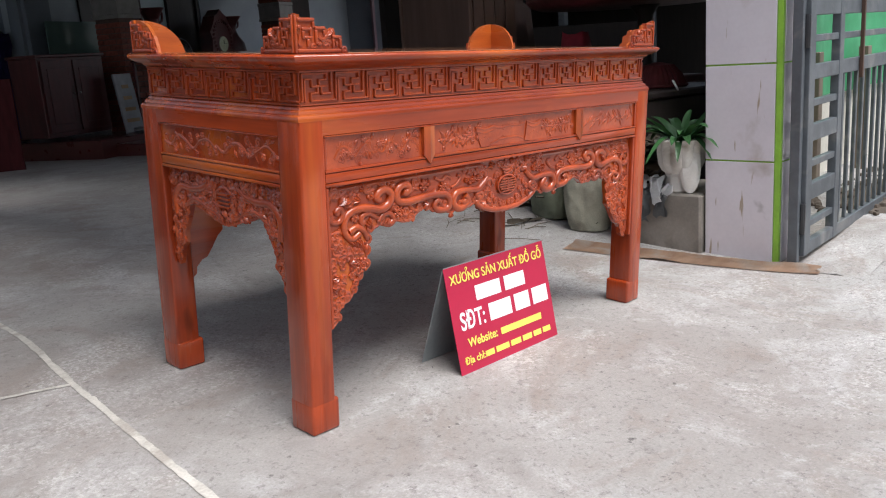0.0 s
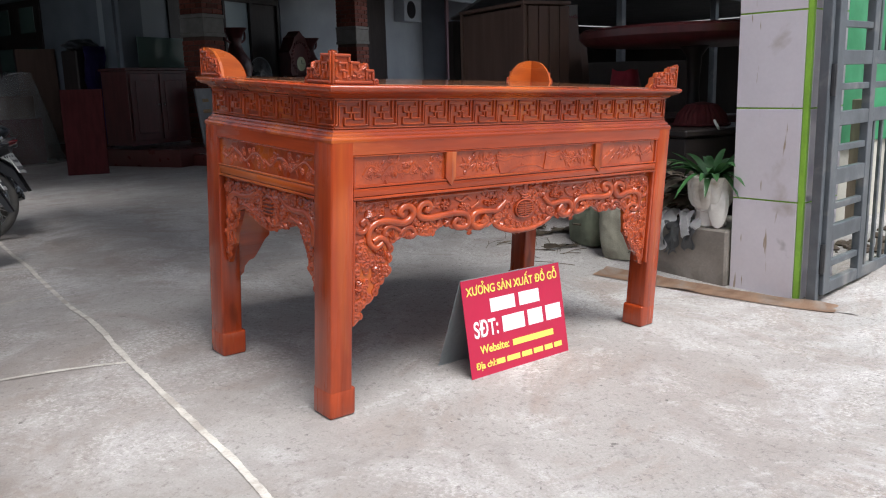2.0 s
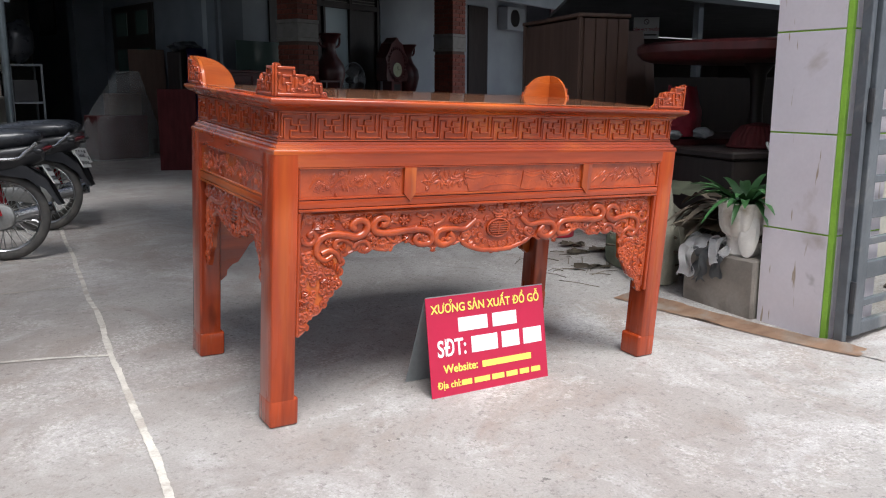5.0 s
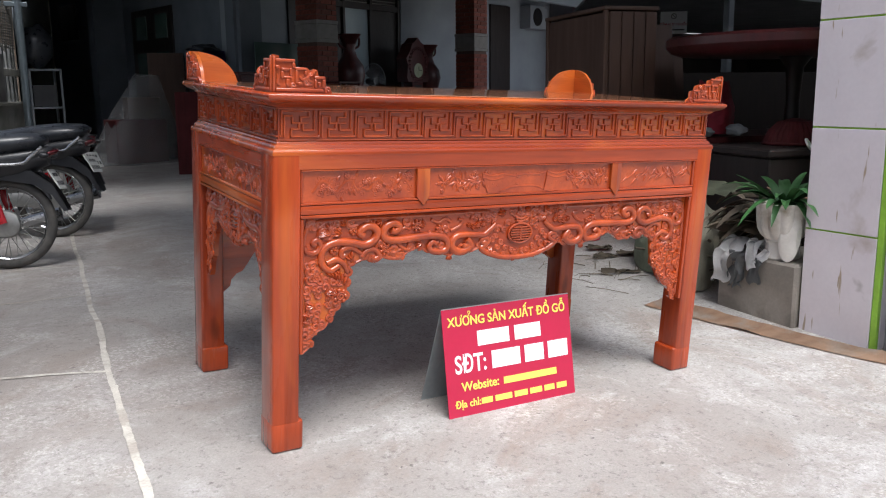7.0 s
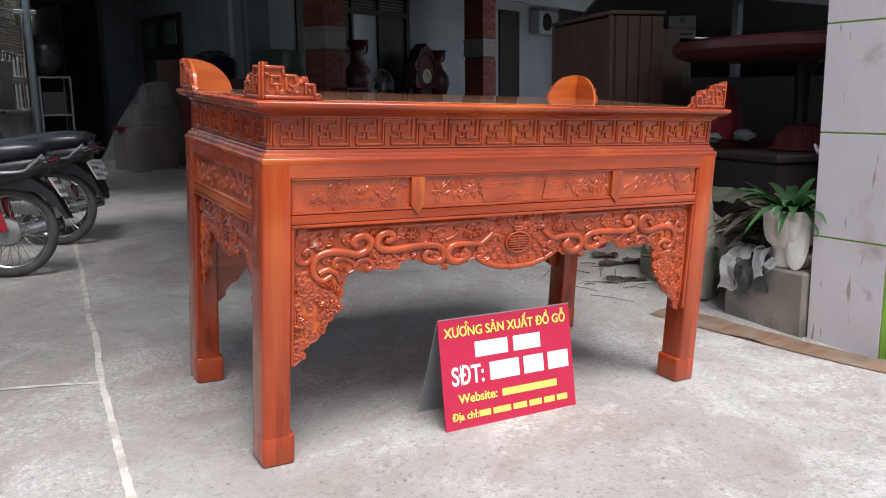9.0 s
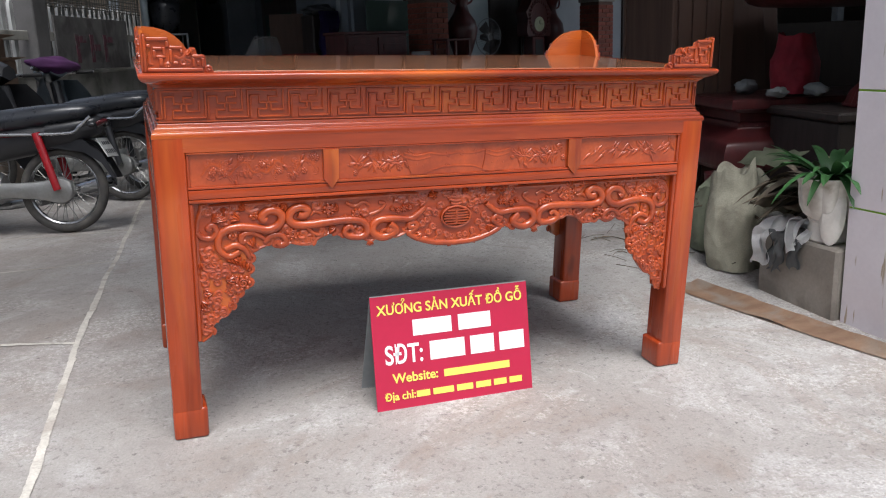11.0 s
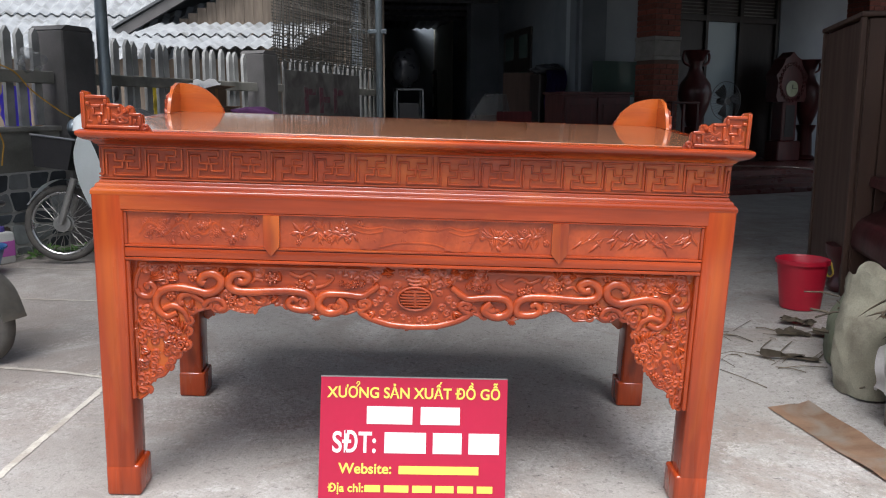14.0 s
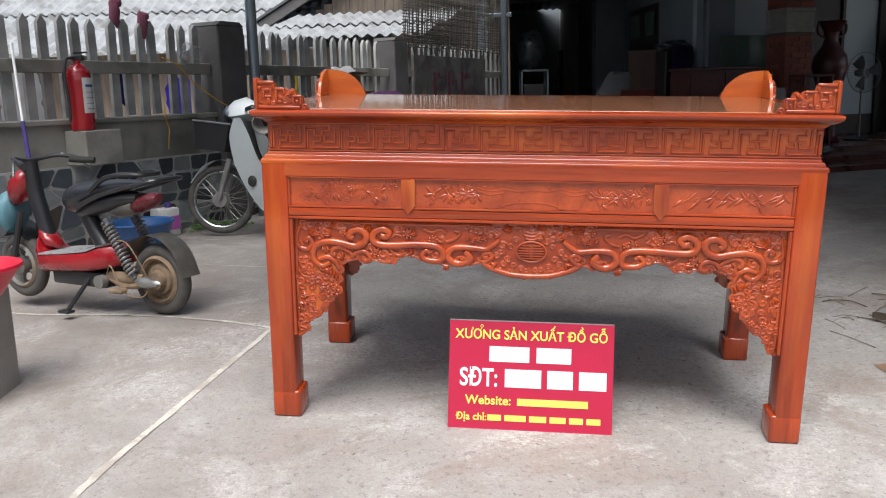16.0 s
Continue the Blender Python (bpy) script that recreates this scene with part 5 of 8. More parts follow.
# ---- things beside the table ----
# folded sign of sheet metal on the floor, in the table's slope
sign = thing("folding_sign", TABLE @ pose(0.008, -0.510, -0.004, 0, 0, 0.6), "red folded sheet-metal sign with yellow and white print", "sign")
SW, SL, SLEAN = 0.595, 0.403, 13.4
face = pose(0, 0, 0, 90 - SLEAN, 0, 0)      # local x across, y up the face, z outwards
front = part("front_sheet", slab(-SW / 2, SW / 2, 0, SL, -0.003, 0.0, 0.0008), M_SIGN, sign, "crimson printed face", m=face)
writing("XƯƠNG SẢN XUẤT ĐỒ GỖ", 0.0442, M_YELLOW, front, pose(0.0, 0.335, 0.0012) @ Matrix.Diagonal((1, 1.08, 1, 1)))
part("hook_mark", tube(B(), curve_pts([(-0.185, 0.378, 0), (-0.182, 0.385, 0), (-0.176, 0.384, 0), (-0.175, 0.379, 0), (-0.180, 0.375, 0), (-0.180, 0.371, 0)], 4), 0.0018, 5), M_YELLOW, front, m=pose(0, 0, 0.0014))


def word_bars(words, y, h, gap, material, x0, parent):
    x = x0
    for w in words:
        part("print_bar", slab(x, x + w, y, y + h, 0.0004, 0.0014), material, parent, m=None)
        x += w + gap


word_bars((0.145, 0.125), 0.252, 0.056, 0.026, M_WHITE, -0.15, front)
writing("SĐT:", 0.070, M_WHITE, front, pose(-0.258, 0.162, 0.0012) @ Matrix.Diagonal((1, 1.32, 1, 1)), align="LEFT")
word_bars((0.132, 0.092, 0.098), 0.160, 0.066, 0.022, M_WHITE, -0.092, front)
writing("Website:", 0.046, M_YELLOW, front, pose(-0.235, 0.095, 0.0012), align="LEFT")
word_bars((0.255,), 0.094, 0.026, 0.02, M_YELLOW, -0.045, front)
writing("Địa chỉ:", 0.037, M_YELLOW, front, pose(-0.268, 0.036, 0.0012), align="LEFT")
word_bars((0.05, 0.078, 0.062, 0.058, 0.05, 0.05), 0.036, 0.022, 0.012, M_YELLOW, -0.152, front)
top_y, top_z = SL * math.sin(radians(SLEAN)), SL * math.cos(radians(SLEAN))
back = B()
prism(back, [(top_y - 0.002, top_z), (top_y + 0.002, top_z), (0.207, 0.0), (0.203, 0.0)], -SW / 2, SW / 2, "x")
part("back_sheet", back, M_SIGN_BACK, sign, "bare grey zinc back sheet")
part("base_strip", slab(-SW / 2, SW / 2, 0.004, 0.2, 0.0, 0.002), M_SIGN_BACK, sign)

# tiled gate pillar
PX, PY0, PY1 = 1.935, -0.765, -0.345
pillar = solid("gate_pillar", slab(PX + 0.008, PX + 0.42, PY0 + 0.008, PY1 - 0.008, -0.25, 2.75), M_GREEN, "square gate pillar clad in mauve-grey tiles with lime green joints", "pillar", kind="structure")
rows = [(-0.20, 0.452), (0.461, 0.955), (0.964, 1.462), (1.471, 1.97), (1.979, 2.47), (2.479, 2.74)]
for z0, z1 in rows:
    part("tile", slab(PX, PX + 0.012, PY0 + 0.034, PY1 - 0.010, z0, z1, 0.002), M_TILE, pillar)
    part("tile", slab(PX + 0.034, PX + 0.41, PY0, PY0 + 0.012, z0, z1, 0.002), M_TILE, pillar)
    part("tile", slab(PX + 0.034, PX + 0.41, PY1 - 0.012, PY1, z0, z1, 0.002), M_TILE, pillar)
part("corner_trim", slab(PX + 0.001, PX + 0.030, PY0 + 0.001, PY0 + 0.030, -0.2, 2.74, 0.004), M_GREEN, pillar, "lime green corner strip")

# steel gate leaf, swung open
gate = thing("steel_gate", pose(1.965, -0.868, -0.035, 0, 0, 2.5), "grey painted steel gate leaf with flat rails and upright bars", "gate")
for x0, x1 in ((0.0, 0.085), (0.475, 0.545)):
    part("stile", slab(x0, x1, -0.02, 0.025, 0, 2.45, 0.003), M_STEEL, gate)
part("hinge_post", slab(-0.05, -0.012, 0.0, 0.05, -0.06, 2.45, 0.003), M_STEEL, gate)
for z, h, thin in ((0.0, 0.065, 0), (0.14, 0.035, 1), (0.285, 0.085, 0), (0.455, 0.035, 1), (0.59, 0.085, 0), (0.765, 0.035, 1), (0.90, 0.075, 0), (1.085, 0.035, 1), (1.215, 0.075, 0), (1.405, 0.035, 1), (1.555, 0.085, 0), (1.75, 0.035, 1), (1.90, 0.08, 0), (2.37, 0.08, 0)):
    part("rail", slab(0.085, 0.475, -0.012 if thin else -0.018, 0.02, z, z + h, 0.003), M_STEEL, gate)
for z, h in ((0.0, 0.065), (0.90, 0.075), (1.085, 0.035), (1.215, 0.075), (1.90, 0.08), (2.37, 0.08)):
    part("rail", slab(0.545, 2.05, -0.018, 0.02, z, z + h, 0.003), M_STEEL, gate)
for k in range(12):
    x = 0.60 + k * 0.125
    part("bar", slab(x, x + 0.026, -0.008, 0.012, 0.065, 0.90, 0.003), M_STEEL, gate)
    part("bar", slab(x, x + 0.026, -0.008, 0.012, 1.29, 2.37, 0.003), M_STEEL, gate)
part("stile", slab(2.05, 2.13, -0.02, 0.025, 0, 2.45, 0.003), M_STEEL, gate)
for z in (0.12, 1.06, 2.0):
    part("hinge", lathe(B(), [(0.016, 0), (0.018, 0.01), (0.018, 0.15), (0.016, 0.16)], 10, pose(-0.006, -0.005, z)), M_PLASTIC_BLACK, gate)
part("bolt_bar", slab(0.835, 0.857, -0.04, -0.02, 0.86, 1.40, 0.002, 1), M_CRATE, gate, "worn wooden bolt bar")

# what lies behind the gate
solid("neighbour_wall", slab(2.75, 9, -0.15, 0.0, -0.3, 2.4), M_SIDEWALL, "pale rendered boundary wall", "wall", kind="structure")
bm = B()
rows_ = []
for i in range(25):
    x = 2.9 + i * 0.18
    rows_.append([bm.verts.new((x, -0.19 - 0.035 * math.sin(i * 1.35 + j * 0.4) - 0.02 * noise.noise(Vector((i * 0.4, j * 0.6, 3))), 0.62 + 0.24 * j)) for j in range(9)])
for a, b in zip(rows_, rows_[1:]):
    for j in range(8):
        bm.faces.new((a[j], a[j + 1], b[j + 1], b[j]))
sheet = solid("green_sheet", bm, M_TARP_GREEN, "crumpled green plastic sheet hung on a wall", "sheet")
for x, w in ((2.86, 0.08), (3.62, 0.07), (4.6, 0.08)):
    solid("timber_post", slab(x, x + w, -0.34, -0.27, -0.3, 0.95, 0.004), M_SHED, "short weathered timber post by the gate", "post", group="posts behind the gate")
bm = B()
rngd = random.Random(4)
for k in range(420):
    x, y = rngd.uniform(3.0, 6.2), rngd.uniform(-1.6, -0.4)
    s = rngd.uniform(0.012, 0.045)
    blob(bm, (x, y, ground_z(x, y) + s * 0.3), (s, s * 0.8, s * 0.6), 5, 2, k, 0.5)
solid("gravel", bm, M_DIRT, "heap of dark earth and gravel chips", "gravel", kind="stuff")
bm = B()
gv = {}
for i in range(17):
    for j in range(11):
        x, y = 2.95 + i * 0.22, -1.75 + j * 0.135
        e = min(i, 16 - i, j, 10 - j) / 3
        gv[i, j] = bm.verts.new((x, y, ground_z(x, y) - 0.02 + 0.09 * min(e, 1) * (0.6 + 0.5 * noise.noise(Vector((x * 3, y * 3, 0))))))
for i in range(16):
    for j in range(10):
        bm.faces.new((gv[i, j], gv[i + 1, j], gv[i + 1, j + 1], gv[i, j + 1]))
solid("earth_bank", bm, M_DIRT, "low bank of dark bare earth beside the gate", "earth", kind="structure")

# broken cement lip at the foot of the pillar
bm = B()
lip = {}
for i in range(15):
    for j in range(7):
        x, y = 1.86 + i * 0.085, -1.22 + j * 0.065 + 0.03 * noise.noise(Vector((i * 0.6, j, 2)))
        e = min(i, 14 - i, j, 6 - j)
        lip[i, j] = bm.verts.new((x, y, ground_z(x, y) + (0.0 if e == 0 else 0.016) + 0.022 * noise.noise(Vector((x * 7, y * 7, 1)))))
for i in range(14):
    for j in range(6):
        bm.faces.new((lip[i, j], lip[i + 1, j], lip[i + 1, j + 1], lip[i, j + 1]))
solid("cement_lip", bm, M_CONC, "broken uneven cement at the foot of the gate pillar", "cement", kind="structure", sharp=25)

# cement ledge with a flower pot
solid("cement_ledge", slab(1.905, 2.42, PY1 + 0.003, 0.150, -0.2, 0.262, 0.012), M_LEDGE, "low rendered cement ledge beside the pillar", "ledge", kind="structure")
pot = thing("flower_pot", pose(2.02, -0.165, 0.2625), "fluted white ceramic flower pot, grubby, on the ledge", "flower pot")
flute = lambda a, z: 1 + (0.075 * abs(math.sin(6 * a)) if z > 0.107 else 0.02 * abs(math.sin(6 * a)))
part("bowl", lathe(B(), [(0.088, 0.0), (0.094, 0.010), (0.088, 0.03), (0.080, 0.075), (0.083, 0.092), (0.090, 0.098), (0.088, 0.106), (0.105, 0.125), (0.121, 0.16), (0.128, 0.21), (0.130, 0.262), (0.140, 0.284), (0.143, 0.298), (0.130, 0.300), (0.12, 0.28)], 72, wob=flute), M_POT, pot)
part("soil", lathe(B(), [(0.122, 0.27), (0.06, 0.282), (0.01, 0.285)], 16), M_DIRT, pot)


def strap_leaf(base, az, length, width, droop, lift, n=9):
    bm = B()
    rows = []
    c, s = math.cos(az), math.sin(az)
    for i in range(n + 1):
        t = i / n
        out = length * (t * 0.75 + 0.1 * t * t)
        z = length * (lift * t - droop * t * t)
        w = width * (0.35 + 0.65 * math.sin(math.pi * min(0.12 + t * 0.9, 1))) * (1 if t < 0.98 else 0.15) / 2
        p = Vector(base) + Vector((c * out, s * out, z))
        sd = Vector((-s, c, 0)) * w
        rows.append([bm.verts.new(p - sd + Vector((0, 0, w * 0.35))), bm.verts.new(p), bm.verts.new(p + sd + Vector((0, 0, w * 0.35)))])
    for a, b in zip(rows, rows[1:]):
        for j in (0, 1):
            bm.faces.new((a[j], a[j + 1], b[j + 1], b[j]))
    return bm


plant = thing("potted_lily", pose(2.02, -0.165, 0.535), "strap-leaved green lily growing in the pot", "plant")
rp = random.Random(3)
for k in range(30):
    az = k * 2.4 + rp.uniform(-0.3, 0.3)
    part("leaf", strap_leaf((0.03 * math.cos(az), 0.03 * math.sin(az), 0), az, rp.uniform(0.24, 0.38), rp.uniform(0.040, 0.056), rp.uniform(0.15, 0.95), rp.uniform(0.55, 1.0)), M_LEAF, plant)
for az, l in ((3.55, 0.26), (2.9, 0.30), (4.3, 0.27)):
    part("leaf", strap_leaf((0.03 * math.cos(az), 0.03 * math.sin(az), 0.01), az, l, 0.042, 0.95, 0.62), M_LEAF, plant, "leaf hanging over the rim")
plate_ = thing("broken_plate", pose(1.915, -0.272, 0.264, 0, 9, 22), "white oval plate propped on edge by the pot", "plate")
part("plate_disc", lathe(B(), [(0.005, 0.0), (0.07, 0.0), (0.095, 0.012), (0.1, 0.014), (0.072, 0.006), (0.005, 0.006)], 24, pose(0.0, 0, 0.143, 0, 90, 0) @ Matrix.Diagonal((1.40, 0.58, 1, 1))), M_POT, plate_)


# rags over the ledge
def cloth_strip(ctrl, width, side, seed, material, name, label, sag=0.02):
    bm = B()
    pts = curve_pts(ctrl, 6)
    sd = Vector(side).normalized()
    rows = []
    for i, p in enumerate(pts):
        row = []
        for j in range(9):
            f = (j / 8 - 0.5) * width * (1 - 0.25 * math.sin(i * 0.4 + seed) ** 2)
            o = Vector((noise.noise(Vector((i * 0.13, j * 0.42, seed))), noise.noise(Vector((i * 0.12, j * 0.5, seed + 5))), noise.noise(Vector((i * 0.12, j * 0.4, seed + 9))))) * sag
            row.append(bm.verts.new(p + sd * f + o))
        rows.append(row)
    for a, b in zip(rows, rows[1:]):
        for j in range(8):
            bm.faces.new((a[j], a[j + 1], b[j + 1], b[j]))
    bmesh.ops.solidify(bm, geom=bm.faces[:], thickness=0.004)
    return solid(name, bm, material, label, "rag", group="rags on the ledge", sharp=60)


cloth_strip([(2.06, 0.02, 0.285), (2.00, 0.06, 0.335), (1.93, 0.085, 0.325), (1.884, 0.095, 0.265), (1.872, 0.105, 0.19), (1.868, 0.125, 0.115)], 0.13, (0, 1, 0.15), 1, M_RAG, "rag", "crumpled white rag hanging over the ledge", 0.05)
cloth_strip([(2.03, -0.05, 0.29), (1.97, -0.06, 0.345), (1.915, -0.065, 0.325), (1.880, -0.075, 0.26), (1.874, -0.085, 0.205)], 0.10, (0, 1, -0.1), 2, M_RAG, "rag", "folded white rag hanging over the ledge", 0.035)
cloth_strip([(2.00, -0.13, 0.275), (1.95, -0.14, 0.30), (1.905, -0.13, 0.28), (1.89, -0.11, 0.24)], 0.07, (0.2, 1, 0), 8, M_RAG, "rag", "small white rag lying on the ledge", 0.03)
cloth_strip([(1.97, 0.0, 0.275), (1.897, 0.0, 0.270), (1.882, 0.005, 0.20), (1.880, 0.01, 0.13), (1.884, 0.02, 0.095)], 0.10, (0, 1, 0.1), 3, M_RAG_GREY, "rag", "grey rag hanging below the white ones", 0.04)
cloth_strip([(1.95, -0.10, 0.272), (1.896, -0.10, 0.262), (1.886, -0.105, 0.20), (1.886, -0.10, 0.125)], 0.095, (0, 1, 0), 6, M_RAG_GREY, "rag", "grey rag hanging over the ledge edge", 0.02)
dry = thing("dry_leaves", pose(2.06, 0.02, 0.47), "long withered brown leaves trailing behind the ledge", "dry leaves")
rd = random.Random(12)
for k in range(22):
    az = rd.uniform(1.2, 2.9)
    part("leaf", strap_leaf((rd.uniform(-0.04, 0.16), rd.uniform(-0.10, 0.18), rd.uniform(-0.10, 0.06)), az, rd.uniform(0.26, 0.42), rd.uniform(0.045, 0.085), rd.uniform(0.3, 0.9), rd.uniform(0.0, 0.35)), M_LEAF_DRY, dry)

# long strip of torn cardboard along the edge of the floor
bm = B()
rows_ = []
for i in range(29):
    t = i / 28
    c = Vector((1.60, 0.33, 0)).lerp(Vector((1.885, -1.0, 0)), t)
    w = 0.200 * (1 - 0.45 * t) + 0.005 * noise.noise(Vector((i * 0.7, 0, 0)))
    sd = Vector((0.975, 0.22, 0))
    row = []
    for j in range(5):
        p = c + sd * ((j / 4 - 0.5) * w) + Vector(((0.002 if j == 0 else 0.008) * noise.noise(Vector((i * 0.55, 3.0 * (j in (0, 4)), 1))), 0, 0))
        lift = 0.006 + 0.022 * max(0, noise.noise(Vector((i * 0.22, j * 0.3, 7)))) + (0.012 if j == 4 else 0)
        row.append(bm.verts.new((p.x, p.y, ground_z(p.x, p.y) + lift)))
    rows_.append(row)
for a, b in zip(rows_, rows_[1:]):
    for j in range(4):
        bm.faces.new((a[j], a[j + 1], b[j + 1], b[j]))
bmesh.ops.solidify(bm, geom=bm.faces[:], thickness=0.009)
solid("cardboard_strip", bm, M_CARD, "long torn strip of brown cardboard lying on the concrete", "cardboard")


# sacks and litter of the store
def crease(q):
    """1 along the folds of crumpled cloth, falling to 0 beside them."""
    return max(0.0, 0.15 - abs(noise.noise(q))) / 0.15


def sack(name, m, w, d, h, seed, material, label, lean=(0, 0)):
    bm = B()
    n, k = 72, 40
    rings = []
    for j in range(k + 1):
        t = j / k
        ring = []
        fat = (0.90 + 0.14 * math.sin(math.pi * min(t * 1.3, 1))) * (1 - 0.20 * max(t - 0.55, 0) / 0.45) 
        for i in range(n):
            a = 2 * math.pi * i / n
            c, s = math.cos(a), math.sin(a)
            sq = (abs(c) ** 3 + abs(s) ** 3) ** (-1 / 3)
            p = Vector((c * sq, s * sq, t * 2))
            f = fat * (1 + 0.07 * noise.noise(p * 1.3 + Vector((seed, 0, 0))) + 0.04 * crease(Vector((p.x * 1.7, p.y * 1.7, p.z * 1.5)) + Vector((seed, 9, 0))) + 0.022 * crease(p * 3.4 + Vector((seed, 4, 0))) + 0.05 * max(t - 0.6, 0) * math.sin(9 * a + 3 * noise.noise(p * 2)))
            fold = 0.22 * h * noise.noise(Vector((c * 1.1, s * 1.1, seed))) * max(t - 0.62, 0) / 0.38
            ring.append(bm.verts.new((c * sq * f * w / 2 + lean[0] * t, s * sq * f * d / 2 + lean[1] * t, h * t + fold)))
        rings.append(ring)
    for a, b in zip(rings, rings[1:]):
        for i in range(n):
            bm.faces.new((a[i], a[(i + 1) % n], b[(i + 1) % n], b[i]))
    bm.faces.new(rings[0][::-1])
    c = bm.verts.new((lean[0], lean[1], h * 0.72))
    for i in range(n):
        bm.faces.new((rings[-1][i], rings[-1][(i + 1) % n], c))
    return solid(name, bm, material, label, "sack", m, "sacks", sharp=75)


sack("cement_sack", on_ground(2.02, 0.46, 20), 0.29, 0.26, 0.54, 3.1, M_SACK, "full dusty grey-white woven sack standing beside the ledge", (0.05, 0.06))
sack("cement_sack", on_ground(2.10, 0.80, 70), 0.34, 0.24, 0.36, 7.7, M_SACK_GREEN, "slumped green-grey woven sack behind the others", (0.03, -0.05))
sack("cement_sack", on_ground(2.34, 0.56, 40), 0.32, 0.30, 0.40, 1.9, M_SACK, "dusty woven sack leaning on scrap boards", (-0.02, 0.05))


def scrap_sheet(m, w, l, seed, material, name, label, cat):
    bm = B()
    g = [[bm.verts.new((w * (i / 6 - 0.5) * (1 + 0.5 * noise.noise(Vector((j * 0.6, seed, 1)))) + 0.03 * noise.noise(Vector((i * 0.7, j * 0.7, seed))), l * (j / 6 - 0.5) + 0.04 * noise.noise(Vector((i * 0.7, j * 0.7, seed + 4))), 0.05 * abs(noise.noise(Vector((i * 0.45, j * 0.45, seed + 8)))))) for j in range(7)] for i in range(7)]
    for i in range(6):
        for j in range(6):
            bm.faces.new((g[i][j], g[i + 1][j], g[i + 1][j + 1], g[i][j + 1]))
    bmesh.ops.solidify(bm, geom=bm.faces[:], thickness=0.004)
    return solid(name, bm, material, label, cat, m, sharp=60)


rs = random.Random(21)
for k, (x, y, w, l, rz) in enumerate(((1.98, 1.16, 0.08, 0.20, 75), (2.08, 1.32, 0.10, 0.20, 50), (1.82, 0.84, 0.03, 0.34, 70), (2.16, 1.1, 0.14, 0.24, 40))):
    scrap_sheet(on_ground(x, y, rz, 0.006 + 0.003 * k), w * 0.8, l * 0.8, k * 3.0, M_LEAF_DRY, "cardboard_scrap", "torn flat scrap of dirty cardboard on the floor", "cardboard")
for k in range(9):
    a = rs.uniform(-40, 40)
    scrap_sheet(pose(2.28 + rs.uniform(-0.2, 0.22), 0.12 + rs.uniform(-0.16, 0.36), 0.33 + 0.028 * k, rs.uniform(-14, 14), rs.uniform(-18, 18), a), rs.uniform(0.2, 0.34), rs.uniform(0.24, 0.4), 50 + k, (M_LEAF_DRY, M_CARD, M_SACK_GREEN)[k % 3], "scrap_piece", "crumpled brown scrap in a heap behind the ledge", "scrap")
bm = B()
for k in range(160):
    x, y = 2.28 + rs.uniform(-0.26, 0.26), 0.32 + rs.uniform(-0.3, 0.6)
    z = ground_z(x, y) + rs.uniform(0.0, 0.34)
    a, l = rs.uniform(0, 6.28), rs.uniform(0.06, 0.18)
    p = Vector((x, y, z))
    q = p + Vector((math.cos(a) * l, math.sin(a) * l, rs.uniform(-0.04, 0.06)))
    tube(bm, [p, (p + q) / 2 + Vector((0, 0, 0.01)), q], rs.uniform(0.003, 0.009), 4)
solid("dry_stalks", bm, M_LEAF_DRY, "heap of dry stalks and leaf scraps", "dry leaves", kind="stuff")
bm = B()
for k in range(26):
    x, y = 1.66 + rs.uniform(-0.25, 0.4), 1.0 + rs.uniform(-0.28, 0.3)
    a, l = rs.uniform(-1.3, 0.9), rs.uniform(0.04, 0.26)
    d = Vector((math.cos(a), math.sin(a), 0)) * l
    p = Vector((x, y, ground_z(x, y) + 0.005))
    q = p + d
    q.z = ground_z(q.x, q.y) + 0.006
    tube(bm, [p, (p + q) / 2 + Vector((rs.uniform(-0.01, 0.01), rs.uniform(-0.02, 0.02), 0.006)), q], rs.uniform(0.0015, 0.0032), 4)
solid("twigs", bm, M_LEAF_DRY, "thin dry twigs scattered on the floor", "twigs", kind="stuff")

# red bucket
bucket = thing("bucket", on_ground(2.24, 1.66), "red plastic bucket with a wire handle on the floor", "bucket")
part("pail", lathe(B(), [(0.105, 0.0), (0.11, 0.004), (0.138, 0.26), (0.148, 0.262), (0.148, 0.285), (0.142, 0.288), (0.133, 0.275), (0.104, 0.012), (0.01, 0.010)], 32), M_BUCKET, bucket)
part("handle", tube(B(), curve_pts([(0.14, -0.05, 0.27), (0.17, -0.02, 0.20), (0.165, 0.03, 0.18), (0.14, 0.06, 0.27)], 6), 0.006, 6), M_YELLOW, bucket, "yellowed plastic handle")

# big unpainted cabinet carcass seen from its back
crate = thing("cabinet_carcass", on_ground(2.60, 1.90, -14.8), "tall unpainted brown wooden cabinet carcass standing on the floor", "cabinet")
part("side_panel", slab(0.012, 0.42, 0.012, 1.085, 0.02, 1.64, 0.003), M_CRATE, crate)
for a, b in ((0.0, 0.045), (1.055, 1.10)):
    part("stile", slab(-0.004, 0.03, a, b, 0.0, 1.655, 0.006), M_CRATE, crate, "pale edge board")
part("top_board", slab(-0.01, 0.45, -0.008, 1.108, 1.655, 1.685, 0.008, 2), M_CRATE, crate)
for a in (0.0, 0.1, 0.2, 0.3):
    part("plank", slab(0.04 + a, 0.132 + a, -0.006, 0.010, 0.02, 1.645, 0.003), M_CRATE, crate)
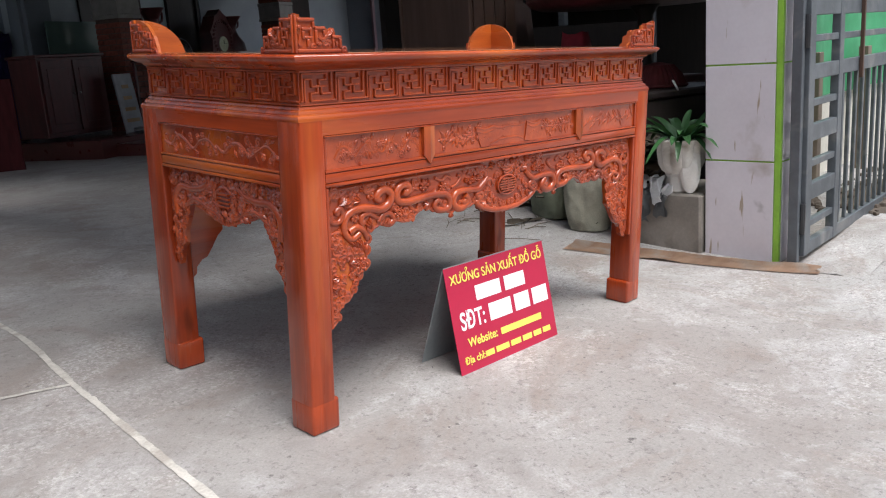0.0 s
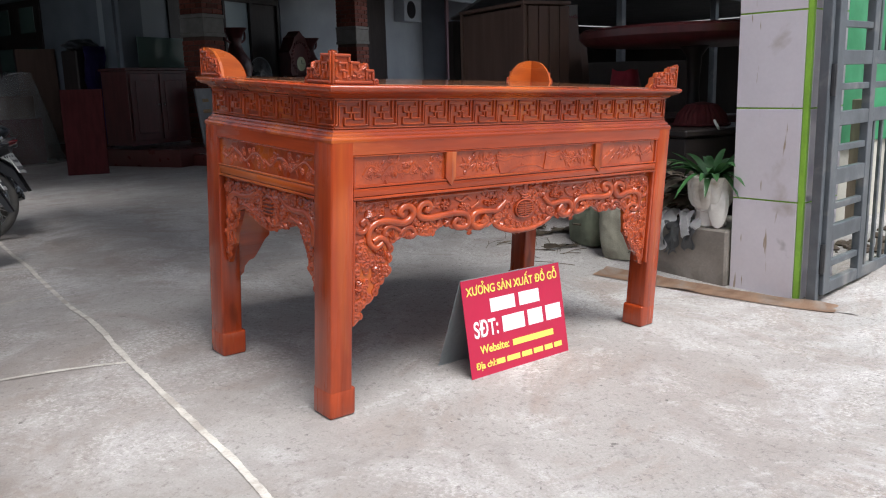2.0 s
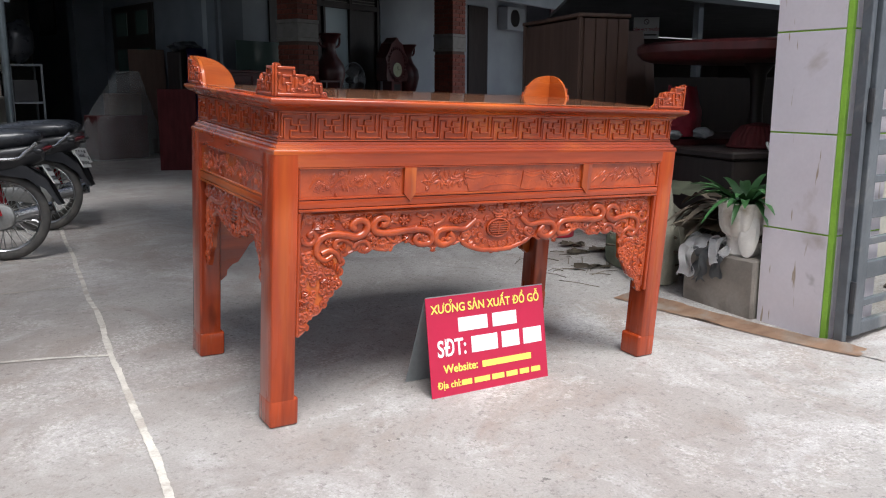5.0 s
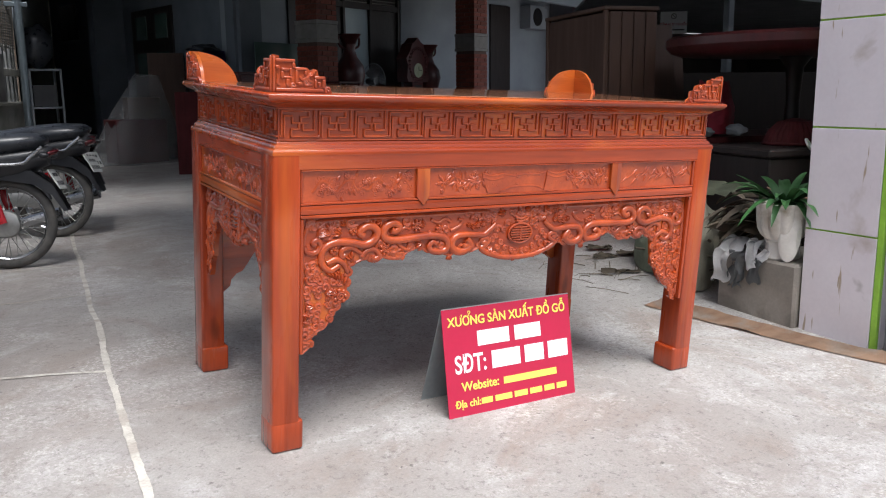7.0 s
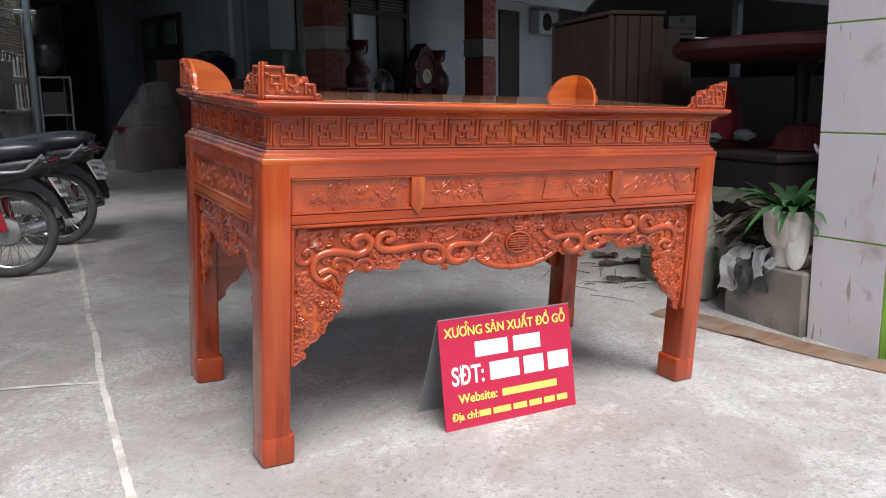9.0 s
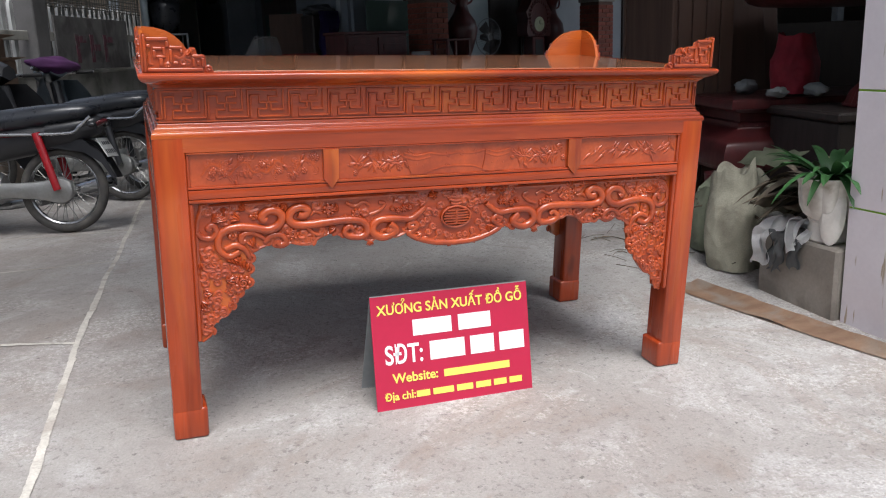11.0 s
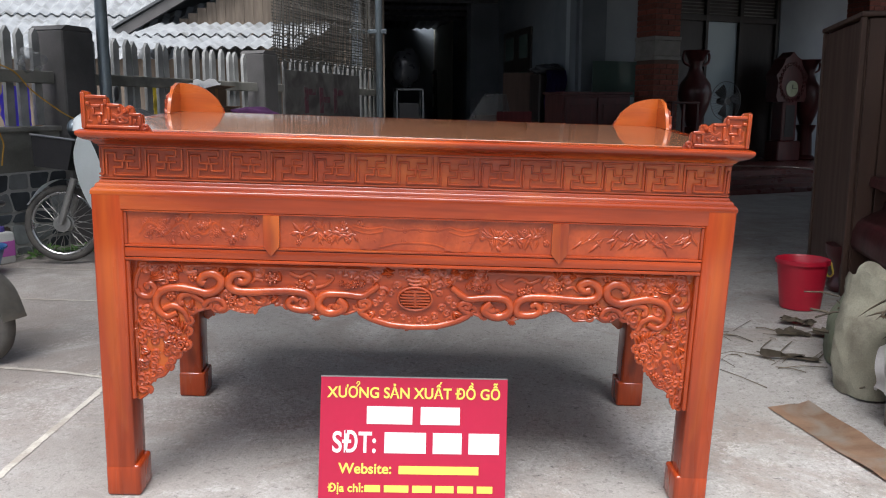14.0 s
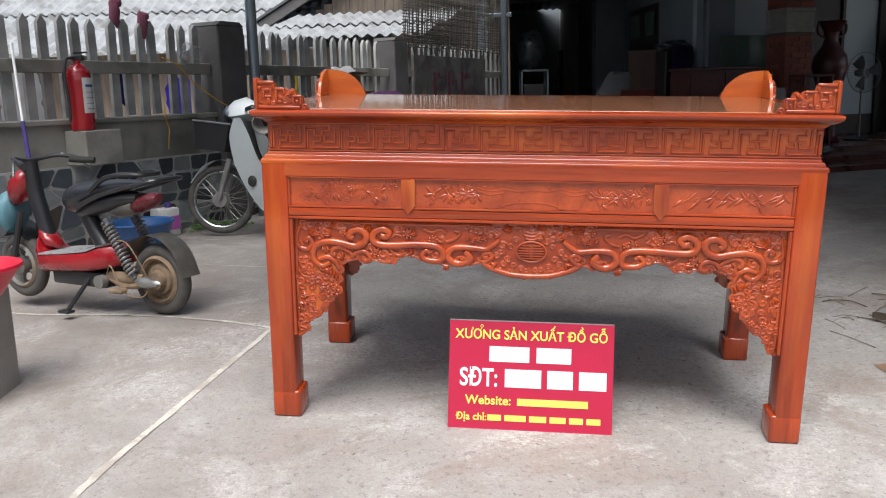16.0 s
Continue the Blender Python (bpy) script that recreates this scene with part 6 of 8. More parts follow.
for k, (x, y, rz, tilt, h) in enumerate(((3.10, 2.05, -14, 6, 1.72), (3.32, 1.95, -10, 8, 1.6), (3.50, 2.05, -18, 9, 1.42))):
    solid("leaning_board", slab(-0.19, 0.19, 0, 0.03, 0, h, 0.004), M_CRATE, "wide brown board leaning in the store", "board", on_ground(x, y, rz) @ pose(0, 0, 0, -tilt), "leaning boards")

# dark carved day-bed base
bed = thing("daybed_base", on_ground(2.42, 1.22, -14), "dark rosewood day-bed base with moulded rim and carved apron", "daybed")
BEDM = pose(0.95, 0.42, 0)
part("rim", ring_profile([(-0.07, 0.655), (-0.03, 0.66), (-0.01, 0.68), (0.03, 0.685), (0.035, 0.70), (0.03, 0.735), (0.02, 0.745)], 0.80, -0.42, 0.42), M_REDWOOD, bed, "thick moulded edge", m=BEDM)
part("neck", ring_profile([(-0.055, 0.565), (-0.055, 0.59), (-0.075, 0.60), (-0.075, 0.654)], 0.80, -0.42, 0.42), M_REDWOOD, bed, "stepped neck with a bead", m=BEDM)
part("apron", ring_profile([(0.06, 0.30), (0.095, 0.31), (0.105, 0.34), (0.10, 0.42), (0.085, 0.465), (0.055, 0.495), (0.0, 0.53), (-0.045, 0.55), (-0.05, 0.565)], 0.80, -0.42, 0.42), M_REDWOOD, bed, "broad flaring apron", m=BEDM, sharp=60)
bead = B()
for i in range(70):
    blob(bead, (0.20 + i * 0.0215, -0.058 + 0.42 - 0.42 + 0.055, 0.578), (0.007, 0.006, 0.007), 6, 2)
part("bead_row", bead, M_REDWOOD, bed, "row of small beads")
for x, y in ((0.08, -0.07), (1.82, -0.07), (0.08, 0.91), (1.82, 0.91)):
    leg = loft(B(), [[(x + c * r * (abs(c) ** 3 + abs(q) ** 3) ** (-1 / 3), y + q * r * (abs(c) ** 3 + abs(q) ** 3) ** (-1 / 3), z) for c, q in [(math.cos(2 * math.pi * i / 16), math.sin(2 * math.pi * i / 16)) for i in range(16)]] for r, z in ((0.085, 0.0), (0.105, 0.015), (0.11, 0.045), (0.085, 0.075), (0.075, 0.12), (0.09, 0.18), (0.12, 0.24), (0.125, 0.30))])
    lg = part("leg", leg, M_REDWOOD, bed, "stout carved foot", sharp=60)
    curl = B()
    for k in range(3):
        strand(curl, [(x - 0.05 + p.x, y - 0.118 + 0.012 * k, 0.21 - 0.06 * k + p.z) for p in [Vector((0.035 * (1 - q / 24) * math.cos(q * 0.5), 0, 0.035 * (1 - q / 24) * math.sin(q * 0.5))) for q in range(22)]], 0.010)
    part("scroll", curl, M_REDWOOD, lg, "carved scroll")

# round tabletop on its stand, kept in the store
rtab = thing("round_table", on_ground(3.55, 0.95), "dark red round table with a thick moulded rim", "table")
part("tabletop", lathe(B(), [(0.62, 1.28), (0.80, 1.29), (0.86, 1.31), (0.90, 1.35), (0.90, 1.40), (0.87, 1.42), (0.80, 1.425), (0.02, 1.425)], 56), M_REDWOOD, rtab)
part("pedestal", lathe(B(), [(0.26, 0.0), (0.26, 0.05), (0.08, 0.10), (0.05, 0.4), (0.06, 0.75), (0.045, 0.95), (0.06, 1.2), (0.12, 1.285)], 20), M_DARKWOOD, rtab)

# woven basket, upside down, with a ring of pale rope on it
bask = thing("red_basket", on_ground(3.15, 0.62, 0, 0.70), "shallow dark red basket turned upside down on boards", "basket")
part("shell", lathe(B(), [(0.20, 0.0), (0.195, 0.02), (0.17, 0.09), (0.11, 0.155), (0.02, 0.175)], 120, wob=lambda a, z: 1 + 0.03 * math.sin(30 * a)), M_REDBOARD, bask)
part("rim", tube(B(), [(0.203 * math.cos(a), 0.203 * math.sin(a), 0.012) for a in [2 * math.pi * i / 40 for i in range(41)]], 0.011, 8), M_REDBOARD, bask, "thick woven rim")
chest = thing("storage_chest", on_ground(3.2, 0.68, -12), "dusty dark wooden chest under the basket", "chest")
part("body", slab(-0.5, 0.42, -0.38, 0.34, 0, 0.64, 0.01), M_DARKWOOD, chest)
part("lid", slab(-0.52, 0.44, -0.40, 0.36, 0.643, 0.695, 0.012), M_DARKWOOD, chest)
ring = [(0.055 * math.cos(a), 0.035 * math.sin(a), 0.0) for a in [2 * math.pi * i / 20 for i in range(21)]]
solid("rope_ring", tube(B(), ring, 0.008, 6), M_RAG, "small ring of white rope", "rope", pose(2.93, 0.36, 0.80, 62, 0, 30))

# hanging board: no smoking
board = thing("warning_board", pose(5.21, 3.71, 1.74, 0, 0, -42), "white hanging board with a no-smoking notice", "sign")
part("board_sheet", slab(-0.14, 0.14, -0.004, 0.004, 0.0, 0.235, 0.002), M_WHITE, board)
part("hanger", tube(B(), [(0, 0, 0.23), (0, 0, 0.30)], 0.004, 6), M_STEEL, board)
ringp = [(0.026 * math.cos(a), -0.005, 0.185 + 0.026 * math.sin(a)) for a in [2 * math.pi * i / 18 for i in range(19)]]
part("round_mark", tube(B(), ringp, 0.004, 5), M_INK, board)
part("slash", tube(B(), [(-0.017, -0.0055, 0.203), (0.017, -0.0055, 0.167)], 0.0032, 5), M_INK, board)
writing("CẤM HÚT THUỐC", 0.036, M_SIGN, board, pose(0, -0.0052, 0.088, 90, 0, 0))
part("print_bar", slab(-0.115, 0.115, -0.0055, -0.004, 0.035, 0.05), M_INK, board)

# far tin-clad wall beyond the yard
tin = sheet_roof("tin_wall", pose(11.9, 13.4, 1.2, 90, 0, 38), 5.0, 3.2, 0.2, 0.03, M_TINPINK, "far dull pink corrugated tin wall", 4)

# red cloth bag and pale rags on the day-bed base
sack("cloth_bag", on_ground(3.09, 1.26, 30, 0.745), 0.34, 0.26, 0.36, 5.2, M_BAG, "crumpled dark red cloth bag on the day-bed base", (0.06, 0.02))
for k, (x, y, w, mat) in enumerate(((2.80, 1.08, 0.09, M_RAG_GREY), (2.95, 1.55, 0.13, M_RAG_GREY), (3.0, 0.98, 0.12, M_RAG_GREY))):
    solid("crumpled_cloth", blob(B(), (0, 0, w * 0.3), (w * 0.8, w * 0.55, w * 0.34), 22, 7, k * 3.3, 0.4), mat, "pale crumpled cloth lying on the day-bed base", "cloth", on_ground(x, y, 30 * k, 0.745), "cloths on the day-bed", sharp=60)

# ---- the fence side ----
FS0, FS1 = -6.0, 6.9
solid("fence_wall", slab(FS0, FS1, 0.0, 0.16, -0.2, 1.03), M_CEMENT, "low rendered boundary wall under the fence", "wall", FENCE, kind="structure")
solid("fence_wall_cap", slab(FS0, FS1, -0.03, 0.19, 1.031, 1.075, 0.008), M_CEMENT, "cement capping of the boundary wall", "wall", FENCE, kind="structure")
stone_bed = solid("stone_facing", slab(FS0, FS1, -0.026, -0.002, -0.2, 0.715), M_GROUT, "crazy-paved stone facing with pale grout", "stone facing", FENCE, kind="structure")
# stones of the facing: a jittered grid of cells, each drawn in from its joints
rf = random.Random(17)
CW, CH = 0.20, 0.16
nx, nz = int((4.0) / CW), 5
nodes = {(i, j): (-3.2 + i * CW + rf.uniform(-0.065, 0.065), -0.03 + j * CH * 0.93 + (rf.uniform(-0.055, 0.055) if 0 < j < nz else 0)) for i in range(nx + 2) for j in range(nz + 1)}
for i in range(nx + 1):
    for j in range(nz):
        quad = [nodes[i, j], nodes[i + 1, j], nodes[i + 1, j + 1], nodes[i, j + 1]]
        cx, cz = sum(p[0] for p in quad) / 4, sum(p[1] for p in quad) / 4
        out = []
        for a, b in zip(quad, quad[1:] + quad[:1]):
            for t in (0.10, 0.90):
                x, z = a[0] + (b[0] - a[0]) * t, a[1] + (b[1] - a[1]) * t
                out.append((cx + (x - cx) * 0.86, cz + (z - cz) * 0.84))
        part("stone", prism(B(), out, -0.026 - rf.uniform(0.005, 0.012), -0.02), rf.choice((M_STONE, M_STONE, M_STONE_PALE, M_STONE_PALE, M_STONE_BROWN)), stone_bed)


def fence_post(s, size, label):
    ob = thing("fence_post", FENCE @ pose(s, 0.08, 0), label, "fence post", "fence posts")
    h = size / 2
    part("shaft", slab(-h, h, -h, h, -0.2, 1.86, 0.012), M_POST, ob)
    part("cap", prism(B(), [(-h, 1.861), (h, 1.861), (h * 0.7, 1.90), (-h * 0.7, 1.90)], -h * 0.98, h * 0.98), M_POST, ob, "low hipped cement top")


fence_post(0.17, 0.36, "thick dark grey cement fence post")
fence_post(3.3, 0.32, "dark grey cement fence post beside the shade net")
fence_post(-3.4, 0.36, "thick dark grey cement fence post")

picket_me = mesh_of(prism(B(), [(-0.038, 1.075), (0.038, 1.075), (0.038, 1.80), (0.0, 1.855), (-0.038, 1.80)], 0.05, 0.085), "picket", M_PICKET)
fence = thing("picket_fence", FENCE, "grey cement picket fence with one rail on a low wall", "fence")
s = -3.1
while s < 6.7:
    if not (-0.06 < s < 0.40 or 3.08 < s < 3.52):
        part("picket", picket_me, None, fence, m=pose(s, 0, rf.uniform(-0.012, 0.012), 0, rf.uniform(-1.2, 1.2), 0))
    s += 0.155
for a, b in ((-3.2, -0.02), (0.36, 3.12), (3.48, 6.8)):
    part("rail", slab(a, b, 0.0, 0.05, 1.42, 1.52, 0.006), M_CEMENT, fence)

pole = thing("steel_pole", FENCE @ pose(0.30, -0.24, -0.2), "round galvanised steel canopy pole", "pole")
part("tube", lathe(B(), [(0.05, 0), (0.05, 4.0)], 18), M_GALV, pole)
part("collar", lathe(B(), [(0.062, 0), (0.062, 0.02)], 18, pose(0, 0, 0.2)), M_GALV, pole)
pole2 = thing("steel_pole", pose(-0.62, 10.1, 0), "pale galvanised steel pole with a clamp", "pole")
part("tube", lathe(B(), [(0.055, 0), (0.055, 3.5)], 16), M_GALV, pole2)
part("clamp", slab(-0.45, 0.12, -0.04, 0.04, 2.35, 2.41, 0.006), M_GALV, pole2)

# things on and behind the fence
ext = thing("fire_extinguisher", FENCE @ pose(-1.58, -0.13, 0.9855) @ Matrix.Scale(1.14, 4), "red fire extinguisher with a paper label standing on a wall block", "fire extinguisher")
part("cylinder", lathe(B(), [(0.072, 0.0), (0.078, 0.006), (0.078, 0.36), (0.07, 0.40), (0.045, 0.43), (0.022, 0.44), (0.022, 0.46)], 24), M_RED_PAINT, ext)
part("label", lathe(B(), [(0.0788, 0.10), (0.0788, 0.33)], 24, pose(0, 0, 0, 0, 0, 0), caps=False), M_RED_PAINT, ext)
lab = B()
rows_ = [[lab.verts.new((0.0795 * math.cos(a), 0.0795 * math.sin(a), z)) for z in (0.115, 0.345)] for a in [radians(244 + 8 * k) for k in range(14)]]
for a, b in zip(rows_, rows_[1:]):
    lab.faces.new((a[0], a[1], b[1], b[0]))
part("paper_label", lab, M_PLATE, ext, "pale printed paper label")
for k in range(5):
    bar = B()
    rows_ = [[bar.verts.new((0.0803 * math.cos(a), 0.0803 * math.sin(a), z)) for z in (0.140 + 0.036 * k, 0.145 + 0.036 * k + (0.012 if k == 4 else 0))] for a in [radians(258 + 8 * j) for j in range(9 - k % 3)]]
    for a, b in zip(rows_, rows_[1:]):
        bar.faces.new((a[0], a[1], b[1], b[0]))
    part("print_bar", bar, M_BLUE if k == 4 else M_RAG_GREY, ext)
part("valve", slab(-0.02, 0.02, -0.06, 0.03, 0.455, 0.49, 0.006), M_PLASTIC_BLACK, ext)
part("lever", slab(-0.012, 0.012, -0.10, 0.02, 0.50, 0.512, 0.003), M_PLASTIC_BLACK, ext)
part("hose", tube(B(), curve_pts([(-0.02, 0, 0.475), (-0.09, -0.01, 0.46), (-0.12, -0.02, 0.36), (-0.115, -0.03, 0.2), (-0.12, -0.03, 0.06)], 6), 0.010, 8), M_BLACK, ext)
for s, z, mat, lab_ in ((-1.01, 1.89, M_MAGENTA, "faded maroon glove stuck on a picket"), (-0.73, 1.80, M_MAGENTA, "faded maroon glove stuck on a picket"), (-2.2, 1.86, M_PURPLE, "dark glove stuck on a picket")):
    bm = blob(B(), (0, 0, 0.02), (0.045, 0.04, 0.115), 12, 5, s, 0.35)
    blob(bm, (0.04, 0, 0.10), (0.035, 0.03, 0.035), 8, 3, s, 0.3)
    solid("work_glove", bm, mat, lab_, "glove", FENCE @ pose(s, 0.066, z), "gloves on the fence", sharp=80)
for s, z, mat, w, h, lab_ in ((-0.30, 1.22, M_VIOLET, 0.27, 0.36, "bright violet-blue plastic sheet hung behind the pickets"), (-0.095, 1.20, M_CRATE_EDGE, 0.09, 0.36, "orange-brown board leaning behind the pickets"), (-0.915, 1.34, M_PURPLE, 0.09, 0.36, "dark blue cloth hung behind the pickets"), (-1.9, 1.26, M_RAG, 0.34, 0.44, "pale sheet hung behind the pickets"), (1.1, 1.26, M_YELLOW, 0.08, 0.44, "yellow plastic hung behind the pickets"), (1.42, 1.30, M_YELLOW, 0.05, 0.36, "yellow plastic strip hung behind the pickets")):
    scrap_sheet(FENCE @ pose(s, 0.15, z, 90, 0, 0), w, h, s * 5, mat, "hung_sheet", lab_, "sheet")
solid("plastic_bag", blob(B(), (0, 0, 0), (0.10, 0.07, 0.09), 22, 9, 4, 0.6), M_SHEETING, "crumpled clear plastic bag tied to the fence", "bag", FENCE @ pose(-0.28, -0.02, 1.60), sharp=80)
cord = curve_pts([(-0.62, -0.012, 1.56), (-0.45, -0.02, 1.50), (-0.30, -0.03, 1.36), (-0.10, -0.10, 1.20), (0.05, -0.13, 1.12)], 8)
solid("yellow_cord", tube(B(), cord, 0.006, 6), M_CORD, "yellow nylon cord tied along the fence", "cord", FENCE)
cord = curve_pts([(-0.66, -0.035, 1.16), (-0.67, -0.045, 1.06), (-0.63, -0.04, 0.95), (-0.65, -0.045, 0.86), (-0.66, -0.04, 0.78)], 8)
solid("yellow_cord", tube(B(), cord, 0.006, 6), M_CORD, "end of yellow cord hanging down the wall", "cord", FENCE)
MOP_A, MOP_B, MOP_C = (-2.02, -0.012, 1.62), (-2.064, -0.10, 1.075), (-2.125, -0.24, 0.42)
mop = thing("mop", FENCE, "mop with a white handle and purple sleeve leaning on the wall", "mop")
part("handle", tube(B(), [MOP_A, MOP_B], 0.010, 8), M_WHITE, mop, "thin white handle")
part("sleeve", tube(B(), [MOP_B, MOP_C], [0.014, 0.020], 10), M_PURPLE, mop, "purple plastic sleeve")
part("strings", blob(B(), (MOP_C[0], MOP_C[1], 0.12), (0.10, 0.08, 0.13), 18, 8, 3, 0.5), M_RAG_GREY, mop, "grey mop strings", sharp=80)
solid("wall_patch", slab(-1.66, -1.32, -0.24, -0.001, 0.72, 0.985, 0.008), M_CEMENT, "plain rendered block projecting from the wall", "wall block", FENCE, kind="structure")

# boxes stacked against the fence
for s, y, z, w, h, rz, tilt in ((1.84, -0.20, 0.64, 0.56, 0.30, 3, 0), (1.82, -0.20, 0.945, 0.52, 0.27, -4, 0), (1.78, -0.19, 1.22, 0.44, 0.20, 8, 0)):
    bx = thing("cardboard_box", FENCE @ pose(s, y, z, 0, tilt, rz), "weathered cardboard box in a stack by the fence", "box", "boxes by the fence")
    part("body", slab(-w / 2, w / 2, -0.14, 0.14, 0, h, 0.008), M_CARD_DIM, bx)
    part("tape", slab(-0.03, 0.03, -0.1415, 0.1415, 0.002, h + 0.0015), M_CRATE_EDGE, bx, "strip of brown tape")
    for sy in (-1, 1):
        part("flap", slab(-w / 2 + 0.01, w / 2 - 0.01, 0, 0.12, 0, 0.004), M_CARD_DIM, bx, m=pose(0, sy * 0.135, h + 0.003, 12 if sy > 0 else 168, 0, 0))
scrap_sheet(FENCE @ pose(1.80, -0.20, 1.455, 8, -14, 20), 0.26, 0.30, 4.4, M_RAG, "foam_sheet", "torn white sheet lying on the boxes", "sheet")
solid("box_stand", slab(1.52, 2.14, -0.36, -0.05, -0.1, 0.635, 0.01), M_SHED, "rough timber stand under the boxes", "stand", FENCE)

# the neighbour's sheds
sheet_roof("neighbour_roof", pose(-15.5, 8.3, 1.98, 24, 0, 9), 13.2, 2.0, 0.18, 0.026, M_ROOF, "pale corrugated fibre-cement roof next door, lower sheets", 6)
sheet_roof("neighbour_roof", pose(-15.5, 8.3, 1.98, 24, 0, 9) @ pose(0.0, 1.9, 0.035), 13.2, 2.3, 0.18, 0.026, M_ROOF, "pale corrugated fibre-cement roof next door, upper sheets", 6)
solid("roof_ridge", lathe(B(), [(0.09, 0), (0.09, 13.0)], 12, pose(-15.5, 8.3, 1.98, 24, 0, 9) @ pose(0, 4.15, 0.0, 0, 90, 0)), M_ROOF, "pale ridge capping of the neighbour's roof", "ridge", kind="structure")
sheet_roof("lean_to_roof", pose(-4.35, 9.0, 2.06, 13, 0, -3), 2.75, 1.1, 0.18, 0.026, M_ROOF, "pale corrugated lean-to roof next door, lower sheets", 6)
sheet_roof("lean_to_roof", pose(-4.35, 9.0, 2.06, 13, 0, -3) @ pose(0.0, 1.0, 0.035), 2.88, 1.25, 0.18, 0.026, M_ROOF, "pale corrugated lean-to roof next door, upper sheets", 6)
shed = thing("plank_shed", pose(-4.0, 11.35, -0.2), "weathered plank shed with a dark sloping eave board", "shed")
for k in range(22):
    part("plank", slab(k * 0.155, k * 0.155 + 0.150, 0.0, 0.03, 0, 2.9 + min(k * 0.155, 2.0) * 0.56), M_SHED, shed)
part("eave_board", prism(B(), [(-0.95, 2.52), (-0.95, 2.70), (1.9, 4.30), (1.9, 4.12)], -0.30, -0.24), M_POST, shed, "dark sloping eave board")
part("shed_roof", prism(B(), [(-1.0, 2.70), (-1.0, 2.74), (1.9, 4.36), (1.9, 4.30)], -0.34, 3.0), M_TIN, shed)
solid("neighbour_shed_wall", slab(-15, -2.0, 10.2, 10.3, -0.2, 1.98), M_SHED, "shaded plank wall under the neighbour's roofs", "wall", kind="structure")

# shade net
bm = B()
rn = random.Random(9)
for k in range(62):
    s0 = 3.55 + k * 0.05
    tube(bm, [(s0, 0.02 + 0.02 * math.sin(k), 3.2), (s0 + rn.uniform(-0.03, 0.03), 0.0, 2.4), (s0 + rn.uniform(-0.05, 0.05), 0.02, 1.72 + rn.uniform(0, 0.12))], 0.008, 3)
for k in range(38):
    z = 1.80 + k * 0.038
    tube(bm, [(3.5, 0.01, z), (5.0, 0.0 + rn.uniform(-0.02, 0.02), z + rn.uniform(-0.02, 0.02)), (6.6, 0.01, z)], 0.007, 3)
solid("shade_net", bm, M_NET, "ragged dark shade net hung above the fence", "net", FENCE)
notice = thing("notice_board", FENCE, "pale notice board wired to the fence, darkened for the net's shadow", "notice board")
part("board", slab(3.7, 5.9, -0.03, -0.005, 1.08, 1.70, 0.004), M_NOTICE, notice)
for k in range(3):
    part("print_bar", slab(4.2 + k * 0.42, 4.30 + k * 0.42, -0.036, -0.031, 1.16, 1.50), M_NOTICE_INK, notice, "maroon stroke of print, darkened for the net's shadow")
    part("print_bar", slab(4.32 + k * 0.42, 4.50 + k * 0.42, -0.036, -0.031, 1.40 - 0.1 * (k % 2), 1.48 - 0.1 * (k % 2)), M_NOTICE_INK, notice, "maroon stroke of print, darkened for the net's shadow")


# ---- motorbikes ----
def wheel(parent, x, R, tyre_r, spokes, label, tyre_mat, rim_mat, z0=0.0):
    w = part("wheel", torus(B(), R - 0.028 - tyre_r, 0.013, 44, 8, flat=1.4), rim_mat, parent, label, m=pose(x, 0, R + z0))
    part("tyre", torus(B(), R - tyre_r, tyre_r, 48, 12), tyre_mat, w)
    part("hub", lathe(B(), [(0.03, -0.06), (0.062, -0.055), (0.062, -0.02), (0.045, -0.015), (0.045, 0.015), (0.062, 0.02), (0.062, 0.055), (0.03, 0.06)], 20, pose(0, 0, 0, 90, 0, 0)), M_ALU, w)
    bm = B()
    for k in range(spokes):
        a, b = 2 * math.pi * k / spokes, 2 * math.pi * (k + (2.2 if k % 2 else -2.2)) / spokes
        y = 0.03 if k % 4 < 2 else -0.03
        tube(bm, [(0.055 * math.cos(b), y, 0.055 * math.sin(b)), ((R - 0.06) * math.cos(a), 0, (R - 0.06) * math.sin(a))], 0.0022, 4)
    part("spokes", bm, M_ALU, w)
    return w


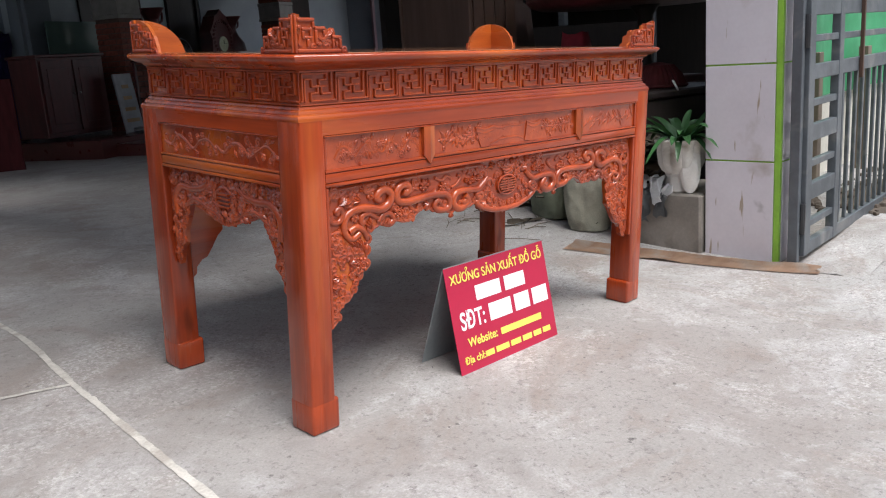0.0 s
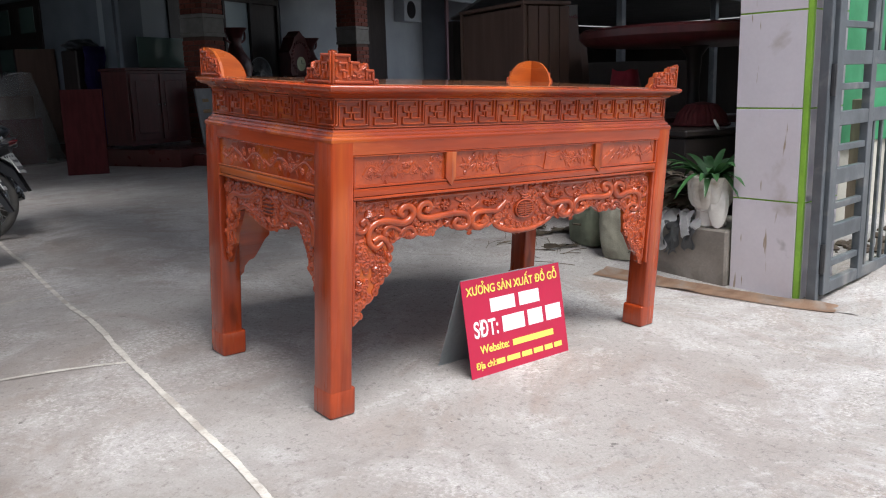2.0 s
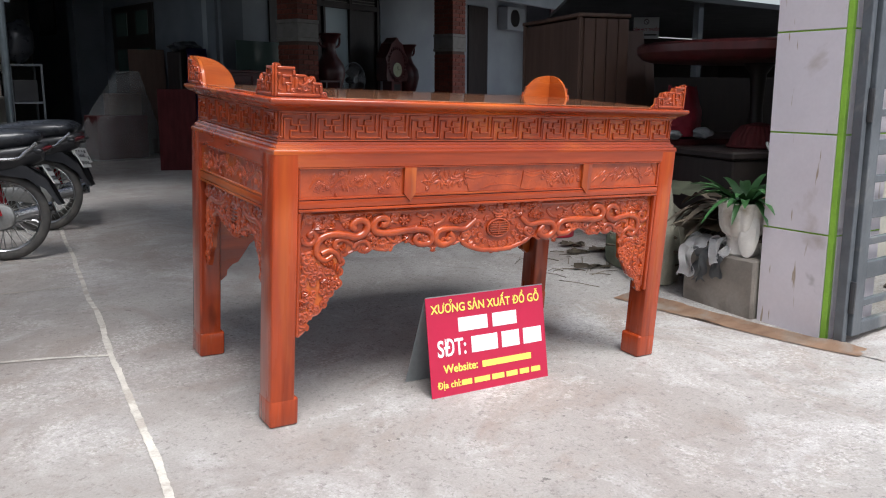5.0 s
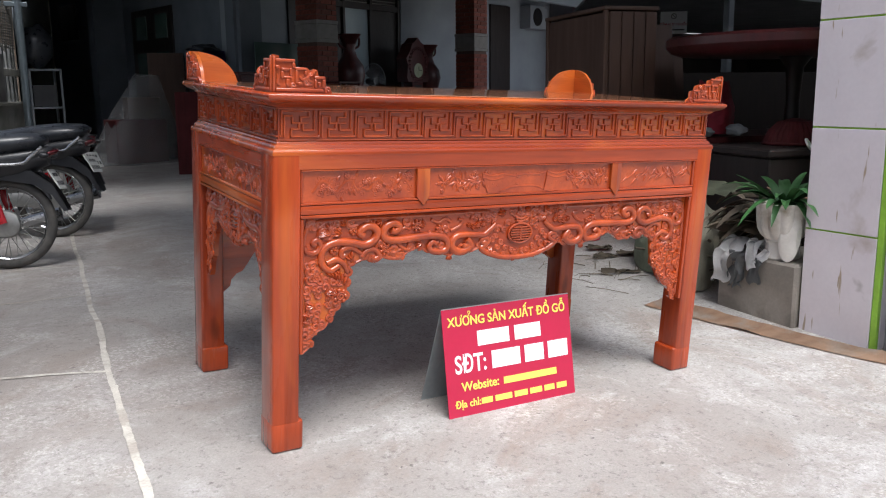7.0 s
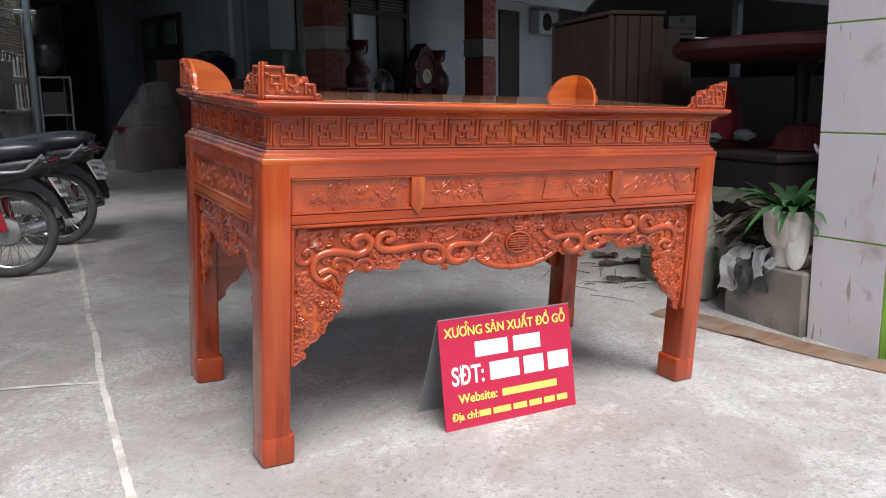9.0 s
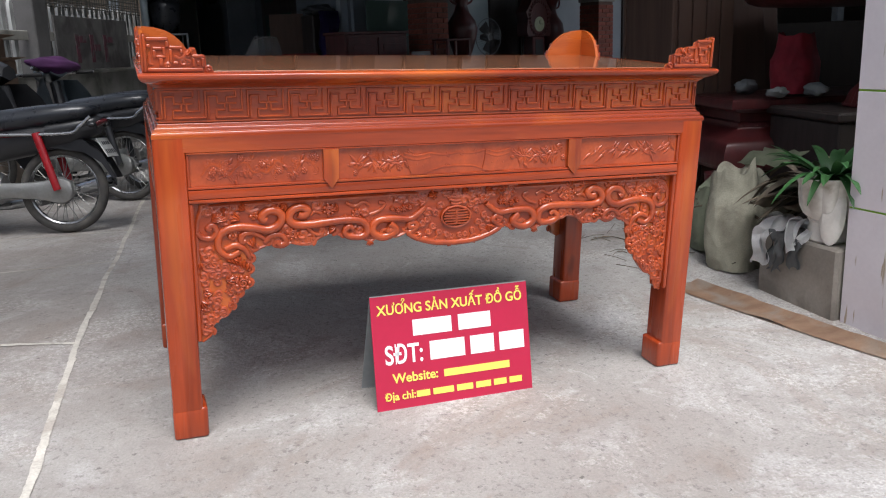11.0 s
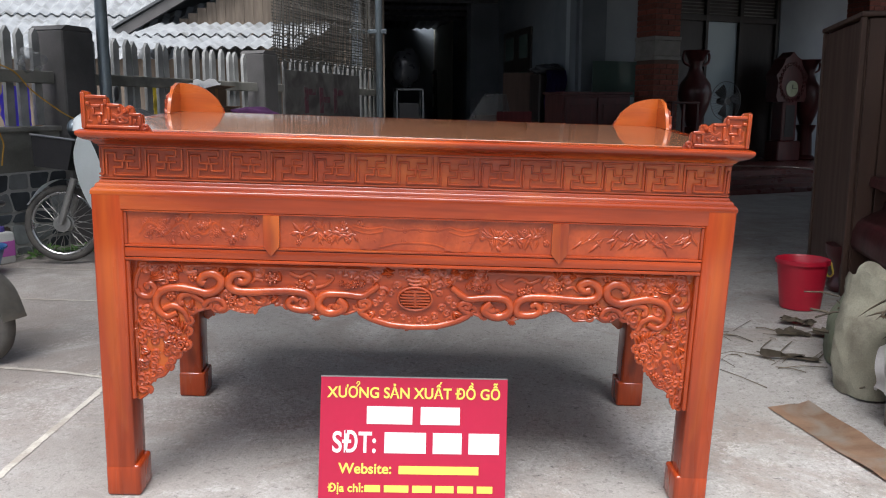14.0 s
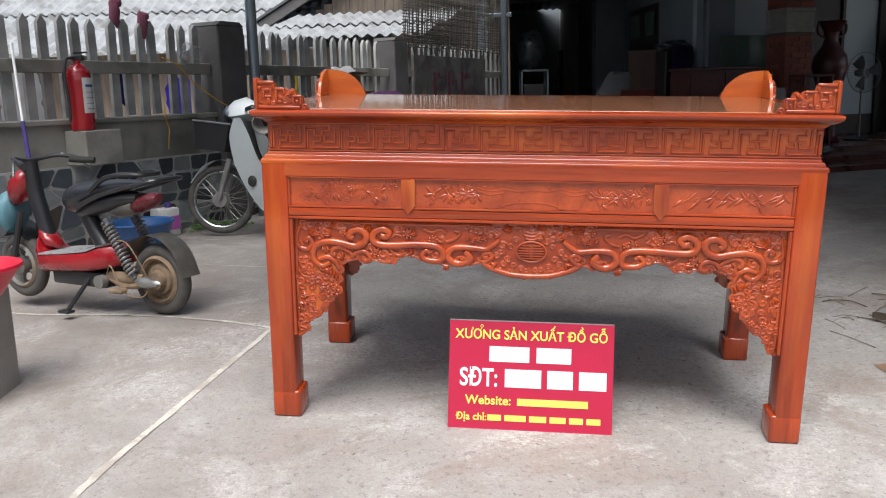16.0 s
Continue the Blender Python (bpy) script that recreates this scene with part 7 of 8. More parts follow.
def motorbike(m, label, accent, legshield, basket=False, hood=None, plate=True, steer=0):
    """A step-through motorbike that faces +x, rear wheel standing at the origin."""
    b = thing("motorbike", m, label, "motorbike", "parked motorbikes")
    R = 0.285
    wheel(b, 0, R, 0.031, 36, "spoked rear wheel", M_TYRE, M_CHROME)
    wheel(b, 1.22, R, 0.027, 36, "spoked front wheel", M_TYRE, M_CHROME)
    part("seat", loft(B(), [oval(-0.26, 0.80, 0.06, 0.02), oval(-0.20, 0.788, 0.11, 0.055), oval(0.0, 0.77, 0.13, 0.075), oval(0.22, 0.745, 0.13, 0.085), oval(0.40, 0.725, 0.12, 0.085), oval(0.54, 0.705, 0.09, 0.07), oval(0.60, 0.69, 0.05, 0.04)]), M_SEAT, b, "black vinyl seat", sharp=70)
    part("side_cover", loft(B(), [oval(-0.26, 0.69, 0.07, 0.05), oval(-0.10, 0.655, 0.10, 0.085), oval(0.15, 0.63, 0.115, 0.11), oval(0.38, 0.60, 0.11, 0.12), oval(0.52, 0.58, 0.09, 0.12)]), M_PLASTIC_BLACK, b, sharp=70)
    part("stripe", slab(0.12, 0.42, -0.119, 0.119, 0.640, 0.650, 0.003), accent, b, "thin coloured stripe")
    part("tail_cowl", loft(B(), [oval(-0.298, 0.742, 0.035, 0.012), oval(-0.24, 0.715, 0.075, 0.045), oval(-0.12, 0.69, 0.105, 0.062), oval(0.05, 0.67, 0.11, 0.07)]), M_PLASTIC_BLACK, b, "black pointed tail cowl", sharp=70)
    part("tail_lamp", loft(B(), [oval(-0.320, 0.728, 0.02, 0.008), oval(-0.300, 0.722, 0.045, 0.018), oval(-0.262, 0.71, 0.058, 0.024)]), M_TAIL, b, "red tail lamp", sharp=70)
    for y in (-0.125, 0.125):
        part("grab_rail", tube(B(), curve_pts([(0.32, y, 0.655), (0.10, y, 0.650), (-0.12, y, 0.652), (-0.18, y, 0.69), (-0.25, y * 0.9, 0.752)], 5), 0.011, 8), M_CHROME, b)
        part("shock_absorber", tube(B(), [(0.10, y * 0.95, 0.66), (0.0, y * 0.95, 0.29)], [0.028, 0.024], 12), accent, b, "coloured shock cover")
        part("fork_leg", tube(B(), [(1.22, y * 0.7, R), (1.12, y * 0.7, 0.62)], [0.022, 0.026], 10), M_ALU, b)
        part("grip", tube(B(), [(0.94, y * 1.6, 1.02), (0.86, y * 2.6, 1.03)], 0.017, 10), M_BLACK, b)
        part("indicator", blob(B(), (-0.26, y * 0.95, 0.70), (0.03, 0.022, 0.018), 8, 3), M_PLASTIC_BLACK, b)
        if not basket or y > 0:
            continue
        part("mirror_stem", tube(B(), curve_pts([(0.95, y * 1.5, 1.03), (0.93, y * 1.8, 1.14), (0.92, y * 2.1, 1.24)], 4), 0.005, 6), M_PLASTIC_BLACK, b)
        part("mirror", blob(B(), (0.915, y * 2.15, 1.28), (0.014, 0.05, 0.06), 12, 4), M_PLASTIC_BLACK, b)
    part("rear_mudguard", shell(B(), [(0.14, -0.06, 0.60), (0.0, -0.065, 0.635), (-0.17, -0.06, 0.61), (-0.285, -0.055, 0.52), (-0.365, -0.05, 0.355)], [(0.14, 0.06, 0.60), (0.0, 0.065, 0.635), (-0.17, 0.06, 0.61), (-0.285, 0.055, 0.52), (-0.365, 0.05, 0.355)], 0.006), M_PLASTIC_BLACK, b, sharp=60)
    for y in (-0.066, 0.056):
        part("mudguard_skirt", prism(B(), [(0.14, 0.60), (0.0, 0.632), (-0.17, 0.607), (-0.285, 0.517), (-0.365, 0.355), (-0.342, 0.35), (-0.275, 0.455), (-0.17, 0.525), (0.0, 0.555), (0.14, 0.54)], y, y + 0.010), M_PLASTIC_BLACK, b, "black side of the mudguard", sharp=50)
    part("front_mudguard", shell(B(), [(1.47, -0.05, 0.42), (1.36, -0.055, 0.56), (1.22, -0.055, 0.615), (1.08, -0.055, 0.56), (0.98, -0.05, 0.44)], [(1.47, 0.05, 0.42), (1.36, 0.055, 0.56), (1.22, 0.055, 0.615), (1.08, 0.055, 0.56), (0.98, 0.05, 0.44)], 0.006), legshield if hood is None else M_PLASTIC_BLACK, b, sharp=60)
    # leg shield: two broad wings that sweep back from the column
    for y in (-1, 1):
        front = [(1.05, y * 0.03, 0.95), (1.07, y * 0.05, 0.80), (1.02, y * 0.07, 0.62), (0.90, y * 0.08, 0.42), (0.80, y * 0.08, 0.28), (0.74, y * 0.08, 0.20)]
        mid = [(1.02, y * 0.12, 0.95), (1.03, y * 0.16, 0.80), (0.97, y * 0.18, 0.60), (0.86, y * 0.18, 0.40), (0.76, y * 0.17, 0.26), (0.70, y * 0.16, 0.20)]
        rear = [(0.90, y * 0.18, 0.95), (0.80, y * 0.22, 0.82), (0.70, y * 0.235, 0.62), (0.58, y * 0.23, 0.46), (0.53, y * 0.21, 0.32), (0.56, y * 0.19, 0.21)]
        ls = part("leg_shield", shell(B(), front, mid, 0.006), legshield, b, "curved leg shield", sharp=70)
        part("shield_wing", shell(B(), mid, rear, 0.006), legshield, b, "side wing of the leg shield", sharp=70)
        if legshield is M_WHITE_PLASTIC:
            part("vent_hole", blob(B(), (0.78, y * 0.207, 0.45), (0.04, 0.014, 0.045), 12, 4), M_BLACK, b, "dark oval vent")
    part("cowl", loft(B(), [[(x, y_ * w, z + h * z_) for y_, z_ in ((-1, -0.5), (-0.8, 0.5), (0, 1), (0.8, 0.5), (1, -0.5), (0, -1))] for x, z, w, h in ((1.16, 1.00, 0.05, 0.05), (1.10, 1.01, 0.11, 0.09), (1.00, 1.03, 0.12, 0.10), (0.92, 1.03, 0.09, 0.06))]), legshield, b, "headlamp cowl", sharp=60)
    part("headlamp", blob(B(), (1.14, 0, 0.99), (0.05, 0.085, 0.07), 14, 5), M_GALV, b)
    part("handlebar", tube(B(), curve_pts([(0.86, -0.33, 1.03), (0.95, -0.18, 1.02), (0.99, 0, 1.0), (0.95, 0.18, 1.02), (0.86, 0.33, 1.03)], 5), 0.012, 8), M_CHROME, b)
    part("spine_tube", tube(B(), curve_pts([(0.98, 0, 0.92), (0.88, 0, 0.62), (0.70, 0, 0.47), (0.48, 0, 0.50), (0.2, 0, 0.62)], 5), 0.045, 10), M_PLASTIC_BLACK, b)
    part("leg_guard_rack", tube(B(), curve_pts([(0.80, -0.12, 0.62), (0.62, -0.13, 0.53), (0.50, -0.13, 0.56), (0.50, 0.13, 0.56), (0.62, 0.13, 0.53), (0.80, 0.12, 0.62)], 5), 0.007, 6), M_STEEL, b)
    eng = loft(B(), [[(x, w * math.cos(t), z + h * math.sin(t)) for t in [2 * math.pi * i / 10 for i in range(10)]] for x, w, z, h in ((0.38, 0.07, 0.33, 0.06), (0.44, 0.12, 0.33, 0.10), (0.58, 0.125, 0.32, 0.10), (0.66, 0.08, 0.34, 0.07), (0.78, 0.07, 0.37, 0.06), (0.84, 0.05, 0.38, 0.045))])
    part("engine", eng, M_ALU, b, "dull aluminium engine", sharp=50)
    part("engine_cover", lathe(B(), [(0.085, -0.135), (0.08, -0.15), (0.03, -0.155)], 18, pose(0.52, 0, 0.33, 90, 0, 0) @ Matrix.Diagonal((1, 1, -1, 1))), M_ALU, b)
    cc = [(-0.088, 0.02), (-0.08, 0.048), (-0.06, 0.07), (-0.03, 0.084), (0.0, 0.088), (0.04, 0.082), (0.09, 0.066), (0.18, 0.055), (0.30, 0.050), (0.44, 0.055), (0.50, 0.05)]
    part("chain_case", loft(B(), [[(x, y, 0.285 + 0.03 * max(x, 0) + k * h) for y, k in ((0.078, -1), (0.098, -0.9), (0.106, -0.5), (0.106, 0.5), (0.098, 0.9), (0.078, 1))] for x, h in cc]), M_ALU, b, "dull grey chain case", sharp=40)
    part("swing_arm", slab(-0.03, 0.44, -0.095, -0.07, 0.265, 0.305, 0.008), M_PLASTIC_BLACK, b)
    part("exhaust", tube(B(), curve_pts([(0.76, -0.09, 0.30), (0.60, -0.12, 0.18), (0.30, -0.13, 0.20), (0.0, -0.135, 0.26), (-0.28, -0.135, 0.33)], 5), [0.02] * 8 + [0.03] * 3 + [0.042] * 10, 10), M_CHROME, b)
    part("side_stand", tube(B(), [(0.50, 0.10, 0.24), (0.46, 0.20, 0.012)], 0.010, 8), M_PLASTIC_BLACK, b)
    part("stand_foot", slab(0.42, 0.50, 0.175, 0.225, 0.0, 0.014, 0.003), M_PLASTIC_BLACK, b)
    part("footrest", tube(B(), [(0.58, -0.25, 0.27), (0.58, 0.25, 0.27)], 0.013, 8), M_BLACK, b)
    part("pedal", tube(B(), curve_pts([(0.66, 0.14, 0.31), (0.74, 0.16, 0.27), (0.80, 0.16, 0.29)], 4), 0.007, 6), M_CHROME, b)
    if plate:
        pl_ = part("number_plate", slab(-0.004, 0.004, -0.095, 0.095, -0.07, 0.07, 0.003), M_PLATE, b, "white number plate", m=pose(-0.300, 0.0, 0.552, 0, 29, 0))
        for q in range(4):
            part("print_bar", slab(-0.0065, -0.004, -0.064 + 0.034 * q, -0.046 + 0.034 * q, 0.018, 0.042), M_INK, pl_)
        for q in range(5):
            part("print_bar", slab(-0.0065, -0.004, -0.078 + 0.033 * q, -0.062 + 0.033 * q, -0.045, -0.015), M_INK, pl_)
    if basket:
        bk = B()
        corners = ((1, -1), (1, 1), (-1, 1), (-1, -1))
        rings = [[bk.verts.new((x * kx + 0.01, y * ky, z)) for x, y in corners] for kx, ky, z in ((0.105, 0.13, 0.0), (0.13, 0.165, 0.20), (0.126, 0.161, 0.20), (0.101, 0.126, 0.006))]
        for ra, rb in zip(rings, rings[1:]):
            for q in range(4):
                bk.faces.new((ra[q], ra[(q + 1) % 4], rb[(q + 1) % 4], rb[q]))
        bk.faces.new(rings[0][::-1])
        bk.faces.new(rings[-1])
        basket_ob = part("basket", bk, M_CLOTH_BLACK, b, "black mesh front basket", m=pose(1.25, 0, 0.69, 0, -6, 0) @ Matrix.Scale(1.12, 4))
        part("rim", tube(B(), [(0.142, -0.166, 0.2), (0.142, 0.166, 0.2), (-0.122, 0.166, 0.2), (-0.122, -0.166, 0.2), (0.142, -0.166, 0.2)], 0.008, 6), M_STEEL, basket_ob)
    if hood:
        part("handlebar_cover", blob(B(), (0.96, 0.02, 1.07), (0.11, 0.26, 0.075), 22, 9, 5, 0.3), hood, b, "cloth wrapped over the handlebar", sharp=80)
    for o in b.children:      # everything ahead of the engine moves a little forward
        if o.name.startswith(("wheel", "basket")):
            if o.location.x > 0.6:
                o.location.x += 0.03
        else:
            for v in o.data.vertices:
                v.co.x += 0.03 * min(max((v.co.x - 0.55) / 0.35, 0), 1)
    turn = Matrix.Translation((1.12, 0, 0)) @ Matrix.Rotation(radians(steer), 4, "Z") @ Matrix.Translation((-1.12, 0, 0))
    for o in b.children:      # handlebar turned on the stand
        if o.name.startswith(("wheel", "basket")):
            if o.location.x > 0.6:
                o.matrix_basis = turn @ o.matrix_basis
        elif o.name.startswith(("fork_leg", "front_mudguard", "cowl", "headlamp", "handlebar", "grip", "mirror")):
            o.data.transform(turn)
    return b


motorbike(on_ground(-1.43, 2.85, 162) @ pose(0, 0, 0, 5), "worn motorbike with white leg shield, red shocks and wire basket", M_RED_PAINT, M_WHITE_PLASTIC, basket=True, steer=22)
motorbike(on_ground(-1.04, 3.95, 152) @ pose(0, 0, 0, 5), "black motorbike parked between two others", M_PLASTIC_BLACK, M_PLASTIC_BLACK)
motorbike(on_ground(-0.93, 4.5, 134) @ pose(0, 0, 0, 5), "black and red motorbike with purple cloth on its handlebar", M_RED_PAINT, M_GALV, hood=M_VIOLET_CLOTH)
# dark jacket and helmet left on the first bike
bm = blob(B(), (0, 0, 0), (0.21, 0.25, 0.18), 30, 12, 2.5, 0.32)
solid("jacket", bm, M_CLOTH_BLACK, "black jacket bundled behind the handlebar", "jacket", pose(-2.03, 3.15, 1.04, 0, 0, 165), sharp=80)
solid("horn_speaker", lathe(B(), [(0.03, 0), (0.032, 0.05), (0.05, 0.10), (0.085, 0.14), (0.078, 0.145), (0.03, 0.06)], 20), M_GUARD, "small grey horn by the handlebar", "horn", pose(-2.14, 2.98, 1.00, 90, 0, 20))


# ---- electric scooter ----
eb = thing("electric_bike", on_ground(-1.930, 0.680, 160), "small red and black electric bike with a muddy rear wheel", "electric bike")
RE = 0.19
wr = part("wheel", torus(B(), 0.118, 0.018, 40, 8, flat=2.4), M_EARTHY, eb, "mud-caked rear wheel", m=pose(0, 0, RE))
part("tyre", torus(B(), RE - 0.036, 0.036, 48, 12), M_TYRE, wr, "dusty grey tyre")
part("wheel_disc", lathe(B(), [(0.04, -0.030), (0.075, -0.026), (0.085, -0.012), (0.120, -0.010), (0.120, 0.010), (0.085, 0.012), (0.075, 0.026), (0.04, 0.030)], 28, pose(0, 0, 0, 90, 0, 0)), M_EARTHY, wr)
part("hub_motor", lathe(B(), [(0.015, -0.062), (0.045, -0.056), (0.055, -0.03), (0.055, 0.03), (0.045, 0.056), (0.015, 0.062)], 24, pose(0, 0, 0, 90, 0, 0)), M_EARTHY, wr)
wf = part("wheel", torus(B(), 0.118, 0.018, 36, 8, flat=2.4), M_GUARD, eb, "dark front wheel", m=pose(1.10, 0, RE))
part("tyre", torus(B(), RE - 0.036, 0.036, 44, 12), M_TYRE, wf)
part("hub", lathe(B(), [(0.02, -0.05), (0.05, -0.045), (0.05, 0.045), (0.02, 0.05)], 20, pose(0, 0, 0, 90, 0, 0)), M_GUARD, wf)
for k in range(5):
    a = 2 * math.pi * k / 5
    part("spoke", tube(B(), [(0.04 * math.cos(a), 0, 0.04 * math.sin(a)), (0.115 * math.cos(a), 0, 0.115 * math.sin(a))], 0.011, 8), M_GUARD, wf)
arc = [(0.205, 0.30), (0.15, 0.385), (0.05, 0.428), (-0.06, 0.415), (-0.15, 0.345), (-0.205, 0.22)]
part("rear_mudguard", shell(B(), [(x, -0.065, z) for x, z in arc], [(x, 0.065, z) for x, z in arc], 0.006), M_GUARD, eb, "dusty grey rear mudguard", sharp=60)
part("front_mudguard", shell(B(), [(1.0 + 0.2 * q, -0.05, 0.36 + 0.05 * math.sin(math.pi * q)) for q in (0, 0.33, 0.66, 1)], [(1.0 + 0.2 * q, 0.05, 0.36 + 0.05 * math.sin(math.pi * q)) for q in (0, 0.33, 0.66, 1)], 0.006), M_PLASTIC_BLACK, eb, sharp=60)
part("seat", loft(B(), [oval(0.09, 0.692, 0.05, 0.012, 20), oval(0.15, 0.690, 0.09, 0.022, 20), oval(0.28, 0.672, 0.115, 0.040, 20), oval(0.40, 0.640, 0.135, 0.068, 20), oval(0.49, 0.616, 0.14, 0.086, 20), oval(0.56, 0.604, 0.125, 0.082, 20), oval(0.60, 0.60, 0.08, 0.055, 20), oval(0.615, 0.598, 0.03, 0.02, 20)]), M_SEAT, eb, "black vinyl saddle, worn grey on top", sharp=70)
part("tail_box", loft(B(), [oval(0.10, 0.615, 0.05, 0.03), oval(0.18, 0.61, 0.075, 0.045), oval(0.36, 0.575, 0.10, 0.05), oval(0.52, 0.53, 0.08, 0.03)]), M_PLASTIC_BLACK, eb, "black under-seat shell", sharp=70)
part("tail_lamp", loft(B(), [oval(-0.025, 0.622, 0.035, 0.022), oval(0.02, 0.610, 0.055, 0.042), oval(0.09, 0.588, 0.06, 0.044), oval(0.14, 0.575, 0.05, 0.034)]), M_RED_LENS, eb, "dusty dark red tail lamp", sharp=70)
part("lamp_shroud", loft(B(), [oval(0.13, 0.577, 0.058, 0.044), oval(0.20, 0.568, 0.065, 0.050), oval(0.28, 0.555, 0.05, 0.04)]), M_GUARD, eb, "grey lamp shroud", sharp=70)
part("grab_rail", tube(B(), curve_pts([(0.44, 0.135, 0.575), (0.24, 0.14, 0.645), (0.0, 0.125, 0.70), (-0.10, 0.08, 0.722), (-0.10, -0.08, 0.722), (0.0, -0.125, 0.70), (0.24, -0.14, 0.645), (0.44, -0.135, 0.575)], 5), 0.012, 8), M_PLASTIC_BLACK, eb)
part("back_rail", tube(B(), curve_pts([(0.34, 0.12, 0.66), (0.24, 0.115, 0.725), (0.13, 0.10, 0.748), (0.03, 0.06, 0.745), (0.03, -0.06, 0.745), (0.13, -0.10, 0.748), (0.24, -0.115, 0.725), (0.34, -0.12, 0.66)], 5), 0.013, 8), M_PLASTIC_BLACK, eb)
for y in (-0.10, 0.10):
    part("shock_absorber", tube(B(), [(0.275, y, 0.515), (0.095, y, 0.205)], 0.013, 8), M_STEEL, eb)
    ax = Vector((-0.155, 0, -0.265))
    sd, up = Vector((0, 1, 0)), ax.cross(Vector((0, 1, 0))).normalized()
    coil = [Vector((0.265, y, 0.495)) + ax * q + 0.026 * (sd * math.cos(q * 88) + up * math.sin(q * 88)) for q in [i / 150 for i in range(151)]]
    part("spring", tube(B(), coil, 0.0062, 5), M_ALU if y > 0 else M_STEEL, eb, "coil spring")
    part("fork_leg", tube(B(), [(1.10, y * 0.8, RE), (1.00, y * 0.6, 0.52)], 0.018, 8), M_PLASTIC_BLACK, eb)
    part("grip", tube(B(), [(0.82, y * 1.6, 0.80), (0.70, y * 2.3, 0.79)], 0.019, 10), M_BLACK, eb)
    part("brake_lever", tube(B(), curve_pts([(0.88, y * 1.5, 0.835), (0.82, y * 2.0, 0.80), (0.76, y * 2.5, 0.74)], 5), 0.007, 6), M_CHROME, eb)
part("frame_post", tube(B(), curve_pts([(0.54, 0, 0.56), (0.47, 0, 0.43), (0.40, 0, 0.33), (0.30, 0, 0.24)], 5), 0.046, 12), M_PLASTIC_BLACK, eb, "thick black frame tube")
part("footboard", loft(B(), [[(x, y, z) for y, z in ((-w, z0 + 0.02), (-w + 0.02, z0), (w - 0.02, z0), (w, z0 + 0.02), (w, z1 - 0.02), (w - 0.015, z1), (-w + 0.015, z1), (-w, z1 - 0.02))] for x, w, z0, z1 in ((0.20, 0.06, 0.27, 0.35), (0.25, 0.11, 0.255, 0.362), (0.33, 0.135, 0.24, 0.355), (0.42, 0.14, 0.225, 0.325), (0.62, 0.14, 0.21, 0.302), (0.80, 0.13, 0.195, 0.288), (0.87, 0.09, 0.205, 0.33), (0.89, 0.06, 0.22, 0.38))]), M_RED_PAINT, eb, "red footboard shell", sharp=50)
mat_ = part("foot_mat", prism(B(), [(0.345, 0.358), (0.43, 0.330), (0.62, 0.306), (0.81, 0.291), (0.81, 0.300), (0.62, 0.315), (0.43, 0.339), (0.345, 0.368)], -0.122, 0.122), M_MAT, eb, "pale grey rubber mat", sharp=50)
for x in (0.47, 0.60, 0.73):
    for sgn in (-1, 1):
        part("groove", tube(B(), [(x, 0, 0.339 - 0.14 * (x - 0.43) + 0.002), (x + 0.05, sgn * 0.05, 0.339 - 0.14 * (x - 0.38)), (x + 0.05, sgn * 0.115, 0.339 - 0.14 * (x - 0.38))], 0.003, 5), M_GUARD, mat_)
part("front_riser", loft(B(), [oval(0.78, 0.33, 0.03, 0.02), oval(0.83, 0.35, 0.06, 0.045), oval(0.88, 0.39, 0.055, 0.05), oval(0.91, 0.41, 0.03, 0.02)]), M_RED_PAINT, eb, "red riser at the foot of the column", sharp=70)
part("battery_case", slab(0.32, 0.74, -0.10, 0.10, 0.13, 0.215, 0.015, 2), M_PLASTIC_BLACK, eb)
part("steering_column", tube(B(), curve_pts([(0.86, 0, 0.36), (0.90, 0, 0.50), (0.94, 0, 0.64), (0.96, 0, 0.80)], 4), 0.044, 12), M_PLASTIC_BLACK, eb)
part("front_cowl", loft(B(), [oval(0.95, 0.70, 0.06, 0.05), oval(1.00, 0.68, 0.085, 0.085), oval(1.07, 0.64, 0.08, 0.09), oval(1.13, 0.59, 0.04, 0.05)]), M_RED_PAINT, eb, "red front cowl", sharp=70)
part("front_panel", loft(B(), [oval(1.12, 0.50, 0.08, 0.10), oval(1.17, 0.50, 0.10, 0.13), oval(1.21, 0.49, 0.07, 0.10)]), M_TEAL, eb, "teal front panel", sharp=70)
part("handlebar", tube(B(), curve_pts([(0.76, -0.2, 0.80), (0.90, -0.14, 0.825), (0.97, 0, 0.80), (0.90, 0.14, 0.825), (0.76, 0.2, 0.80)], 5), 0.013, 8), M_PLASTIC_BLACK, eb)
part("swing_arm", tube(B(), curve_pts([(0.0, 0.075, RE), (0.10, 0.085, 0.165), (0.20, 0.085, 0.16), (0.32, 0.08, 0.20)], 4), 0.018, 8), M_EARTHY, eb)
part("chain_guard", loft(B(), [oval(0.06, 0.205, 0.02, 0.02), oval(0.14, 0.19, 0.03, 0.035), oval(0.30, 0.20, 0.03, 0.03)]), M_EARTHY, eb, "mud-caked chain guard", m=pose(0, 0.07, 0))
part("axle_cover", blob(B(), (-0.01, 0.115, 0.195), (0.085, 0.03, 0.03), 14, 5, 2, 0.25), M_ALU, eb, "dull metal axle cover")
part("crank", tube(B(), [(0.17, 0.09, 0.150), (0.17, 0.15, 0.150)], 0.013, 8), M_EARTHY, eb)
part("pedal", slab(0.12, 0.21, 0.13, 0.18, 0.135, 0.158, 0.006), M_EARTHY, eb)
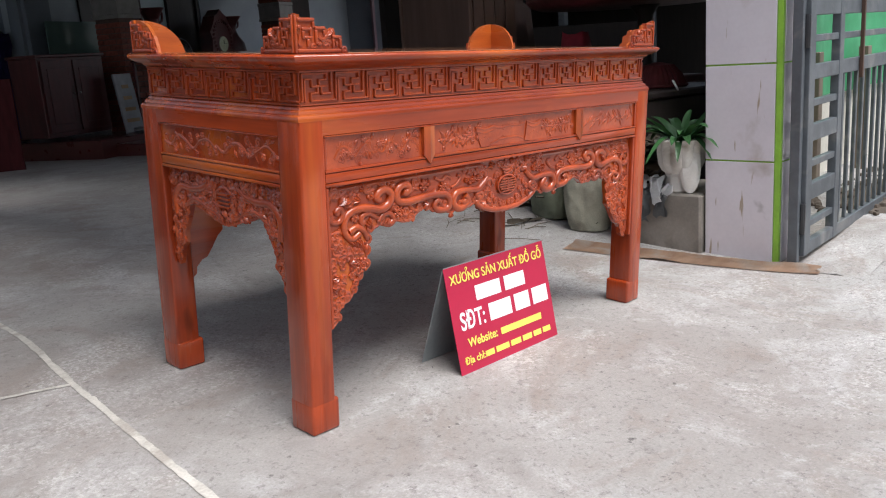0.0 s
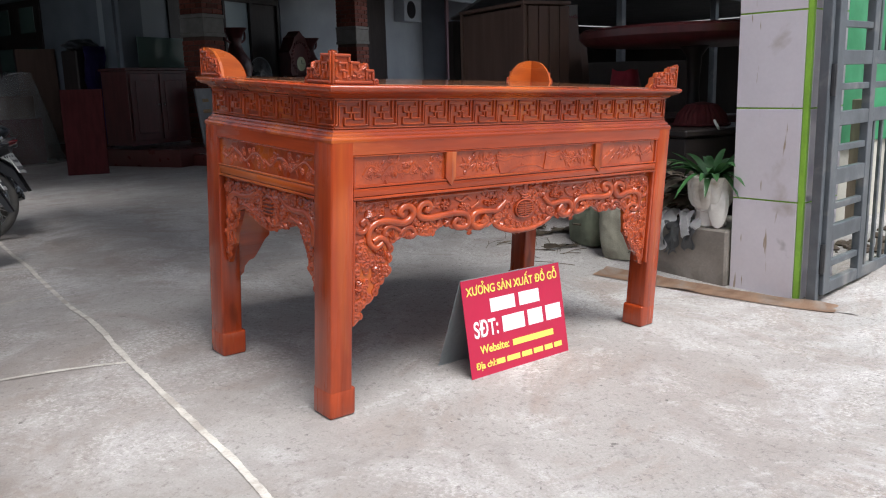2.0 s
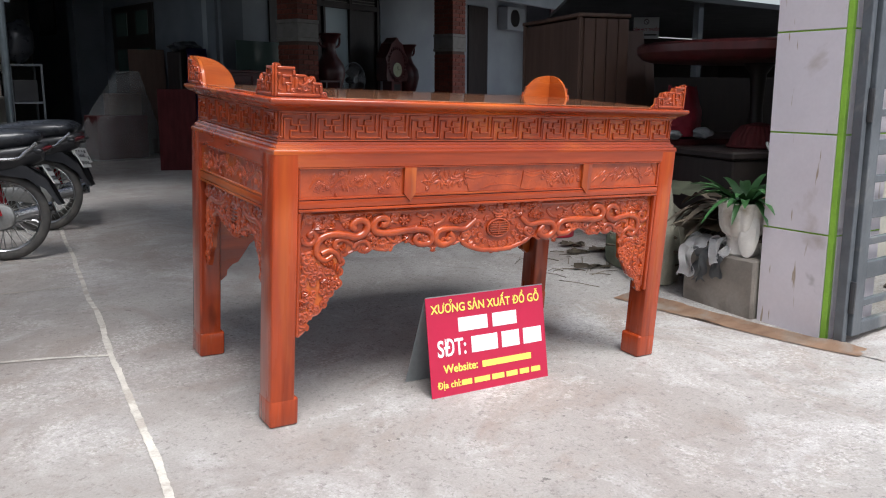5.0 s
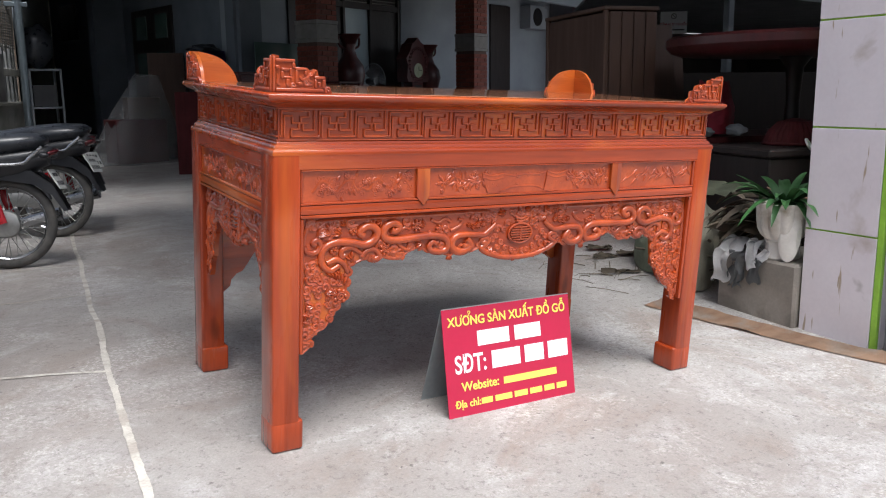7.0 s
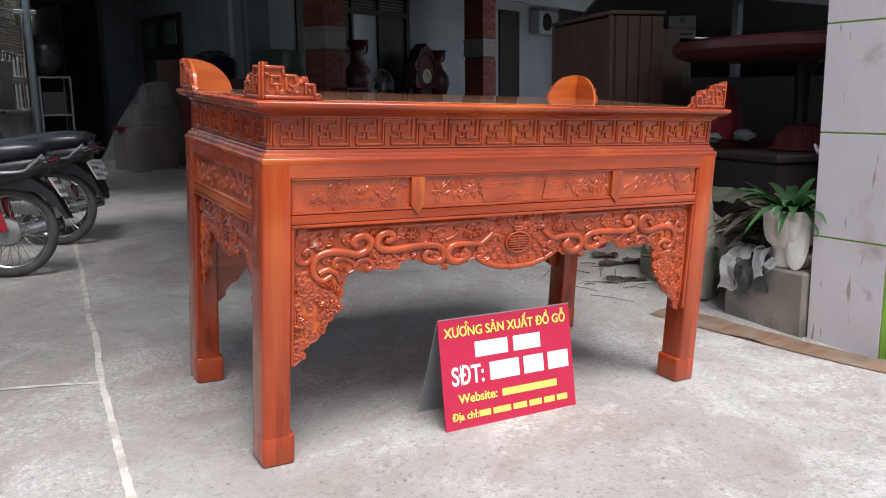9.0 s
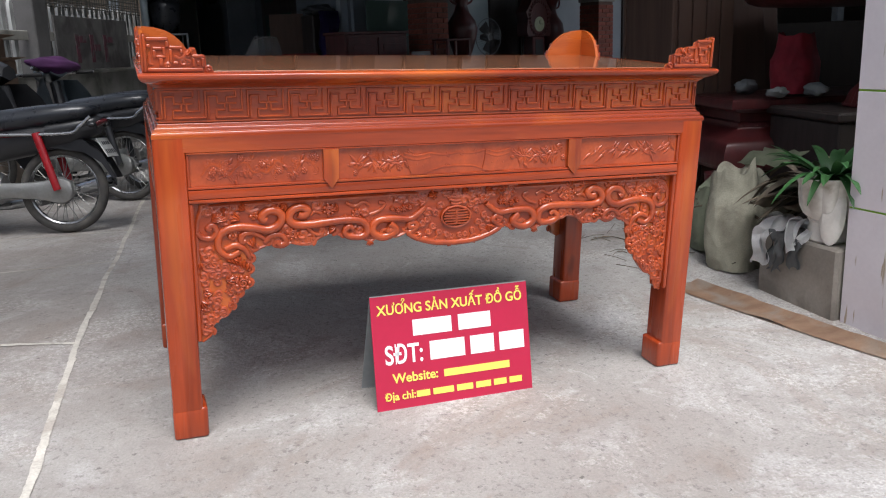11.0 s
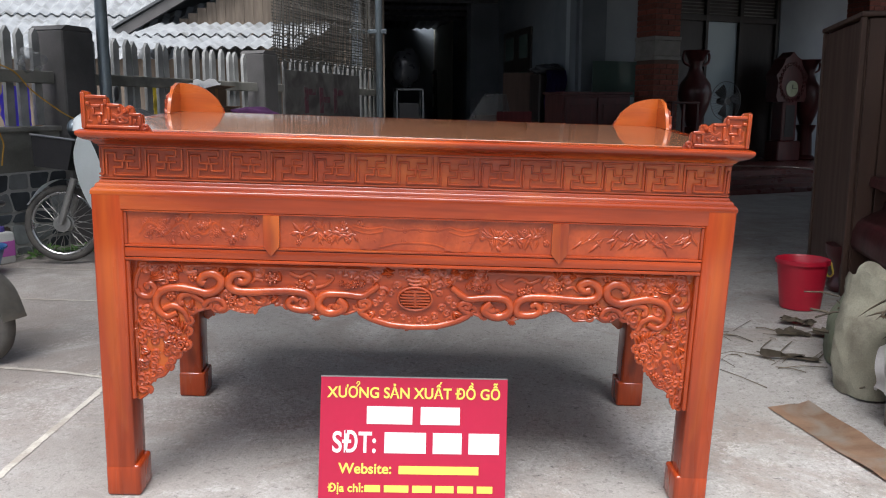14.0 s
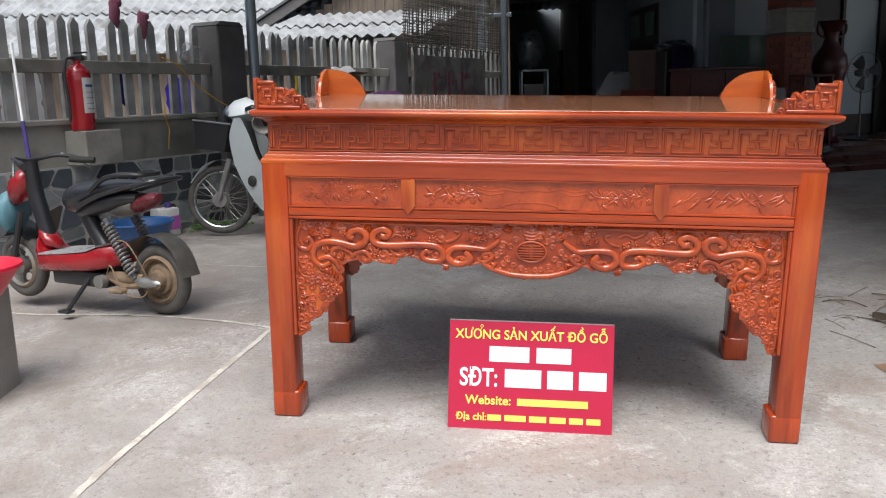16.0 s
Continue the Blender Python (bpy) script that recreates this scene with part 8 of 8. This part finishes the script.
part("stand_cap", lathe(B(), [(0.012, 0), (0.036, 0.002), (0.036, 0.04), (0.012, 0.042)], 18, pose(0.328, 0.142, 0.175, 90, 0, 0)), M_GUARD, eb, "round dusty cap")
part("side_stand", tube(B(), [(0.44, 0.09, 0.19), (0.528, 0.185, 0.014)], 0.012, 8), M_PLASTIC_BLACK, eb)
part("stand_foot", slab(0.50, 0.58, 0.165, 0.215, 0.0, 0.014, 0.003), M_PLASTIC_BLACK, eb)
part("brake_cable", tube(B(), curve_pts([(0.24, 0.10, 0.40), (0.10, 0.13, 0.40), (0.03, 0.12, 0.30), (0.0, 0.10, 0.21)], 6), 0.004, 6), M_EARTHY, eb)
part("brake_cable", tube(B(), curve_pts([(0.30, 0.10, 0.22), (0.22, 0.14, 0.27), (0.14, 0.14, 0.14), (0.02, 0.13, 0.12), (-0.03, 0.11, 0.19)], 6), 0.004, 6), M_EARTHY, eb)

# small things along the wall
basin = thing("wash_basin", on_ground(-3.10, 2.72), "blue plastic wash basin by the wall", "basin")
part("bowl", lathe(B(), [(0.18, 0.0), (0.19, 0.01), (0.245, 0.19), (0.265, 0.195), (0.262, 0.207), (0.238, 0.198), (0.18, 0.02), (0.01, 0.018)], 32), M_BLUE, basin)
jug = thing("detergent_can", on_ground(-3.14, 3.23, 62), "white can with a pink and purple label", "can")
part("can_body", slab(-0.10, 0.10, -0.075, 0.075, 0.0, 0.24, 0.02, 2), M_PLATE, jug)
part("can_label", slab(-0.101, 0.101, -0.077, 0.077, 0.05, 0.18, 0.01), M_PINK, jug, "pink and purple label")
part("cap", lathe(B(), [(0.028, 0.24), (0.028, 0.275), (0.02, 0.28)], 14, pose(0.04, 0, 0)), M_PURPLE, jug)
bm = B()
rw = random.Random(31)
for k in range(130):
    x, y = -2.93 + rw.uniform(-0.2, 0.32), 3.62 + rw.uniform(-0.22, 0.24)
    a = rw.uniform(0, 6.28)
    leafm = pose(x, y, ground_z(x, y) + 0.006 + rw.uniform(0, 0.03), rw.uniform(-25, 25), rw.uniform(-25, 25), math.degrees(a))
    l = rw.uniform(0.07, 0.16)
    vs = [bm.verts.new(leafm @ Vector(p)) for p in ((0, 0, 0), (l * 0.4, l * 0.16, 0.004), (l, 0, 0), (l * 0.4, -l * 0.16, 0.004))]
    bm.faces.new(vs)
solid("weeds", bm, M_WEED, "loose green leaves and weeds by the wheel", "weeds", kind="stuff")

block = solid("cement_block", slab(-0.42, 0.0, -0.36, 0.0, -0.05, 0.435, 0.015), M_BAND, "upright pale cement block at the edge of the forecourt", "block", on_ground(-2.15, -0.235, 4))
rb = thing("basin", on_ground(-2.21, -0.42, 0, 0.438), "red plastic basin on the cement block", "basin")
part("bowl", lathe(B(), [(0.12, 0.0), (0.13, 0.008), (0.205, 0.115), (0.215, 0.118), (0.212, 0.13), (0.195, 0.12), (0.12, 0.02), (0.01, 0.018)], 32), M_BUCKET, rb)

# ---- house front ----
def brick_column(u, label):
    ob = thing("brick_column", HOUSE @ pose(u, 0, 0.32), label, "column", "porch columns", "structure")
    w = 0.45
    part("core", slab(0.012, w - 0.012, 0.012, w - 0.012, 0, 3.25), M_MORTAR, ob)
    part("band", slab(-0.006, w + 0.006, -0.006, w + 0.006, 1.665, 1.88), M_BAND, ob, "pale cement band")
    for z in (1.605, 1.885):
        part("band_line", slab(-0.016, w + 0.016, -0.016, w + 0.016, z, z + 0.055, 0.004), M_BAND, ob, "pale painted string course")
    full, halfb = mesh_of(slab(0, 0.2155, 0, 0.014, 0, 0.066, 0.003), "brick", M_BRICK), mesh_of(slab(0, 0.1, 0, 0.014, 0, 0.066, 0.003), "brick", M_BRICK)
    k = 0
    z = 0.0
    while z < 3.15:
        if not 1.53 < z < 1.95:
            xs = [(0.002, full), (0.2325, full)] if k % 2 else [(0.002, halfb), (0.117, full), (0.348, halfb)]
            for x, me in xs:
                part("brick", me, None, ob, m=pose(x, 0, z))
                part("brick", me, None, ob, m=Matrix.Translation((0, w - x, z)) @ pose(0, 0, 0, 0, 0, -90))
        z += 0.078
        k += 1
    return ob


brick_column(0.02, "red brick porch column with a pale banded course")
brick_column(4.28, "red brick porch column beside the air conditioner")

door = tagged(thing("door_house", HOUSE @ pose(1.61, 1.50, 0.32), "dark double door with louvred transoms and a frosted pane", "door"), kind="structure")
for a, b in ((0.0, 0.07), (2.17, 2.24), (0.60, 0.66), (1.34, 1.42)):
    part("door_post", slab(a, b, 0.0, 0.14, 0.0, 2.90, 0.004), M_DARKWOOD, door)
for z in (2.80, 2.38):
    part("door_rail", slab(0.0, 2.24, 0.005, 0.13, z, z + 0.10, 0.004), M_DARKWOOD, door)
for a, b in ((0.07, 0.60), (0.66, 1.34), (1.42, 2.17)):
    for k in range(5):
        part("louvre", slab(a + 0.03, b - 0.03, 0.03, 0.06, 2.50 + k * 0.058, 2.515 + k * 0.058), M_CEMENT, door)
    part("transom_panel", slab(a, b, 0.07, 0.10, 2.48, 2.80), M_DARKWOOD, door)
part("door_leaf", slab(0.07, 0.60, 0.05, 0.09, 0.02, 2.38, 0.004), M_DARKWOOD, door)
part("door_leaf", slab(1.42, 2.17, 0.05, 0.09, 0.02, 2.38, 0.004), M_DARKWOOD, door)
part("pane", slab(0.66, 1.34, 0.06, 0.07, 0.35, 2.38), M_GLASS_DOOR, door, "pale frosted glass pane")
part("kick_panel", slab(0.66, 1.34, 0.05, 0.09, 0.02, 0.35), M_DARKWOOD, door)

solid("wall_window_frame", slab(0.80, 1.58, 1.44, 1.478, 0.32, 3.22, 0.004), M_DARKWOOD, "dark timber shutter beside the porch door", "shutter", HOUSE, kind="structure")
solid("glass_screen", slab(-0.40, 0.80, 0.95, 0.965, 1.40, 1.95), M_SCREEN, "low tinted glass screen on the porch", "glass screen", HOUSE)


def side_leaf(name, x0, x1, z0, z1, y, rows, cols, pane_mat, label):
    """A framed door in the long side wall, with panes or panels in a grid."""
    ob = tagged(thing(name, SIDE @ pose(0, y, 0), label, "door"), kind="structure")
    part("leaf", slab(x0, x1, 0.001, 0.035, z0, z1, 0.004), M_DARKWOOD, ob)
    w, h = (x1 - x0) / cols, (z1 - z0) / rows
    for i in range(cols):
        for j in range(rows):
            part("pane", slab(x0 + (i + 0.22) * w, x0 + (i + 0.78) * w, 0.0355, 0.042, z0 + (j + 0.18) * h, z0 + (j + 0.82) * h, 0.002), pane_mat if j >= rows // 2 else M_DARKWOOD, ob)
    return ob


side_leaf("door_side", 2.15, 3.9, 0.05, 2.70, 0.0, 4, 2, M_SCREEN, "dark closed door with dim panes in the side wall")
# opaque pale panes imitate light showing through the glass
side_leaf("door_passage", 10.4, 13.6, 0.05, 2.30, 0.03, 4, 2, M_PLATE, "weathered panelled door in the cream wall, its lit panes coloured pale")
solid("window_shutter", slab(6.9, 7.9, 0.001, 0.04, 2.35, 3.1, 0.006), M_DARKWOOD, "small dark shutter high on the side wall", "shutter", SIDE, kind="structure")
# dark slab stands in for the deep shade on this stretch of wall
solid("porch_end_dark_panel", slab(7.02, 7.85, 1.43, 1.478, 0.32, 3.1, 0.006), M_DARKWOOD, "dark panel added beyond the brick column in place of deep shade", "door", HOUSE, kind="structure")

# air conditioner
ac = thing("air_conditioner", HOUSE @ pose(8.35, 1.28, 2.62), "white outdoor air conditioner unit on the wall, greyed for its shade", "air conditioner")
# white casing given the wall's grey, which holds the porch shade
part("casing", slab(0, 0.85, -0.1, 0.195, 0, 0.55, 0.015), M_WALL, ac)
part("fan_grille", torus(B(), 0.2, 0.012, 30, 6, pose(0.34, -0.105, 0.28)), M_PLASTIC_BLACK, ac)
part("fan_hub", lathe(B(), [(0.19, 0), (0.19, 0.004)], 30, pose(0.34, -0.101, 0.28, 90, 0, 0)), M_PLASTIC_BLACK, ac)


def vase(u, v, h, label, z0=0.32):
    ob = thing("wooden_vase", HOUSE @ pose(u, v, z0), label, "vase", "tall vases")
    k = h / 1.9
    part("stand", lathe(B(), [(0.2 * k, 0.0), (0.22 * k, 0.03 * k), (0.15 * k, 0.10 * k), (0.13 * k, 0.5 * k), (0.18 * k, 0.62 * k), (0.2 * k, 0.66 * k)], 20), M_REDWOOD, ob)
    part("body", lathe(B(), [(0.10 * k, 0.66 * k), (0.12 * k, 0.70 * k), (0.22 * k, 0.98 * k), (0.27 * k, 1.18 * k), (0.24 * k, 1.34 * k), (0.14 * k, 1.48 * k), (0.10 * k, 1.60 * k), (0.12 * k, 1.70 * k)], 28), M_REDWOOD, ob)
    part("flared_lip", lathe(B(), [(0.115 * k, 1.69 * k), (0.16 * k, 1.78 * k), (0.225 * k, 1.86 * k), (0.21 * k, 1.87 * k), (0.10 * k, 1.74 * k)], 28, wob=lambda a, z: 1 + 0.10 * math.cos(4 * a) * (z > 1.75 * k)), M_REDWOOD, ob, "scalloped flared lip")
    for s in (-1, 1):
        part("handle", tube(B(), curve_pts([(s * 0.11 * k, 0, 1.62 * k), (s * 0.24 * k, 0, 1.68 * k), (s * 0.26 * k, 0, 1.80 * k), (s * 0.20 * k, 0, 1.86 * k)], 5), 0.02 * k, 8), M_REDWOOD, ob)
    return ob


vase(0.95, 0.20, 1.80, "tall dark red turned wooden vase on a stand")
vase(4.16, 1.05, 1.78, "dark red wooden vase beside the clock")

clock = thing("longcase_clock", HOUSE @ pose(3.55, 0.95, 0.32), "carved dark longcase clock with a pale dial", "clock")
part("base", slab(-0.26, 0.26, -0.16, 0.16, 0.0, 0.35, 0.02), M_REDWOOD, clock)
part("case", slab(-0.17, 0.17, -0.12, 0.12, 0.35, 1.02, 0.015), M_REDWOOD, clock)
part("pendulum_pane", slab(-0.10, 0.10, -0.128, -0.121, 0.42, 0.96), M_PLASTIC_BLACK, clock)
hood = B()
prism(hood, [(-0.30, 1.02), (0.30, 1.02), (0.34, 1.10), (0.31, 1.34), (0.36, 1.46), (0.24, 1.60), (0.17, 1.74), (0.09, 1.78), (0.0, 1.86), (-0.09, 1.78), (-0.17, 1.74), (-0.24, 1.60), (-0.36, 1.46), (-0.31, 1.34), (-0.34, 1.10)], -0.13, 0.13)
part("hood", hood, M_REDWOOD, clock, "carved scrolling hood")
cw = B()
for k in range(26):
    a = 2 * math.pi * k / 26
    tube(cw, [(p[0], -0.135, p[2]) for p in spiral(0.265 * math.cos(a), 1.32 + 0.30 * math.sin(a) + 0.03, 0.035, 1.2, a, 1)], 0.012, 5)
part("hood_carving", cw, M_REDWOOD, clock)
part("dial", lathe(B(), [(0.135, 0.0), (0.135, 0.008), (0.12, 0.012)], 32, pose(0, -0.131, 1.24, 90, 0, 0)), M_DIAL, clock, "pale cream clock dial")
part("hour_hand", slab(-0.006, 0.006, -0.150, -0.1445, 1.24, 1.31), M_INK, clock)
part("minute_hand", slab(-0.004, 0.10, -0.150, -0.1445, 1.236, 1.244), M_INK, clock)

fan = thing("standing_fan", HOUSE @ pose(1.62, 0.3, 0.32), "dusty standing electric fan with a wire guard", "fan")
part("base", lathe(B(), [(0.22, 0.0), (0.22, 0.03), (0.05, 0.06)], 24), M_PLASTIC_BLACK, fan)
part("stem", tube(B(), [(0, 0, 0.05), (0, 0, 1.0)], 0.016, 8), M_ALU, fan)
part("motor", lathe(B(), [(0.06, -0.08), (0.075, 0.0), (0.05, 0.12)], 16, pose(0, 0, 1.02, -90, 0, 0)), M_PLASTIC_BLACK, fan)
gd = B()
for k in range(40):
    a = 2 * math.pi * k / 40
    tube(gd, [(0.05 * math.cos(a), -0.10, 1.02 + 0.05 * math.sin(a)), (0.2 * math.cos(a), -0.11, 1.02 + 0.2 * math.sin(a)), (0.30 * math.cos(a), -0.04, 1.02 + 0.30 * math.sin(a))], 0.0025, 3)
torus(gd, 0.30, 0.006, 36, 6, pose(0, -0.04, 1.02))
part("guard", gd, M_STEEL, fan)
bl = B()
for k in range(3):
    a = 2 * math.pi * k / 3
    shell(bl, [(0.04 * math.cos(a), -0.06, 1.02 + 0.04 * math.sin(a)), (0.16 * math.cos(a - 0.3), -0.08, 1.02 + 0.16 * math.sin(a - 0.3)), (0.27 * math.cos(a - 0.2), -0.07, 1.02 + 0.27 * math.sin(a - 0.2))],
          [(0.04 * math.cos(a + 0.6), -0.05, 1.02 + 0.04 * math.sin(a + 0.6)), (0.18 * math.cos(a + 0.6), -0.04, 1.02 + 0.18 * math.sin(a + 0.6)), (0.27 * math.cos(a + 0.55), -0.05, 1.02 + 0.27 * math.sin(a + 0.55))], 0.003)
part("blades", bl, M_PLASTIC_BLACK, fan)

side = thing("side_table", HOUSE @ pose(0.02, -0.30, 0.32), "small dark side table by the brick column", "table")
part("tabletop", slab(0.0, 0.50, -0.15, 0.2, 0.97, 1.0, 0.006), M_REDWOOD, side)
part("shelf", slab(0.03, 0.47, -0.12, 0.17, 0.45, 0.47, 0.004), M_REDWOOD, side)
for x in (0.02, 0.46):
    for y in (-0.13, 0.17):
        part("leg", slab(x - 0.015, x + 0.025, y - 0.02, y + 0.02, 0.0, 0.97, 0.004), M_REDWOOD, side)

cab = thing("sideboard", HOUSE @ pose(-1.42, 0.15, 0.32), "dark red two-door wooden cabinet on the porch", "cabinet")
part("carcass", slab(0.0, 1.15, 0.0, 0.5, 0.06, 1.10, 0.006), M_REDWOOD, cab)
part("top_board", slab(-0.03, 1.18, -0.03, 0.52, 1.10, 1.14, 0.008), M_REDWOOD, cab)
for x in (0.04, 0.59):
    d = part("door", slab(x, x + 0.52, -0.022, -0.002, 0.12, 1.06, 0.005), M_REDWOOD, cab)
    part("door_panel", slab(x + 0.08, x + 0.44, -0.030, -0.0225, 0.22, 0.96, 0.006), M_REDWOOD, d)
    part("knob", blob(B(), (x + (0.48 if x < 0.3 else 0.04), -0.04, 0.62), (0.014, 0.014, 0.014), 8, 3), M_ALU, d)

# things stacked in front of the porch
solid("tall_board", slab(0.0, 0.52, 0.0, 0.04, 0.0, 1.12, 0.006), M_REDBOARD, "dark red carved board standing by the steps", "board", on_ground(1.06, 8.75, -30) @ pose(0, 0, 0, -2))
solid("tall_board", slab(0.0, 0.60, 0.0, 0.03, 0.0, 1.80, 0.006), M_CRATE, "large brown plywood sheet leaning upright", "board", on_ground(1.46, 12.05, -10) @ pose(0, 0, 0, -5))
bm = B()
rows_ = []
for i in range(13):
    t = i / 12
    rows_.append([bm.verts.new((0.36 * (t - 0.5) + 0.03 * math.sin(j * 1.7), 0.06 * math.sin(i * 2.1) + 0.05 * noise.noise(Vector((i * 0.6, j * 0.4, 2))), 1.50 * (1 - j / 9))) for j in range(10)])
for a, b in zip(rows_, rows_[1:]):
    for j in range(9):
        bm.faces.new((a[j], a[j + 1], b[j + 1], b[j]))
bmesh.ops.solidify(bm, geom=bm.faces[:], thickness=0.01)
solid("purple_drape", bm, M_PURPLE, "dark purple cloth draped over stacked boards", "cloth", on_ground(2.17, 10.55, 22, 0.25), sharp=80)
solid("tall_cabinet", slab(-0.24, 0.10, 0.06, 0.4, 0, 1.70, 0.02), M_DARKWOOD, "dark cabinet under a draped cloth", "cabinet", on_ground(2.17, 10.63, 22))
solid("black_bag", blob(B(), (0, 0, 0.07), (0.30, 0.16, 0.09), 20, 6, 3, 0.4), M_SEAT, "black bag lying on the covered cabinet", "bag", on_ground(2.08, 10.80, 22, 1.70), sharp=80)
wrap = thing("wrapped_panel", HOUSE @ pose(-0.36, -0.20, 0.32, -8), "carved panel wrapped in grey plastic leaning on the column", "panel")
part("panel_board", slab(0, 0.36, 0, 0.04, 0, 0.84, 0.01), M_TARP, wrap)
for k in range(4):
    part("strip", slab(0.05 + 0.02 * k, 0.30 - 0.02 * k, -0.008, -0.001, 0.15 + 0.16 * k, 0.20 + 0.16 * k, 0.003), M_CRATE_EDGE, wrap, "pale strip showing through")
for x, y, w, mat in ((0.15, -0.75, 0.13, M_RAG_GREY), (-0.25, -0.35, 0.11, M_RAG_GREY), (-1.45, -1.95, 0.10, M_RAG)):
    z = 0.325 if y > -0.6 else 0.245 if y > -1.15 else 0.11
    solid("litter_bag", blob(B(), (0, 0, w * 0.35), (w, w * 0.8, w * 0.4), 18, 6, x * 9, 0.5), mat, "crumpled plastic bag lying by the porch steps", "bag", HOUSE @ pose(x, y, z), "litter by the steps", sharp=70)
solid("offcut", slab(0, 0.42, 0, 0.16, 0, 0.10, 0.01), M_CRATE_EDGE, "pale brown carton offcut below the steps", "carton", on_ground(2.85, 7.35, 15))

# furniture under dusty plastic sheeting
bm = B()
n, k = 40, 16
rings = []
for j in range(k + 1):
    t = j / k
    ring = []
    for i in range(n):
        a = 2 * math.pi * i / n
        c, s_ = math.cos(a), math.sin(a)
        sq = (abs(c) ** 4 + abs(s_) ** 4) ** (-0.25)
        r = 1.0 - 0.74 * t
        fold = 1 + 0.07 * math.sin(9 * a + 3 * t) * (1 - t) + 0.10 * noise.noise(Vector((c * 2.2, s_ * 2.2, t * 2.5)))
        ring.append(bm.verts.new((c * sq * r * fold * 0.74 + 0.25 * t, s_ * sq * r * fold * 0.55, 1.40 * t * (1 + 0.06 * noise.noise(Vector((c * 1.5, s_ * 1.5, 5)))))))
    rings.append(ring)
for a, b in zip(rings, rings[1:]):
    for i in range(n):
        bm.faces.new((a[i], a[(i + 1) % n], b[(i + 1) % n], b[i]))
bm.faces.new(rings[-1])
bm.faces.new(rings[0][::-1])
covered = thing("covered_furniture", on_ground(1.02, 11.35, 10), "wooden furniture under a dusty clear plastic sheet", "covered furniture")
part("plastic_sheet", bm, M_SHEETING, covered, "dusty clear plastic sheet", sharp=70)
part("carcass", slab(-0.38, 0.45, -0.25, 0.30, 0.0, 0.70, 0.01), M_REDBOARD, covered, "brown wooden carcass")
part("leaning_panel", slab(-0.1, 0.45, -0.05, 0.15, 0.70, 1.05, 0.01), M_CRATE, covered, "brown wooden panel")

# shelf rack and bundled things in the passage
rack = thing("steel_rack", pose(-0.42, 11.7, 0.05, 0, 0, 8), "grey steel rack with dark boxes in the passage", "rack")
for x in (0.0, 0.46):
    for y in (0.0, 0.4):
        part("upright", slab(x, x + 0.03, y, y + 0.03, 0, 1.52), M_STEEL, rack)
for z in (0.3, 0.9, 1.49):
    part("shelf", slab(0, 0.49, 0, 0.43, z, z + 0.03), M_STEEL, rack)
for k, (x, z, w, h) in enumerate(((0.05, 0.332, 0.38, 0.3), (0.05, 0.932, 0.36, 0.34))):
    solid("storage_box", slab(0, w, 0.05, 0.38, 0, h, 0.01), M_PLASTIC_BLACK, "dark box standing on the steel rack", "box", pose(-0.42, 11.7, 0.05, 0, 0, 8) @ pose(x, 0, z), "boxes on the rack")
solid("travel_bag", blob(B(), (0.20, 0.2, 0.34), (0.25, 0.21, 0.34), 20, 7, 6, 0.25), M_SEAT, "black bag on top of the steel rack", "bag", pose(-0.42, 11.7, 1.575, 0, 0, 8), sharp=80)

# electric cable trailing over the steps
cb = curve_pts([(1.6, 0.0, 0.335), (2.2, -0.7, 0.33), (2.6, -0.95, 0.26), (2.5, -1.4, 0.25), (3.1, -1.9, 0.175), (3.6, -2.6, 0.115), (4.3, -3.1, 0.11)], 8)
solid("floor_cable", tube(B(), [(p.x, p.y, p.z + 0.01) for p in cb], 0.012, 6), M_ALU, "pale cable trailing down the porch steps", "cable", HOUSE)
solid("slippers", blob(blob(B(), (0, 0, 0.03), (0.13, 0.05, 0.03), 10, 3, 1, 0.2), (0.02, 0.13, 0.03), (0.13, 0.05, 0.03), 10, 3, 2, 0.2), M_RAG, "pair of pale slippers on the porch step", "slippers", HOUSE @ pose(2.95, -0.95, 0.2405, 0, 0, 20))

# boards and frames in the shade of the store
solid("store_clutter_board", slab(0, 1.6, 0, 0.05, 0, 1.2, 0.01), M_DARKWOOD, "dark furniture panel leaning in the store", "board", on_ground(3.9, 2.6, -20))
